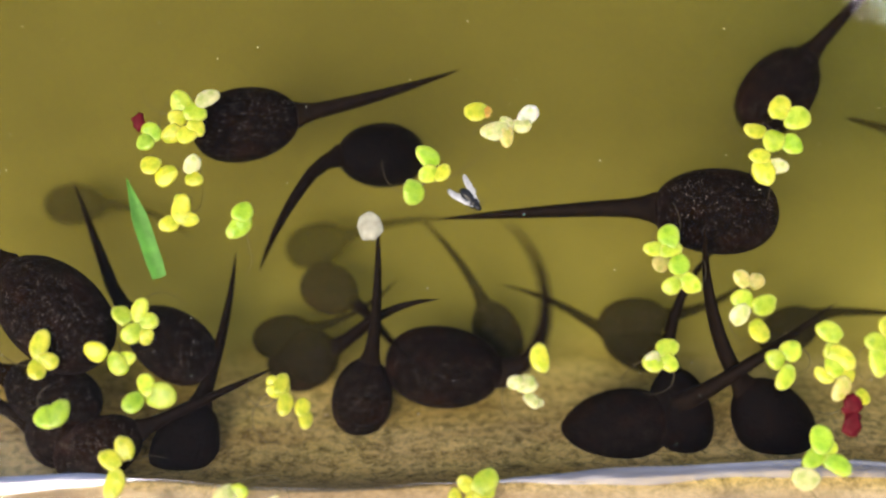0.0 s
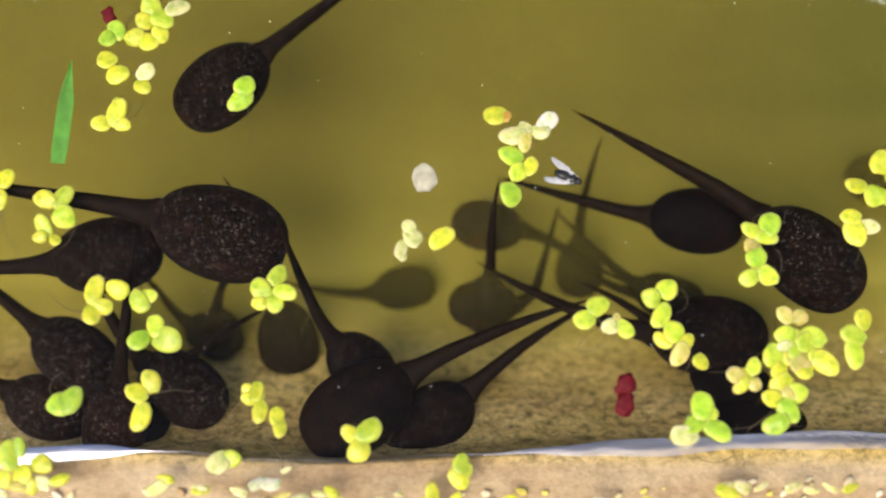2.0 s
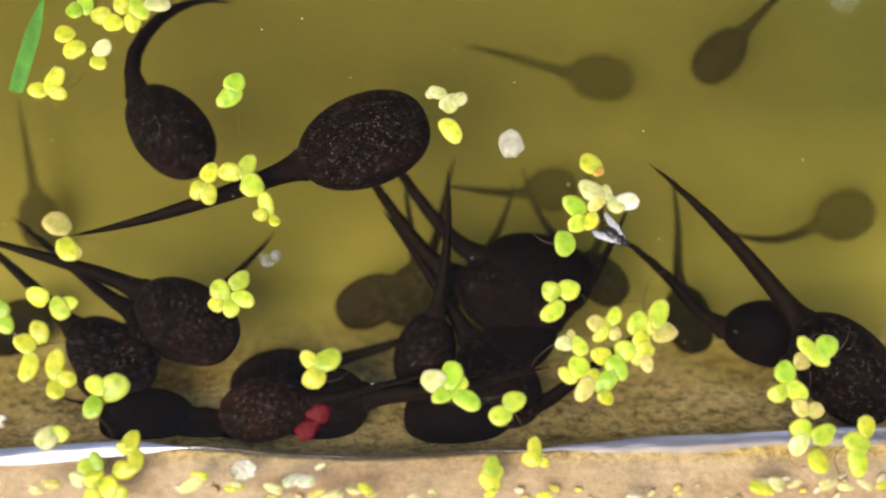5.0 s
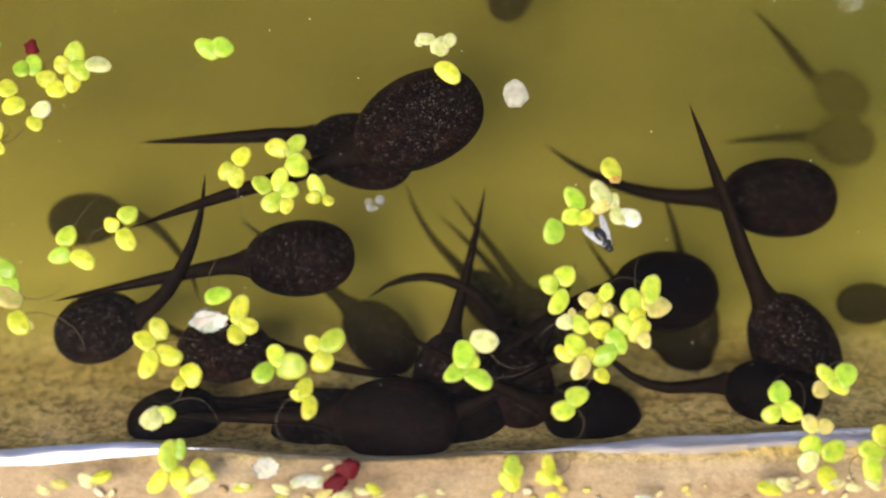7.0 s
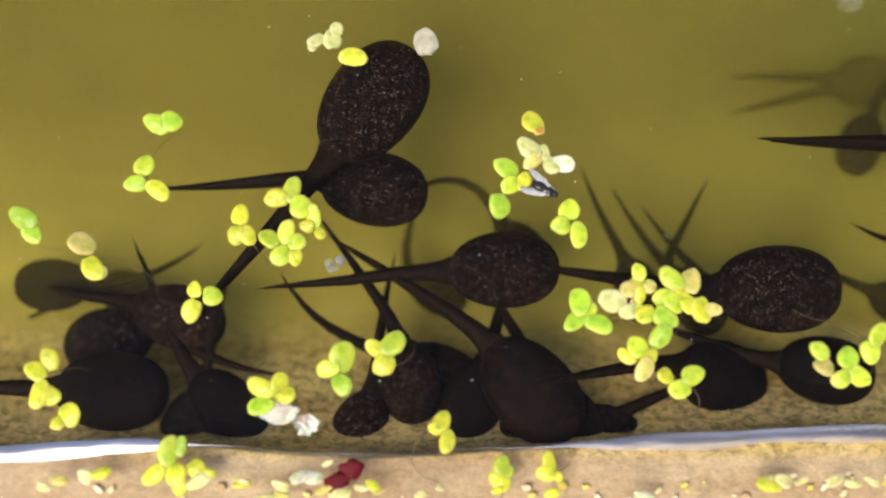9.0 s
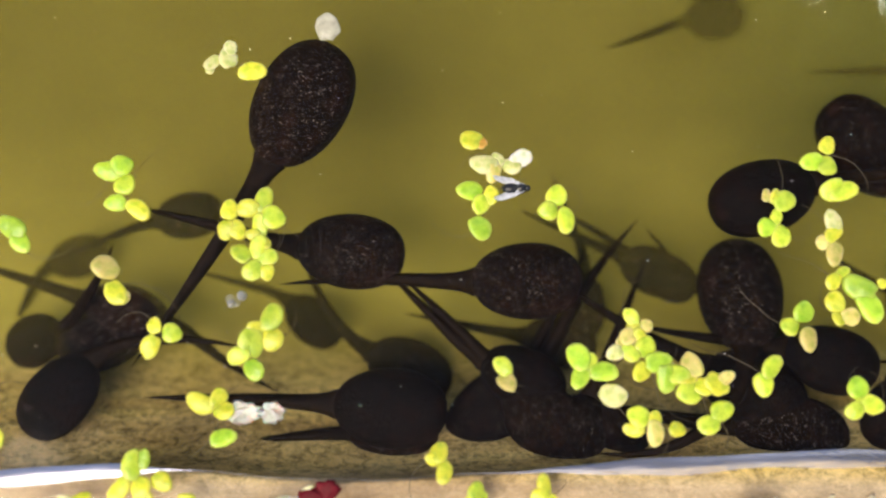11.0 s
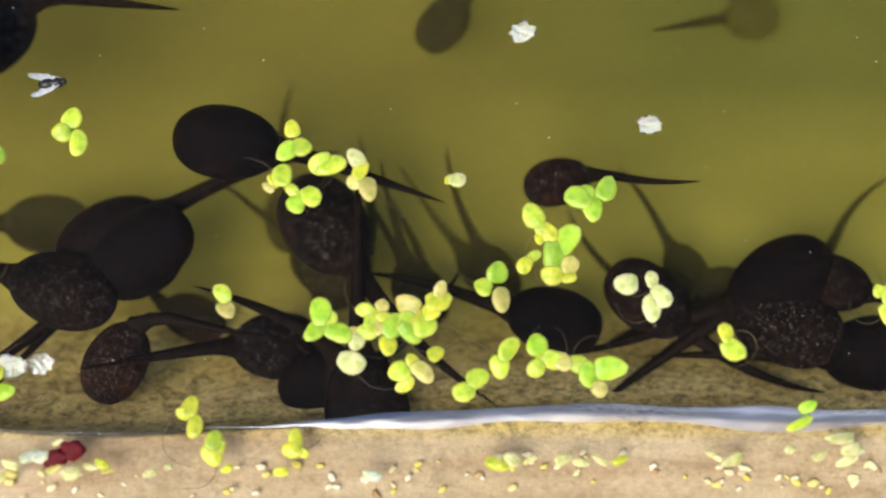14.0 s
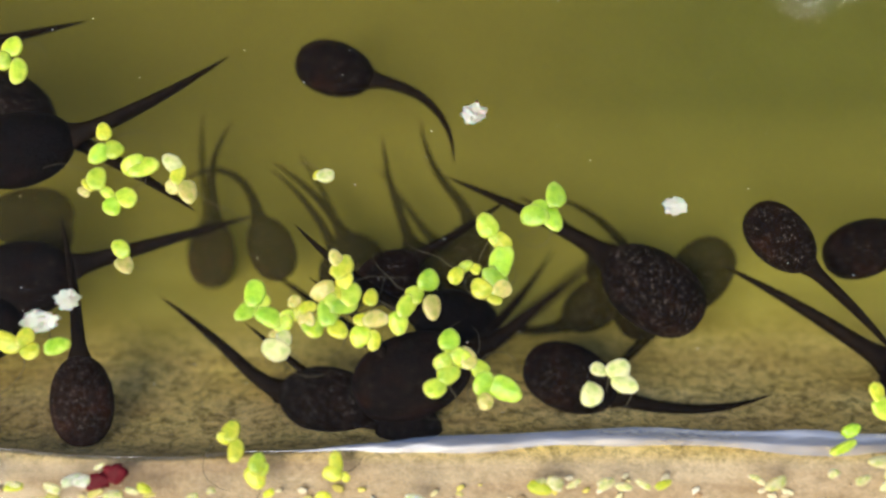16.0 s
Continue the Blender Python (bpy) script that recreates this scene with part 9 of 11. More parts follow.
    walk(TADS['a18'], [(0, pose(0.02067, 0.06146, -0.0335, rz=-39)), (0.5, pose(0.02282, 0.048, -0.0335, rz=-43)), (1, pose(0.03068, 0.03346, -0.0335, rz=-54)), (1.5, pose(0.03276, 0.0197, -0.0335, rz=-100)), (2, pose(0.02846, 0.00139, -0.0335, ry=35, rz=-85)), (2.5, pose(0.0237, -0.00956, -0.02609, rz=-72)), (3, pose(0.02187, -0.00979, -0.02594, rz=-88)), (4.25, pose(0.02664, 0.0154, -0.02972, rz=-39)), (5.5, pose(0.03114, 0.03886, -0.0335, ry=24, rz=5)), (6, pose(0.04346, 0.03692, -0.0335, ry=31, rz=-9)), (6.5, pose(0.05416, 0.03532, -0.0335, ry=33, rz=-21)), (7, pose(0.06799, 0.03131, -0.0335, ry=32, rz=-15)), (7.5, pose(0.07803, 0.03125, -0.0335, rz=-20)), (8, pose(0.07954, 0.03102, -0.0335, rz=-17)), (10.5, pose(0.05333, 0.04417, -0.0335, rz=17)), (11, pose(0.04936, 0.04795, -0.0335, ry=25, rz=17)), (11.5, pose(0.04533, 0.04941, -0.0335, ry=36, rz=9)), (12, pose(0.04453, 0.04442, -0.0335, rz=-36)), (12.12, pose(0.03795, 0.04455, -0.0335, rz=-70)), (12.25, pose(0.03137, 0.04468, -0.0335, rz=-104)), (12.38, pose(0.0248, 0.04496, -0.0335, ry=20, rz=-137)), (12.5, pose(0.01823, 0.04523, -0.0335, ry=40, rz=-170)), (13, pose(0.01901, 0.04137, -0.0335, ry=40, rz=-123)), (13.5, pose(0.01565, 0.0327, -0.0335, rz=-163)), (13.75, pose(0.01331, 0.01973, -0.0335, rz=-123)), (14, pose(0.01085, 0.00631, -0.0335, rz=-78)), (14.5, pose(0.0056, 0.00897, -0.0335, rz=-83)), (15, pose(0.00628, 0.01194, -0.0335, rz=-84)), (16, pose(-0.0076, 0.00379, -0.0335, rz=-83))])
    wag(TADS['a18'], [(0, 10, -13), (0.5, -2, -0), (1, 1, 12), (1.5, 31, -8), (2, -10, -7), (2.5, -13, 1), (3, -6, 25), (4.25, -10, 18), (5.5, -11, 2), (6, 1, -5), (6.5, 11, 10), (7, -24, 7), (7.5, -0, -0), (8, -0, 0), (10.5, 4, 1), (11, 10, -2), (11.5, 18, -6), (12, 13, 46), (12.25, -9, 22), (12.5, -26, -14), (13, 19, -0), (13.5, 14, 0), (13.75, 3, -6), (14, -11, -13), (14.5, 3, -1), (15, 8, 0), (16, 2, -8)])
    walk(TADS['a19'], [(0, pose(0.09031, 0.02738, -0.0335, ry=39, rz=0)), (0.5, pose(0.07622, 0.02689, -0.0335, rz=-6)), (1, pose(0.07642, 0.00515, -0.0335, rz=-16)), (1.17, pose(0.07041, 0.00904, -0.0335, rz=-67)), (1.25, pose(0.06742, 0.01099, -0.0335, rz=-98)), (1.33, pose(0.06444, 0.01294, -0.0335, rz=-130)), (1.5, pose(0.05888, 0.01677, -0.0335, ry=32, rz=-180)), (2, pose(0.07971, 0.01674, -0.0335, rz=-194)), (2.33, pose(0.0782, 0.01485, -0.0335, rz=-138)), (2.5, pose(0.07748, 0.01388, -0.0335, rz=-106)), (2.67, pose(0.07675, 0.01292, -0.0335, rz=-73)), (3, pose(0.07526, 0.01102, -0.0335, rz=-19)), (5.5, pose(0.06259, 0.01038, -0.0335, ry=27, rz=23)), (6, pose(0.04827, 0.01716, -0.0335, rz=-1)), (6.5, pose(0.06368, 0.01993, -0.0335, rz=-1)), (7, pose(0.06786, 0.02318, -0.0335, ry=27, rz=0)), (7.5, pose(0.06702, 0.0272, -0.0335, ry=30, rz=17)), (8, pose(0.06468, 0.03004, -0.0335, ry=24, rz=21)), (10.5, pose(0.0888, 0.03641, -0.0335, rz=0)), (12, pose(0.09145, 0.04166, -0.0335, rz=5)), (12.5, pose(0.09523, 0.03945, -0.0335, rz=5)), (13, pose(0.09293, 0.0401, -0.0335, ry=36, rz=12)), (13.5, pose(0.09148, 0.04194, -0.0335, rz=24)), (13.62, pose(0.08266, 0.04172, -0.0335, rz=-7)), (13.75, pose(0.07383, 0.04149, -0.0335, rz=-38)), (14, pose(0.08984, 0.04175, -0.0335, ry=35, rz=17)), (14.17, pose(0.08564, 0.03823, -0.0335, ry=36, rz=-35)), (14.33, pose(0.08144, 0.03471, -0.0335, ry=36, rz=-87)), (14.5, pose(0.07724, 0.03119, -0.0335, ry=37, rz=-139)), (14.75, pose(0.08551, 0.01572, -0.022, ry=19, rz=-184)), (15, pose(0.09378, 0.00025, -0.0105, rz=-228)), (15.5, pose(0.08817, 0.00243, -0.0105, rz=-229)), (16, pose(0.08114, 0.00312, -0.0105, rz=-226))])
    wag(TADS['a19'], [(0, 0, 0), (0.5, 0, 0), (1, -54, 0), (1.17, -36, 0), (1.33, -9, 0), (1.5, 16, 0), (2, 0, -0), (2.33, 0, 0), (2.67, -0, 0), (3, -0, 0), (5.5, 0, -31), (6, 33, -13), (6.5, 6, 2), (7, 8, 2), (7.5, 5, -6), (8, 5, -1), (10.5, 0, 0), (12, 0, 0), (12.5, 20, -8), (13, 6, 0), (13.5, -11, -1), (13.75, -5, -3), (14, 4, 0), (14.5, 38, 5), (15, -7, -1), (15.5, -2, 0), (16, 2, -6)])
    walk(TADS['a20'], [(0, pose(0.12594, -0.00393, -0.015, rz=0)), (10.3, pose(0.11931, -0.00783, -0.015, rz=0)), (13, pose(0.11305, 0.00301, -0.015, rz=0)), (13.5, pose(0.09585, 0.0005, -0.015, rz=29)), (13.62, pose(0.09612, -0.00111, -0.015, rz=66)), (13.75, pose(0.0964, -0.00271, -0.015, rz=103)), (13.88, pose(0.09599, -0.0045, -0.015, rz=134)), (14, pose(0.09557, -0.00629, -0.015, rz=164)), (14.5, pose(0.06639, 0.00043, -0.017, ry=38, rz=164)), (15, pose(0.04872, 0.00933, -0.017, ry=38, rz=153)), (15.5, pose(0.02728, 0.02135, -0.015, rz=151)), (16, pose(0.01425, 0.03026, -0.015, rz=164))])
    wag(TADS['a20'], [(0, 0, 0), (10.3, 0, 0), (13, 0, 0), (13.5, 17, 9), (13.75, 8, 4), (14, 0, 0), (14.5, 17, 2), (15, 20, -46), (15.5, 11, -50), (16, -3, -49)])
    walk(TADS['a21'], [(0, pose(-0.1033, -0.00314, -0.0245, rz=0)), (8.2, pose(-0.11061, -0.00779, -0.0245, rz=0)), (10.3, pose(-0.03481, -0.01514, -0.02178, rz=11)), (10.5, pose(-0.03142, 0.0171, -0.02256, rz=13)), (11, pose(-0.03798, 0.01175, -0.0245, rz=10)), (12, pose(-0.04851, 0.00842, -0.0245, rz=13)), (12.5, pose(-0.02815, 0.01543, -0.0245, rz=0)), (13, pose(-0.02563, 0.01996, -0.0245, rz=-56)), (13.5, pose(-0.02824, 0.02542, -0.0245, rz=-4)), (13.67, pose(-0.00651, 0.02945, -0.0245, rz=-46)), (13.83, pose(0.01523, 0.03347, -0.0245, rz=-88)), (14, pose(0.03697, 0.0375, -0.0245, rz=-130)), (14.5, pose(0.02007, 0.00929, -0.0245, rz=-105)), (15, pose(-0.0016, -0.00704, -0.0245, rz=-79)), (15.25, pose(-0.01268, -0.00513, -0.0245, rz=-26)), (15.5, pose(-0.02375, -0.00327, -0.0245, rz=22)), (16, pose(-0.03352, 0.00483, -0.0245, rz=23))])
    wag(TADS['a21'], [(0, 0, 0), (8.2, 0, 0), (10.3, -25, -0), (10.5, -14, 0), (11, 12, 0), (12, 27, 0), (12.5, 14, 0), (13, 14, -0), (13.5, 0, 0), (14, -12, -31), (14.5, 20, -66), (15, -63, -27), (15.25, -74, -6), (15.5, -73, 19), (16, 4, 0)])
    walk(TADS['a22'], [(0, pose(-0.05458, 0.01649, -0.0335, rz=180)), (0.5, pose(-0.03945, 0.00235, -0.0335, rz=189)), (1, pose(-0.0353, -0.00156, -0.03201, rz=180)), (1.17, pose(-0.03445, -0.00382, -0.03031, rz=230)), (1.33, pose(-0.03356, -0.00607, -0.02861, rz=287)), (1.5, pose(-0.03376, -0.00906, -0.02692, rz=340)), (1.75, pose(-0.03169, -0.00956, -0.02656, ry=20, rz=308)), (2, pose(-0.02962, -0.01006, -0.02621, ry=40, rz=275)), (2.5, pose(-0.02947, -0.01, -0.02572, ry=40, rz=279)), (3, pose(-0.02937, -0.00867, -0.0274, ry=40, rz=296)), (5.5, pose(-0.0708, 0.0111, -0.0335, rz=280)), (6, pose(-0.04488, -0.01143, -0.02459, rz=337)), (6.5, pose(-0.0365, -0.01056, -0.02524, rz=338)), (7, pose(-0.03374, -0.01307, -0.02339, rz=342)), (7.5, pose(-0.04226, -0.00624, -0.02875, rz=318)), (8, pose(-0.04625, -0.00652, -0.02855, rz=330)), (10.5, pose(-0.05836, 0.00447, -0.0335, rz=368)), (11, pose(-0.0581, 0.00627, -0.0335, rz=377)), (11.5, pose(-0.04356, 0.01027, -0.0335, rz=367)), (12, pose(-0.02389, 0.00213, -0.03121, rz=330)), (12.5, pose(-0.00423, -0.00601, -0.02892, rz=292)), (13, pose(0.00887, -0.00689, -0.02828, rz=318)), (14, pose(0.0342, -0.00747, -0.028, rz=276)), (15, pose(0.03109, -0.00411, -0.03056, rz=288)), (16, pose(0.01792, 0.00284, -0.0335, rz=311))])
    wag(TADS['a22'], [(0, -12, -18), (0.5, 27, -13), (1, -38, -26), (1.17, -31, -13), (1.33, -28, -2), (1.5, -20, 9), (2, -29, 7), (2.5, -17, 12), (3, -1, 2), (5.5, -0, 0), (6, -38, -20), (6.5, -6, -3), (7, -10, -7), (7.5, -63, 10), (8, -25, -0), (10.5, 93, -1), (11, 52, 0), (11.5, 51, -0), (12.5, 24, 0), (13, -15, -10), (14, 21, 4), (15, 12, 45), (16, -19, 9)])
    walk(TADS['a23'], [(0, pose(-0.01369, 0.00963, -0.0335, rz=-162)), (0.25, pose(-0.00392, 0.00227, -0.03157, ry=19, rz=-124)), (0.5, pose(0.00584, -0.00508, -0.02965, ry=38, rz=-87)), (0.75, pose(0.00119, -0.00228, -0.03157, ry=31, rz=-55)), (1, pose(-0.00347, 0.00051, -0.0335, ry=24, rz=-24)), (1.5, pose(-0.00195, 0.00098, -0.0335, ry=40, rz=-14)), (2, pose(-0.00074, -0.00159, -0.03241, rz=9)), (2.17, pose(-0.00168, 0.00333, -0.03277, rz=-51)), (2.33, pose(-0.00263, 0.00825, -0.03314, rz=-110)), (2.5, pose(-0.00357, 0.01318, -0.0335, rz=-170)), (2.67, pose(0.00055, 0.01561, -0.0335, rz=-227)), (2.83, pose(0.00468, 0.01804, -0.0335, rz=-285)), (3, pose(0.0088, 0.02047, -0.0335, rz=-342)), (5.5, pose(0.01948, 0.00942, -0.0335, ry=40, rz=-348)), (5.75, pose(0.00368, 0.00234, -0.03167, ry=20, rz=-379)), (6, pose(-0.01212, -0.00474, -0.02984, rz=-409)), (7, pose(0.01188, -0.00882, -0.02672, rz=-436)), (8, pose(0.00102, -0.00306, -0.0313, rz=-391)), (10.5, pose(-0.00284, -0.00308, -0.03121, rz=-405)), (11, pose(-0.01833, -0.00485, -0.02961, rz=-400)), (11.5, pose(-0.00368, 0.02557, -0.03155, rz=-374)), (11.67, pose(0.00124, 0.025, -0.0322, rz=-422)), (11.83, pose(0.00617, 0.02442, -0.03285, rz=-469)), (12, pose(0.0111, 0.02385, -0.0335, rz=-517)), (12.25, pose(0.01763, 0.0092, -0.03121, rz=-465)), (12.5, pose(0.02425, -0.00601, -0.02892, rz=-411)), (13.5, pose(0.04567, -0.00184, -0.0323, rz=-396)), (14.5, pose(0.03921, -0.00263, -0.03174, rz=-411)), (15.5, pose(0.03435, 0.00243, -0.0335, rz=-396)), (16, pose(0.03491, 0.00235, -0.0335, rz=-393))])
    wag(TADS['a23'], [(0, -2, -13), (0.5, 8, -6), (1, 4, -10), (1.5, -10, -4), (2, -14, -7), (2.5, -23, -7), (3, -8, -4), (5.5, -8, -4), (6, 4, 0), (7, 26, 6), (8, -78, 0), (10.5, -23, 0), (11, 25, -0), (11.5, -0, 0), (12, 0, 0), (12.25, 3, -12), (12.5, 7, -23), (13.5, -14, -0), (14.5, -3, -6), (15.5, -2, 0), (16, -21, -0)])
    walk(TADS['a24'], [(0, pose(-0.01068, 0.00115, -0.0245, ry=40, rz=150)), (0.17, pose(-0.00936, -0.00239, -0.02432, rz=185)), (0.33, pose(-0.00858, -0.0072, -0.02414, rz=241)), (0.42, pose(-0.00815, -0.00962, -0.02405, rz=273)), (0.5, pose(-0.00772, -0.01204, -0.02396, rz=305)), (0.62, pose(-0.00369, -0.01004, -0.02409, rz=270)), (0.75, pose(0.00034, -0.00803, -0.02423, rz=236)), (1, pose(0.01421, -0.00366, -0.0245, ry=40, rz=282)), (1.25, pose(0.0187, -0.00047, -0.0245, ry=20, rz=223)), (1.5, pose(0.02319, 0.00273, -0.0245, rz=164)), (2, pose(0.01292, 0.00758, -0.0245, rz=172)), (2.5, pose(-0.0139, 0.01272, -0.0245, rz=178)), (3, pose(-0.01162, 0.00972, -0.0245, ry=40, rz=184)), (5.5, pose(-0.01034, -0.00588, -0.0245, rz=222)), (5.75, pose(-0.01196, -0.00516, -0.0245, rz=277)), (6, pose(-0.01359, -0.00438, -0.0245, rz=332)), (7, pose(0.01577, -0.00822, -0.0245, rz=301)), (8, pose(0.01716, -0.00426, -0.0245, rz=311)), (10.5, pose(0.00471, 0.00736, -0.0245, ry=36, rz=295)), (11, pose(0.02115, -0.00846, -0.0245, rz=351)), (12, pose(0.02694, -0.00699, -0.0245, rz=344)), (12.5, pose(0.0436, -0.0029, -0.0245, rz=326)), (13, pose(0.02567, -0.00381, -0.0245, rz=278)), (13.5, pose(0.00747, -0.00457, -0.0245, rz=229)), (14.5, pose(0.04001, -0.00395, -0.0245, rz=234)), (14.75, pose(0.0438, -0.00213, -0.0245, rz=265)), (15, pose(0.0476, -0.0003, -0.0245, rz=296)), (15.5, pose(0.05504, 0.00354, -0.0245, rz=350)), (15.75, pose(0.04494, 0.00257, -0.0245, rz=309)), (16, pose(0.03476, 0.00162, -0.0245, rz=263))])
    wag(TADS['a24'], [(0, -15, -0), (0.17, -11, 1), (0.33, -9, 2), (0.5, -7, 3), (0.75, 21, 15), (1, -7, 44), (1.5, -23, 12), (2, -23, 2), (2.5, 9, -35), (3, -17, -22), (5.5, 78, -0), (5.75, 0, -0), (6, -78, -0), (7, 6, 0), (8, 4, 72), (10.5, -5, 38), (11, -2, 0), (12, -41, 0), (12.5, -75, -8), (13, -7, -4), (13.5, 62, -0), (14.5, 17, 7), (15, -18, 3), (15.5, -48, -0), (15.75, -1, -14), (16, 52, -26)])
    walk(TADS['a25'], [(0, pose(0.03747, -0.00403, -0.0245, rz=-171)), (0.17, pose(0.03386, -0.00614, -0.0245, rz=-112)), (0.33, pose(0.03026, -0.00822, -0.0245, rz=-54)), (0.5, pose(0.02703, -0.01051, -0.0245, ry=35, rz=-14)), (0.67, pose(0.02859, -0.00752, -0.0245, ry=23, rz=-66)), (0.83, pose(0.03016, -0.00454, -0.0245, ry=12, rz=-117)), (1, pose(0.03172, -0.00156, -0.0245, rz=-169)), (1.5, pose(0.01884, -0.00495, -0.0245, rz=-184)), (2, pose(0.0121, -0.00515, -0.0245, rz=-180)), (2.5, pose(0.01507, -0.00529, -0.0245, rz=-167)), (2.67, pose(0.02127, -0.00433, -0.0245, rz=-132)), (2.83, pose(0.02752, -0.00337, -0.0245, rz=-76)), (3, pose(0.03371, -0.00236, -0.0245, rz=-24)), (4.25, pose(0.01058, -0.00329, -0.0245, rz=-82)), (4.88, pose(-0.00102, -0.0037, -0.0245, rz=-112)), (5.5, pose(-0.01261, -0.0041, -0.0245, rz=-143)), (5.62, pose(-0.00428, -0.00317, -0.0245, rz=-110)), (5.75, pose(0.00405, -0.00224, -0.0245, rz=-78)), (5.88, pose(0.01233, -0.00128, -0.0245, rz=-47)), (6, pose(0.0206, -0.00032, -0.0245, rz=-16)), (7, pose(0.03812, -0.01047, -0.0245, rz=5)), (8, pose(0.04356, -0.00741, -0.0245, rz=-20)), (10.5, pose(0.03413, -0.00335, -0.0245, rz=-59)), (11, pose(0.03619, 0.0028, -0.0245, rz=-25)), (12, pose(0.03726, -0.00699, -0.0245, rz=20)), (12.25, pose(0.04156, -0.00626, -0.0245, rz=-30)), (12.5, pose(0.0458, -0.00558, -0.0245, rz=-82)), (13, pose(0.05621, -0.00465, -0.0245, rz=-24)), (13.5, pose(0.06639, -0.00366, -0.0245, rz=31)), (14, pose(0.07376, -0.00645, -0.0245, rz=-6)), (14.5, pose(0.08117, -0.0089, -0.0245, rz=-41)), (14.75, pose(0.08007, -0.00833, -0.0245, rz=-72)), (15, pose(0.07897, -0.00776, -0.0245, rz=-103)), (15.25, pose(0.07791, -0.0071, -0.0245, rz=-136)), (15.5, pose(0.07686, -0.00644, -0.0245, rz=-168)), (15.67, pose(0.06958, -0.00617, -0.0245, rz=-217)), (15.83, pose(0.06226, -0.00592, -0.0245, rz=-269)), (16, pose(0.05493, -0.00561, -0.0245, rz=-326))])
    wag(TADS['a25'], [(0, 9, 15), (0.17, -11, 11), (0.33, -30, 5), (0.5, -29, -25), (1, 40, -6), (1.5, 15, 52), (2, 74, 0), (2.5, 41, 0), (2.67, 30, 0), (2.83, 15, -0), (3, -0, 0), (4.25, 11, -0), (5.5, 20, 0), (5.75, -23, -0), (6, -61, -0), (7, -36, -0), (8, -73, -0), (10.5, -65, 0), (11, 0, 0), (12, -0, 0), (12.25, -0, 0), (12.5, 0, 0), (13, 0, -0), (13.5, -0, 0), (14, -34, -20), (14.5, -76, -42), (15, -41, -20), (15.5, -0, 0), (15.67, -11, 0), (15.83, -25, 0), (16, -34, 0)])
    walk(TADS['b2'], [(0, pose(-0.04805, -0.02287, -0.015, rz=-27)), (1, pose(-0.04888, -0.02362, -0.015, rz=-24)), (1.5, pose(-0.05068, -0.02342, -0.015, rz=-16)), (2, pose(-0.05284, -0.02169, -0.015, rz=-23)), (3, pose(-0.05704, -0.02328, -0.015, rz=-30)), (3.62, pose(-0.054, -0.02065, -0.015, rz=-66)), (4.25, pose(-0.05095, -0.01802, -0.015, rz=-102)), (4.88, pose(-0.04798, -0.01537, -0.015, rz=-134)), (5.5, pose(-0.04502, -0.01271, -0.015, rz=-166)), (6, pose(-0.04051, -0.0104, -0.015, rz=-173)), (6.5, pose(-0.03442, -0.01001, -0.015, rz=-180)), (7, pose(-0.03282, -0.01325, -0.015, rz=-180)), (7.25, pose(-0.03667, -0.01008, -0.015, rz=-141)), (7.5, pose(-0.04053, -0.00692, -0.015, rz=-103)), (7.75, pose(-0.04239, -0.00795, -0.015, rz=-89)), (8, pose(-0.04427, -0.00867, -0.015, rz=-31)), (10.5, pose(-0.03239, -0.00733, -0.0215, rz=-13)), (11, pose(-0.04665, -0.00479, -0.0215, rz=-22)), (11.5, pose(-0.05125, -0.00639, -0.0215, rz=-22)), (12, pose(-0.06794, -0.00514, -0.0215, rz=-8)), (16, pose(-0.06782, -0.00736, -0.015, rz=-8))])
    wag(TADS['b2'], [(0, -0, -0), (1, 0, -0), (1.5, -0, 0), (2, -0, 0), (3, 0, -0), (4.25, -3, 8), (5.5, -6, 16), (6, 1, 7), (6.5, 0, 7), (7, -18, 9), (7.5, 35, 9), (7.75, 11, -4), (8, -17, -19), (10.5, 59, 31), (11, 4, 0), (11.5, -0, 0), (12, -0, 0), (16, -0, 0)])
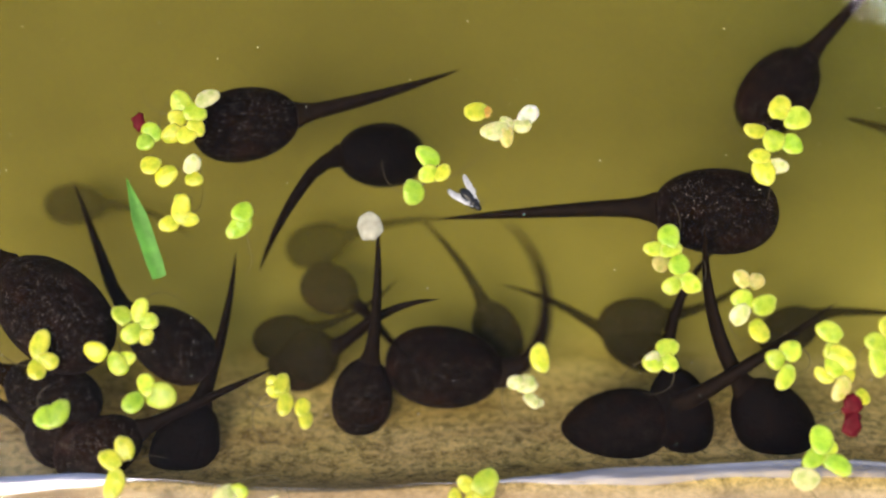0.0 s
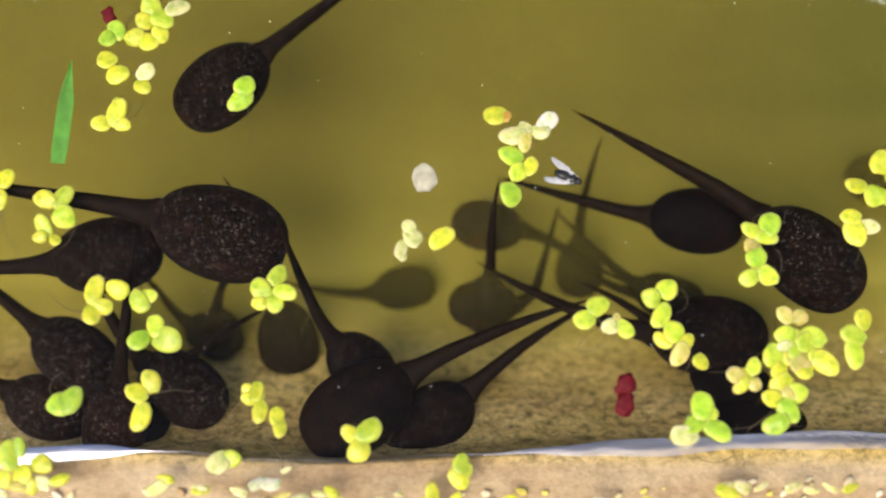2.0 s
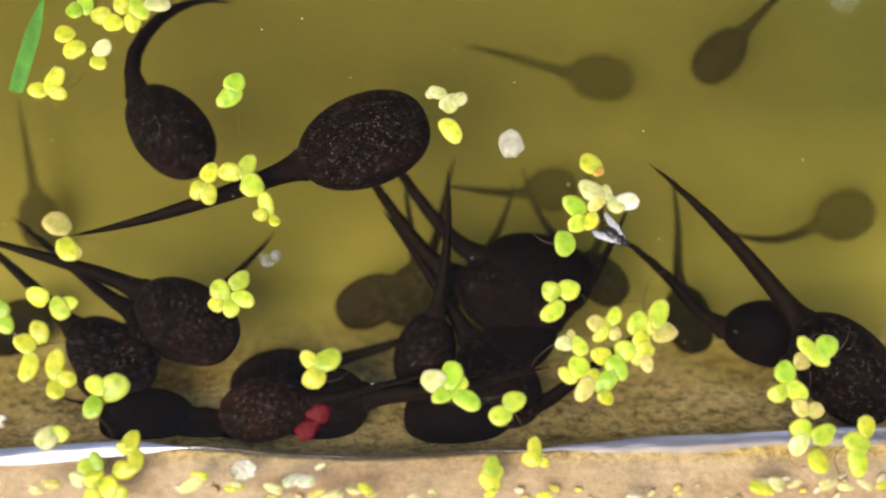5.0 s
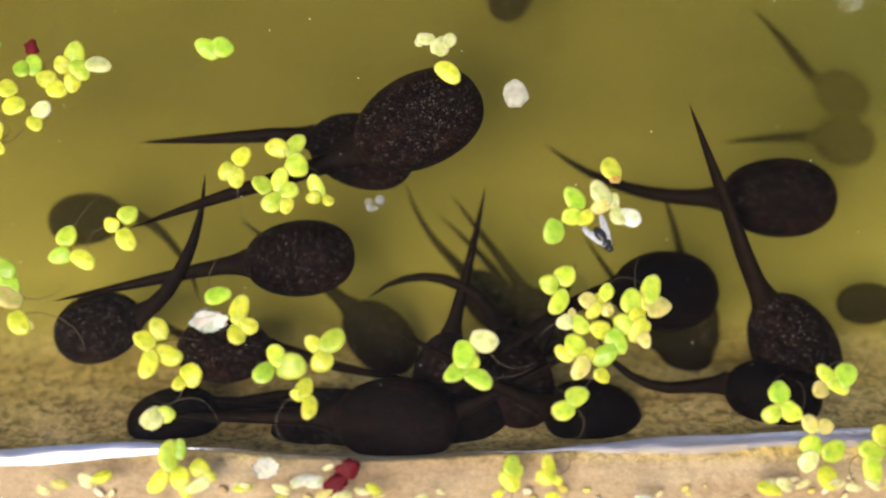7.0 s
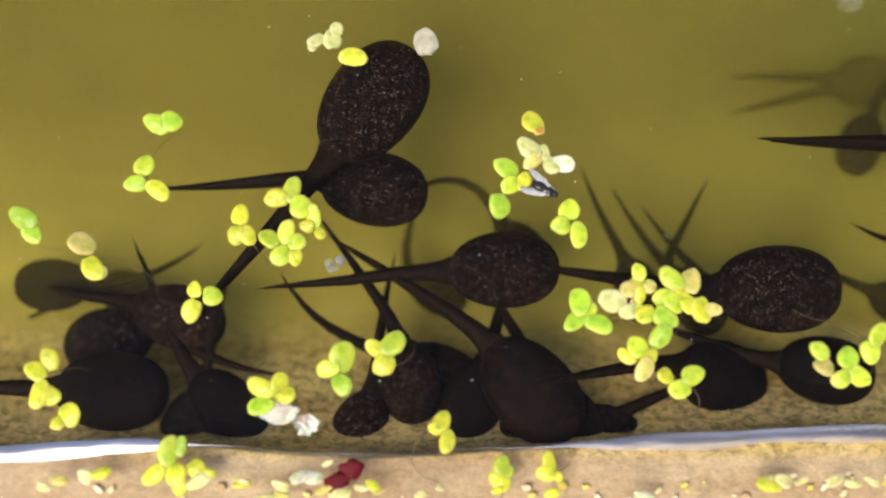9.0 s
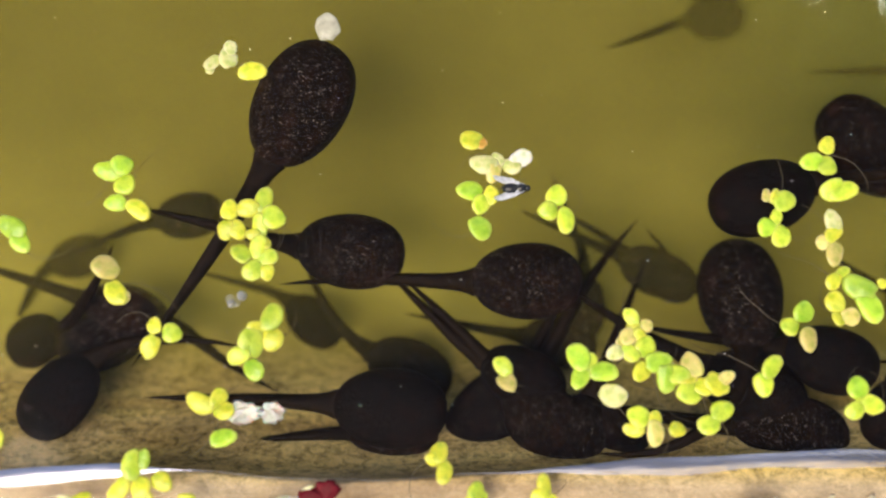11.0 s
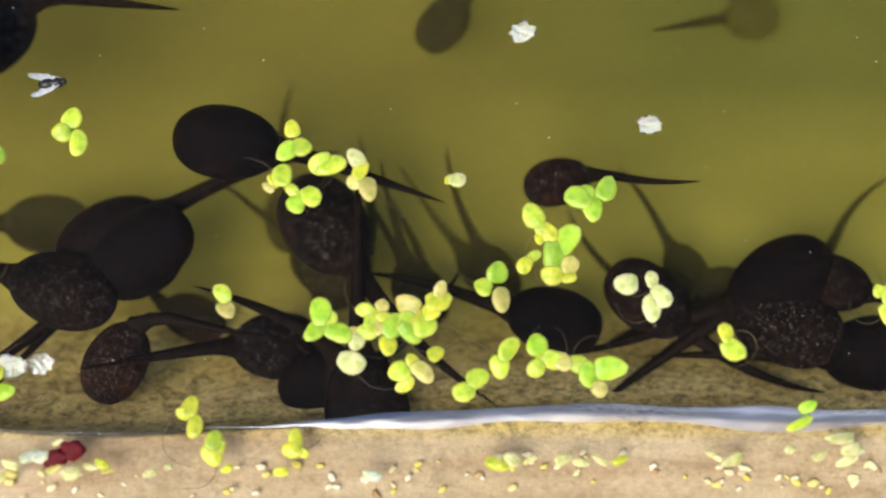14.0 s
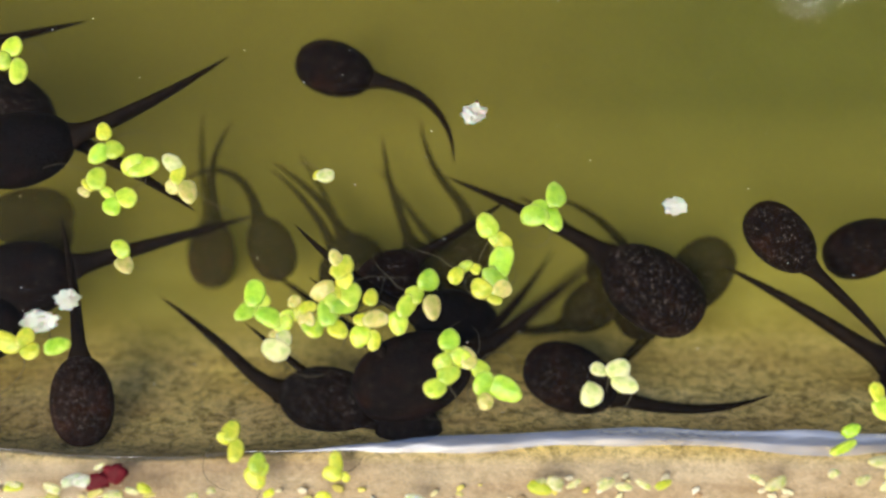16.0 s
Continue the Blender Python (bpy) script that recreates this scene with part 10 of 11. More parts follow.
    walk(TADS['b3'], [(0, pose(0.04278, -0.01831, -0.015, rz=-78)), (0.5, pose(0.0423, -0.01849, -0.015, rz=-50)), (1, pose(0.05105, -0.01025, -0.015, rz=-4)), (1.5, pose(0.05667, -0.01966, -0.015, rz=-36)), (2, pose(0.04893, -0.01792, -0.015, rz=-32)), (2.5, pose(0.06261, -0.01845, -0.015, rz=-18)), (3, pose(0.06373, -0.017, -0.015, rz=-13)), (3.83, pose(0.04223, -0.0152, -0.015, rz=-64)), (4.67, pose(0.02079, -0.01335, -0.015, rz=-122)), (5.5, pose(-0.00044, -0.01143, -0.015, rz=-176)), (6, pose(-0.0069, -0.01421, -0.015, rz=-176)), (6.5, pose(-0.00561, -0.01425, -0.015, rz=-172)), (7, pose(0.00432, -0.0229, -0.015, rz=-146)), (7.5, pose(-0.0021, -0.02656, -0.015, rz=-169)), (8, pose(0.00092, -0.02637, -0.015, rz=-166)), (8.62, pose(0.00326, -0.0232, -0.015, rz=-130)), (9.25, pose(0.00559, -0.02003, -0.015, rz=-95)), (9.88, pose(0.0079, -0.01686, -0.015, rz=-60)), (10.5, pose(0.0102, -0.0137, -0.015, rz=-24)), (11, pose(0.01468, -0.01456, -0.015, rz=-25)), (11.5, pose(0.02528, -0.0178, -0.015, rz=-48)), (12, pose(0.02827, -0.0216, -0.015, rz=-34)), (12.5, pose(0.02464, -0.015, -0.015, rz=-42)), (13, pose(0.01951, -0.0164, -0.017, ry=34, rz=-16)), (13.09, pose(0.01879, -0.01599, -0.016, ry=17, rz=-47)), (13.17, pose(0.01807, -0.01559, -0.015, rz=-79)), (13.33, pose(0.01647, -0.01612, -0.015, rz=-132)), (13.5, pose(0.01495, -0.01663, -0.015, rz=-180)), (14, pose(0.01875, -0.02119, -0.015, rz=-160)), (14.5, pose(0.01125, -0.01357, -0.015, rz=-145)), (15, pose(0.01724, -0.00838, -0.015, rz=-168)), (15.17, pose(0.02357, -0.01183, -0.015, ry=9, rz=-116)), (15.33, pose(0.02989, -0.01528, -0.015, ry=17, rz=-64)), (15.5, pose(0.03622, -0.01873, -0.015, ry=26, rz=-12)), (15.67, pose(0.0334, -0.01847, -0.015, ry=17, rz=-57)), (15.83, pose(0.03058, -0.01822, -0.015, ry=9, rz=-103)), (16, pose(0.02776, -0.01796, -0.015, rz=-148))])
    wag(TADS['b3'], [(0, -24, -25), (0.5, -14, 31), (1, -35, -33), (1.5, -8, -24), (2, -14, 19), (2.5, -0, 9), (3, 6, -19), (3.83, 13, -9), (4.67, 23, 2), (5.5, 27, 14), (6, 15, -3), (6.5, 24, 8), (7, 24, 10), (7.5, 16, 0), (8, 16, -4), (9.25, -2, -2), (10.5, -20, 0), (11, -20, 0), (11.5, 3, -0), (12, -17, -8), (12.5, -9, 6), (13, 4, -23), (13.17, 3, -13), (13.33, 1, -1), (13.5, 0, 9), (14, 19, 15), (14.5, -4, -5), (15, 7, -9), (15.5, 11, 5), (16, 13, 8)])
    walk(TADS['b4'], [(0, pose(-0.04251, -0.0236, -0.0105, rz=-155)), (2.5, pose(-0.04206, -0.02434, -0.0105, ry=20, rz=-96)), (2.75, pose(-0.04563, -0.02523, -0.0105, ry=10, rz=-130)), (3, pose(-0.04921, -0.02613, -0.0105, rz=-164)), (5.5, pose(-0.01855, -0.01954, -0.0105, rz=-171)), (6, pose(-0.01291, -0.01729, -0.0105, rz=-164)), (6.5, pose(-0.00503, -0.02344, -0.0105, rz=-166)), (7, pose(-0.00525, -0.02415, -0.0105, rz=-166)), (7.17, pose(-0.00285, -0.02565, -0.0105, rz=-113)), (7.33, pose(-0.00037, -0.0271, -0.0105, rz=-58)), (7.5, pose(0.00204, -0.02852, -0.0105, rz=-6)), (7.67, pose(-0.00461, -0.02823, -0.0105, rz=-59)), (7.83, pose(-0.01132, -0.02792, -0.0105, rz=-116)), (8, pose(-0.01796, -0.02753, -0.0165, rz=-169)), (8.83, pose(-0.01348, -0.02646, -0.0165, rz=-118)), (9.67, pose(-0.00894, -0.02534, -0.0165, rz=-63)), (10.5, pose(-0.00448, -0.02418, -0.0165, rz=-11)), (11, pose(-0.00455, -0.02328, -0.0165, rz=-4)), (11.5, pose(-0.00886, -0.02379, -0.0165, rz=-7)), (12, pose(-0.00636, -0.02324, -0.0165, rz=-7)), (12.5, pose(-0.00871, -0.0226, -0.0105, rz=-21)), (12.75, pose(-0.00955, -0.02077, -0.0105, rz=-60)), (13, pose(-0.01251, -0.01945, -0.017, ry=35, rz=-95)), (13.5, pose(-0.01161, -0.01835, -0.0105, ry=20, rz=-78)), (14, pose(-0.01102, -0.01864, -0.0105, ry=20, rz=-123)), (14.5, pose(-0.01239, -0.02005, -0.0105, rz=-159)), (14.75, pose(-0.01429, -0.02088, -0.0105, rz=-128)), (15, pose(-0.01619, -0.02171, -0.0105, rz=-97)), (15.5, pose(-0.02007, -0.0216, -0.0105, rz=-89)), (16, pose(-0.02157, -0.02093, -0.0105, rz=-84))])
    wag(TADS['b4'], [(0, 0, 0), (2.5, 0, 0), (3, 0, -0), (5.5, 9, 0), (6, 15, 0), (6.5, 4, -0), (7, 13, 0), (7.17, 5, 2), (7.33, -2, 3), (7.5, -10, 5), (7.67, -4, 0), (7.83, 2, -5), (8, 7, -9), (8.83, 10, -6), (9.67, 14, -4), (10.5, 15, -1), (11, 9, 3), (11.5, 7, 5), (12, 7, 11), (12.5, 32, -2), (12.75, 31, 19), (13, 46, 0), (13.5, 64, -18), (14, -69, 2), (14.5, -7, -7), (15, -7, 0), (15.5, -10, 2), (16, 1, 5)])
    walk(TADS['b5'], [(0, pose(-0.03335, -0.0082, -0.015, rz=-34)), (0.5, pose(-0.03063, -0.01789, -0.015, rz=-40)), (1, pose(-0.031, -0.01738, -0.015, rz=-38)), (1.5, pose(-0.03345, -0.01611, -0.015, rz=-35)), (2, pose(-0.03319, -0.01855, -0.015, rz=-34)), (2.5, pose(-0.03307, -0.01925, -0.017, ry=32, rz=-49)), (3, pose(-0.03317, -0.01743, -0.015, rz=-26)), (5.5, pose(-0.03963, -0.00931, -0.015, rz=-15)), (6, pose(-0.03192, -0.01378, -0.015, rz=0)), (7, pose(-0.01425, -0.02416, -0.015, rz=-14)), (7.33, pose(-0.00455, -0.02453, -0.015, rz=-65)), (7.67, pose(0.00511, -0.02484, -0.015, rz=-118)), (8, pose(0.01481, -0.02512, -0.015, rz=-168)), (10.5, pose(0.016, -0.0267, -0.015, rz=-167)), (11, pose(0.02188, -0.02389, -0.015, rz=-115)), (11.5, pose(0.02776, -0.02114, -0.015, rz=-61)), (12, pose(0.03123, -0.02182, -0.015, rz=-101)), (12.25, pose(0.02814, -0.02271, -0.015, rz=-70)), (12.5, pose(0.02506, -0.02361, -0.015, rz=-40)), (13, pose(0.01269, -0.01923, -0.015, rz=-15)), (13.5, pose(0.01301, -0.01653, -0.017, ry=32, rz=0)), (14, pose(0.01182, -0.01579, -0.017, ry=32, rz=2)), (14.5, pose(0.01148, -0.01527, -0.015, rz=12)), (15, pose(0.01121, -0.01816, -0.015, rz=0)), (15.5, pose(-0.00101, -0.01518, -0.015, rz=-15)), (16, pose(0.01383, -0.0209, -0.015, rz=-12))])
    wag(TADS['b5'], [(0, -34, 0), (0.5, -12, -0), (1, -19, -0), (1.5, -31, 0), (2, -24, 0), (2.5, -17, -0), (3, -32, -0), (5.5, -11, 0), (6, 14, -22), (7, 7, 8), (7.33, 8, 6), (7.67, 9, 3), (8, 10, 0), (10.5, 13, -0), (11, 3, -0), (11.5, -7, 0), (12, 21, 0), (12.5, 2, 0), (13, 21, 7), (13.5, 12, -3), (14, 9, -0), (14.5, -8, 0), (15, -3, -3), (15.5, -3, 4), (16, -32, 6)])
    walk(TADS['c1'], [(0, pose(0.01594, -0.00581, -0.0245, rz=-66)), (0.25, pose(0.01169, 0.00096, -0.0245, rz=-118)), (0.5, pose(0.00743, 0.00774, -0.0245, rz=-170)), (1, pose(0.00682, -0.00425, -0.0245, ry=33, rz=-160)), (1.5, pose(0.00968, -0.0047, -0.0245, ry=37, rz=-129)), (2, pose(0.01255, -0.00514, -0.0245, ry=40, rz=-97)), (2.5, pose(0.00339, -0.00031, -0.0245, ry=40, rz=-90)), (3, pose(0.00305, -0.001, -0.0245, ry=40, rz=-89)), (4.25, pose(0.00151, -0.00254, -0.0245, ry=20, rz=-121)), (5.5, pose(-0.00002, -0.00409, -0.0245, rz=-154)), (6.25, pose(0.0036, -0.00428, -0.0245, rz=-103)), (7, pose(0.00727, -0.00462, -0.0245, rz=-49)), (8, pose(0.02884, -0.00379, -0.0245, rz=-45)), (9.25, pose(0.03148, -0.00379, -0.0245, rz=-78)), (10.5, pose(0.03413, -0.0038, -0.0245, rz=-110)), (12, pose(-0.00179, -0.00111, -0.0245, rz=-54)), (13, pose(0.02503, -0.00553, -0.0245, rz=-51)), (14.5, pose(0.01112, -0.0008, -0.0245, rz=-45)), (16, pose(0.00358, 0.00347, -0.0245, rz=-67))])
    wag(TADS['c1'], [(0, 7, 12), (0.5, -7, 2), (1, -21, -8), (2, 7, -8), (2.5, 7, 0), (3, 1, -7), (5.5, 25, 17), (6.25, 15, -1), (7, 4, -19), (8, -8, -10), (10.5, 33, 0), (12, 1, 8), (13, 0, 6), (14.5, 8, 10), (16, 1, 76)])
    walk(TADS['c2'], [(0, pose(0.06207, -0.00537, -0.0245, rz=-154)), (0.5, pose(0.06339, -0.00493, -0.0245, ry=31, rz=-156)), (0.75, pose(0.05243, -0.00537, -0.0245, ry=15, rz=-103)), (1, pose(0.04147, -0.00581, -0.0245, rz=-49)), (2, pose(0.04219, -0.00425, -0.0245, rz=-9)), (3, pose(0.03375, -0.00146, -0.0245, rz=-22)), (5.5, pose(0.02606, -0.00138, -0.0245, rz=-54)), (6.5, pose(0.03886, -0.00713, -0.0245, rz=-81)), (8, pose(0.04044, -0.00695, -0.0245, rz=-64)), (11, pose(0.03842, 0.00189, -0.0245, rz=-32)), (12, pose(0.04447, -0.00427, -0.0245, rz=-64)), (13, pose(0.03943, -0.00465, -0.0245, rz=-64)), (14, pose(0.03291, -0.00703, -0.0245, rz=-64)), (15, pose(0.019, -0.00253, -0.0245, rz=-68)), (16, pose(0.01716, 0.00119, -0.0245, rz=-65))])
    wag(TADS['c2'], [(0, -26, -4), (0.5, -1, 7), (1, -15, 0), (2, -13, -23), (3, -12, -30), (5.5, -3, -12), (6.5, 1, 11), (8, -5, -11), (11, -3, 7), (12, -57, 9), (13, -5, 0), (14, 4, 0), (15, -22, 9), (16, 13, 14)])
    walk(TADS['c3'], [(0, pose(-0.01804, -0.00628, -0.0245, rz=-166)), (0.25, pose(-0.01429, -0.00472, -0.0245, rz=-108)), (0.38, pose(-0.01241, -0.00392, -0.0245, rz=-76)), (0.5, pose(-0.01053, -0.00313, -0.0245, rz=-45)), (2, pose(-0.03088, -0.01009, -0.0245, rz=-29)), (3, pose(-0.03995, -0.00507, -0.0245, rz=-26)), (3.62, pose(-0.02114, -0.00417, -0.0245, rz=-58)), (4.25, pose(-0.00232, -0.00328, -0.0245, rz=-90)), (4.88, pose(0.01638, -0.00233, -0.0245, rz=-122)), (5.5, pose(0.03507, -0.00139, -0.0245, rz=-153)), (6, pose(0.03921, -0.00313, -0.0245, rz=-111)), (6.17, pose(0.04639, 0.00082, -0.0245, rz=-69)), (6.33, pose(0.05357, 0.00477, -0.0245, rz=-26)), (6.5, pose(0.06075, 0.00873, -0.0245, rz=16)), (6.67, pose(0.06298, 0.00405, -0.0245, rz=72)), (6.83, pose(0.06521, -0.00063, -0.0245, rz=127)), (7, pose(0.06744, -0.00531, -0.0245, rz=183)), (7.17, pose(0.06621, -0.00549, -0.0245, rz=234)), (7.33, pose(0.06498, -0.00566, -0.0245, rz=285)), (7.5, pose(0.06375, -0.00584, -0.0245, rz=336)), (8, pose(0.06652, -0.00607, -0.0245, rz=336)), (12.5, pose(0.09079, -0.0038, -0.0245, rz=322)), (13, pose(0.09469, -0.00509, -0.0245, rz=321)), (14, pose(0.07571, -0.00341, -0.0245, rz=301)), (15, pose(0.07255, -0.00388, -0.0245, rz=302)), (16, pose(0.05771, -0.00153, -0.0245, rz=303))])
    wag(TADS['c3'], [(0, 7, 17), (0.25, -4, 19), (0.5, -18, 18), (2, -23, 8), (3, -25, 0), (4.25, 3, 21), (5.5, 32, 42), (6, 36, 13), (6.5, 7, 10), (7, 5, 3), (7.5, 3, -5), (8, 3, -0), (12.5, 6, -14), (13, 18, -48), (14, -5, 10), (15, -3, 45), (16, 12, 14)])
    walk(TADS['c4'], [(0, pose(0.03782, -0.0076, -0.0245, rz=-25)), (1.5, pose(0.04237, -0.00495, -0.0245, rz=-25)), (3, pose(0.03864, -0.00325, -0.0245, rz=-32)), (5.5, pose(0.04023, -0.00948, -0.0245, rz=-80)), (7, pose(0.03761, -0.01182, -0.02437, rz=-42)), (8, pose(0.04454, -0.00516, -0.0245, rz=-27)), (12.5, pose(0.05202, -0.00692, -0.0245, rz=-43)), (13, pose(0.04713, 0.0008, -0.0245, rz=-50)), (14, pose(0.04505, -0.0043, -0.0245, rz=-64)), (15, pose(0.03522, -0.00164, -0.0245, rz=-54)), (16, pose(0.02754, -0.00064, -0.0245, rz=-72))])
    wag(TADS['c4'], [(0, -7, 13), (1.5, -21, -8), (3, -13, 19), (5.5, -19, 8), (7, -5, -9), (8, -18, -9), (12.5, -9, -8), (13, -4, -15), (14, 0, -15), (15, -0, 22), (16, 3, -10)])
    walk(TADS['b6'], [(0, pose(-0.09568, -0.00314, -0.0245, rz=0)), (3.2, pose(-0.09895, -0.00692, -0.0245, rz=0)), (5.5, pose(-0.06223, -0.00948, -0.0245, rz=25)), (6, pose(-0.07254, -0.01022, -0.0245, rz=-5)), (6.12, pose(-0.07111, -0.01304, -0.02306, rz=-45)), (6.25, pose(-0.06967, -0.01587, -0.02162, rz=-85)), (6.38, pose(-0.06823, -0.01872, -0.02018, rz=-120)), (6.5, pose(-0.06679, -0.02157, -0.01874, rz=-155)), (7, pose(-0.05717, 0.00834, -0.0245, rz=-173)), (7.5, pose(-0.05454, 0.00552, -0.0245, rz=-193)), (8, pose(-0.0448, -0.00017, -0.0245, rz=-222)), (8.2, pose(-0.04943, -0.00101, -0.0245, rz=-212)), (10.5, pose(-0.06684, -0.00673, -0.0245, rz=-168)), (11, pose(-0.06176, -0.00828, -0.0245, ry=37, rz=-164)), (11.33, pose(-0.0814, -0.00502, -0.0245, rz=-125)), (11.5, pose(-0.08557, -0.00507, -0.0245, rz=-94)), (11.67, pose(-0.08975, -0.00512, -0.0245, rz=-63)), (11.84, pose(-0.09393, -0.00516, -0.0245, rz=-32)), (12, pose(-0.09812, -0.0052, -0.0245, rz=0)), (16, pose(-0.07198, -0.00741, -0.0245, rz=0))])
    wag(TADS['b6'], [(0, 0, 0), (3.2, 0, 0), (5.5, 10, -12), (6, -5, 1), (6.25, -4, -21), (6.5, -2, -39), (7, -44, -26), (7.5, -28, -14), (8, -10, 7), (8.2, -6, 11), (10.5, 31, 27), (11, 22, 11), (11.33, 16, 8), (11.67, 10, 5), (12, 0, 0), (16, 0, 0)])
    walk(TADS['b7'], [(0, pose(-0.08972, -0.01579, -0.015, rz=0)), (3.2, pose(-0.093, -0.01958, -0.015, rz=0)), (5.5, pose(-0.01935, -0.02613, -0.015, rz=-8)), (5.67, pose(-0.02092, -0.02596, -0.015, rz=-68)), (5.83, pose(-0.02254, -0.02575, -0.015, rz=-128)), (6, pose(-0.02408, -0.02552, -0.015, rz=-184)), (6.5, pose(-0.01986, -0.02576, -0.015, rz=-182)), (7, pose(-0.02009, -0.02646, -0.015, rz=-187)), (7.17, pose(-0.01455, -0.0268, -0.015, rz=-132)), (7.33, pose(-0.00894, -0.02711, -0.015, rz=-73)), (7.5, pose(-0.00337, -0.02739, -0.015, rz=-15)), (7.67, pose(-0.00249, -0.02785, -0.015, rz=-67)), (7.83, pose(-0.00165, -0.02827, -0.015, rz=-121)), (8, pose(-0.00077, -0.02866, -0.015, rz=-172)), (8.2, pose(-0.00071, -0.02858, -0.015, rz=-172)), (8.9, pose(-0.03289, -0.02563, -0.015, rz=-118)), (9.6, pose(-0.06474, -0.02266, -0.015, rz=-60)), (10.3, pose(-0.09636, -0.01968, -0.015, rz=0)), (16, pose(-0.06601, -0.02007, -0.015, rz=0))])
    wag(TADS['b7'], [(0, 0, 0), (3.2, 0, 0), (5.5, -12, 5), (5.67, 0, 1), (5.83, 12, -2), (6, 24, -6), (6.5, 16, -13), (7, 17, 12), (7.17, 9, 10), (7.33, 1, 8), (7.5, -8, 5), (7.67, -0, 2), (7.83, 8, -2), (8, 16, -5), (8.2, 16, -5), (8.9, 10, -3), (9.6, 6, -2), (10.3, 0, 0), (16, 0, 0)])
    walk(TADS['d1'], [(0, pose(-0.10391, -0.00672, -0.0245, rz=0)), (3.2, pose(-0.10718, -0.0105, -0.0245, rz=0)), (5.3, pose(-0.11065, -0.011, -0.0245, rz=0)), (8.2, pose(-0.11121, -0.01138, -0.0245, rz=0)), (10.3, pose(-0.11055, -0.01061, -0.0245, rz=0)), (11.5, pose(-0.09528, -0.00832, -0.0245, rz=0)), (12, pose(-0.06724, -0.00429, -0.0245, rz=-10)), (12.5, pose(-0.02241, -0.00651, -0.0245, rz=-9)), (13, pose(-0.01421, -0.00035, -0.0245, rz=-13)), (13.5, pose(-0.0114, -0.0048, -0.0245, rz=-22)), (14, pose(-0.00273, -0.01085, -0.0245, rz=-24)), (14.5, pose(-0.00152, -0.00871, -0.0245, rz=-45)), (15, pose(-0.00227, -0.00657, -0.0245, rz=-104)), (15.5, pose(-0.00468, -0.00189, -0.0245, rz=-100)), (16, pose(-0.00588, 0.00256, -0.0245, rz=-95))])
    wag(TADS['d1'], [(0, 0, 0), (3.2, 0, 0), (5.3, 0, 0), (8.2, 0, 0), (10.3, 0, 0), (11.5, 0, 0), (12, 0, -0), (12.5, -17, -12), (13, -14, -4), (13.5, -28, -26), (14, -50, -30), (14.5, -20, -33), (15, -11, -25), (15.5, -11, -15), (16, 17, -33)])
    walk(TADS['e1'], [(0, pose(0.13115, 0.01074, -0.015, rz=180)), (10.3, pose(0.1245, 0.00686, -0.015, rz=180)), (12, pose(0.09367, 0.00826, -0.015, rz=184)), (12.5, pose(0.08327, 0.00604, -0.015, rz=188)), (13, pose(0.06904, 0.00637, -0.015, rz=183)), (13.5, pose(0.06173, 0.00913, -0.017, ry=39, rz=180)), (14, pose(0.05427, 0.00917, -0.015, ry=25, rz=188)), (14.5, pose(0.04773, 0.00297, -0.015, rz=194)), (15, pose(0.03601, -0.00323, -0.015, rz=197)), (15.5, pose(0.029, -0.00299, -0.015, rz=202)), (16, pose(0.02258, -0.0022, -0.015, rz=214))])
    wag(TADS['e1'], [(0, 0, 0), (10.3, 0, 0), (12, 0, -0), (12.5, -8, -6), (13, -0, -26), (13.5, -7, 16), (14, -23, 10), (14.5, -2, -6), (15, 4, -7), (15.5, 5, -10), (16, -4, 4)])
    walk(TADS['f1'], [(0, pose(0.14465, -0.00314, -0.0245, rz=180)), (5.5, pose(0.0736, 0.03011, -0.0245, rz=190)), (6, pose(0.05256, 0.03856, -0.0245, ry=27, rz=183)), (6.5, pose(0.03545, 0.04496, -0.0245, rz=170)), (7, pose(0.01601, 0.05413, -0.0245, ry=24, rz=164)), (10.3, pose(0.13801, -0.00702, -0.0245, rz=180)), (12.5, pose(0.10726, -0.00651, -0.0245, rz=189)), (13, pose(0.09955, -0.00713, -0.0245, rz=209)), (13.5, pose(0.10211, -0.0093, -0.0245, rz=212)), (14, pose(0.09299, -0.00543, -0.0245, rz=221)), (14.25, pose(0.08358, -0.00515, -0.0245, rz=254)), (14.5, pose(0.07416, -0.00487, -0.0245, rz=288)), (15, pose(0.06074, -0.00974, -0.0245, rz=291)), (15.5, pose(0.0677, -0.00505, -0.0245, rz=275)), (16, pose(0.0619, -0.00534, -0.0245, rz=275))])
    wag(TADS['f1'], [(0, 0, 0), (5.5, 0, 0), (6, -24, 4), (6.5, -12, -46), (7, 0, 0), (10.3, 0, 0), (12.5, -0, 0), (13, 10, -0), (13.5, 17, 21), (14, 25, -27), (14.5, -1, -40), (15, -15, -34), (15.5, 16, 8), (16, 33, 26)])
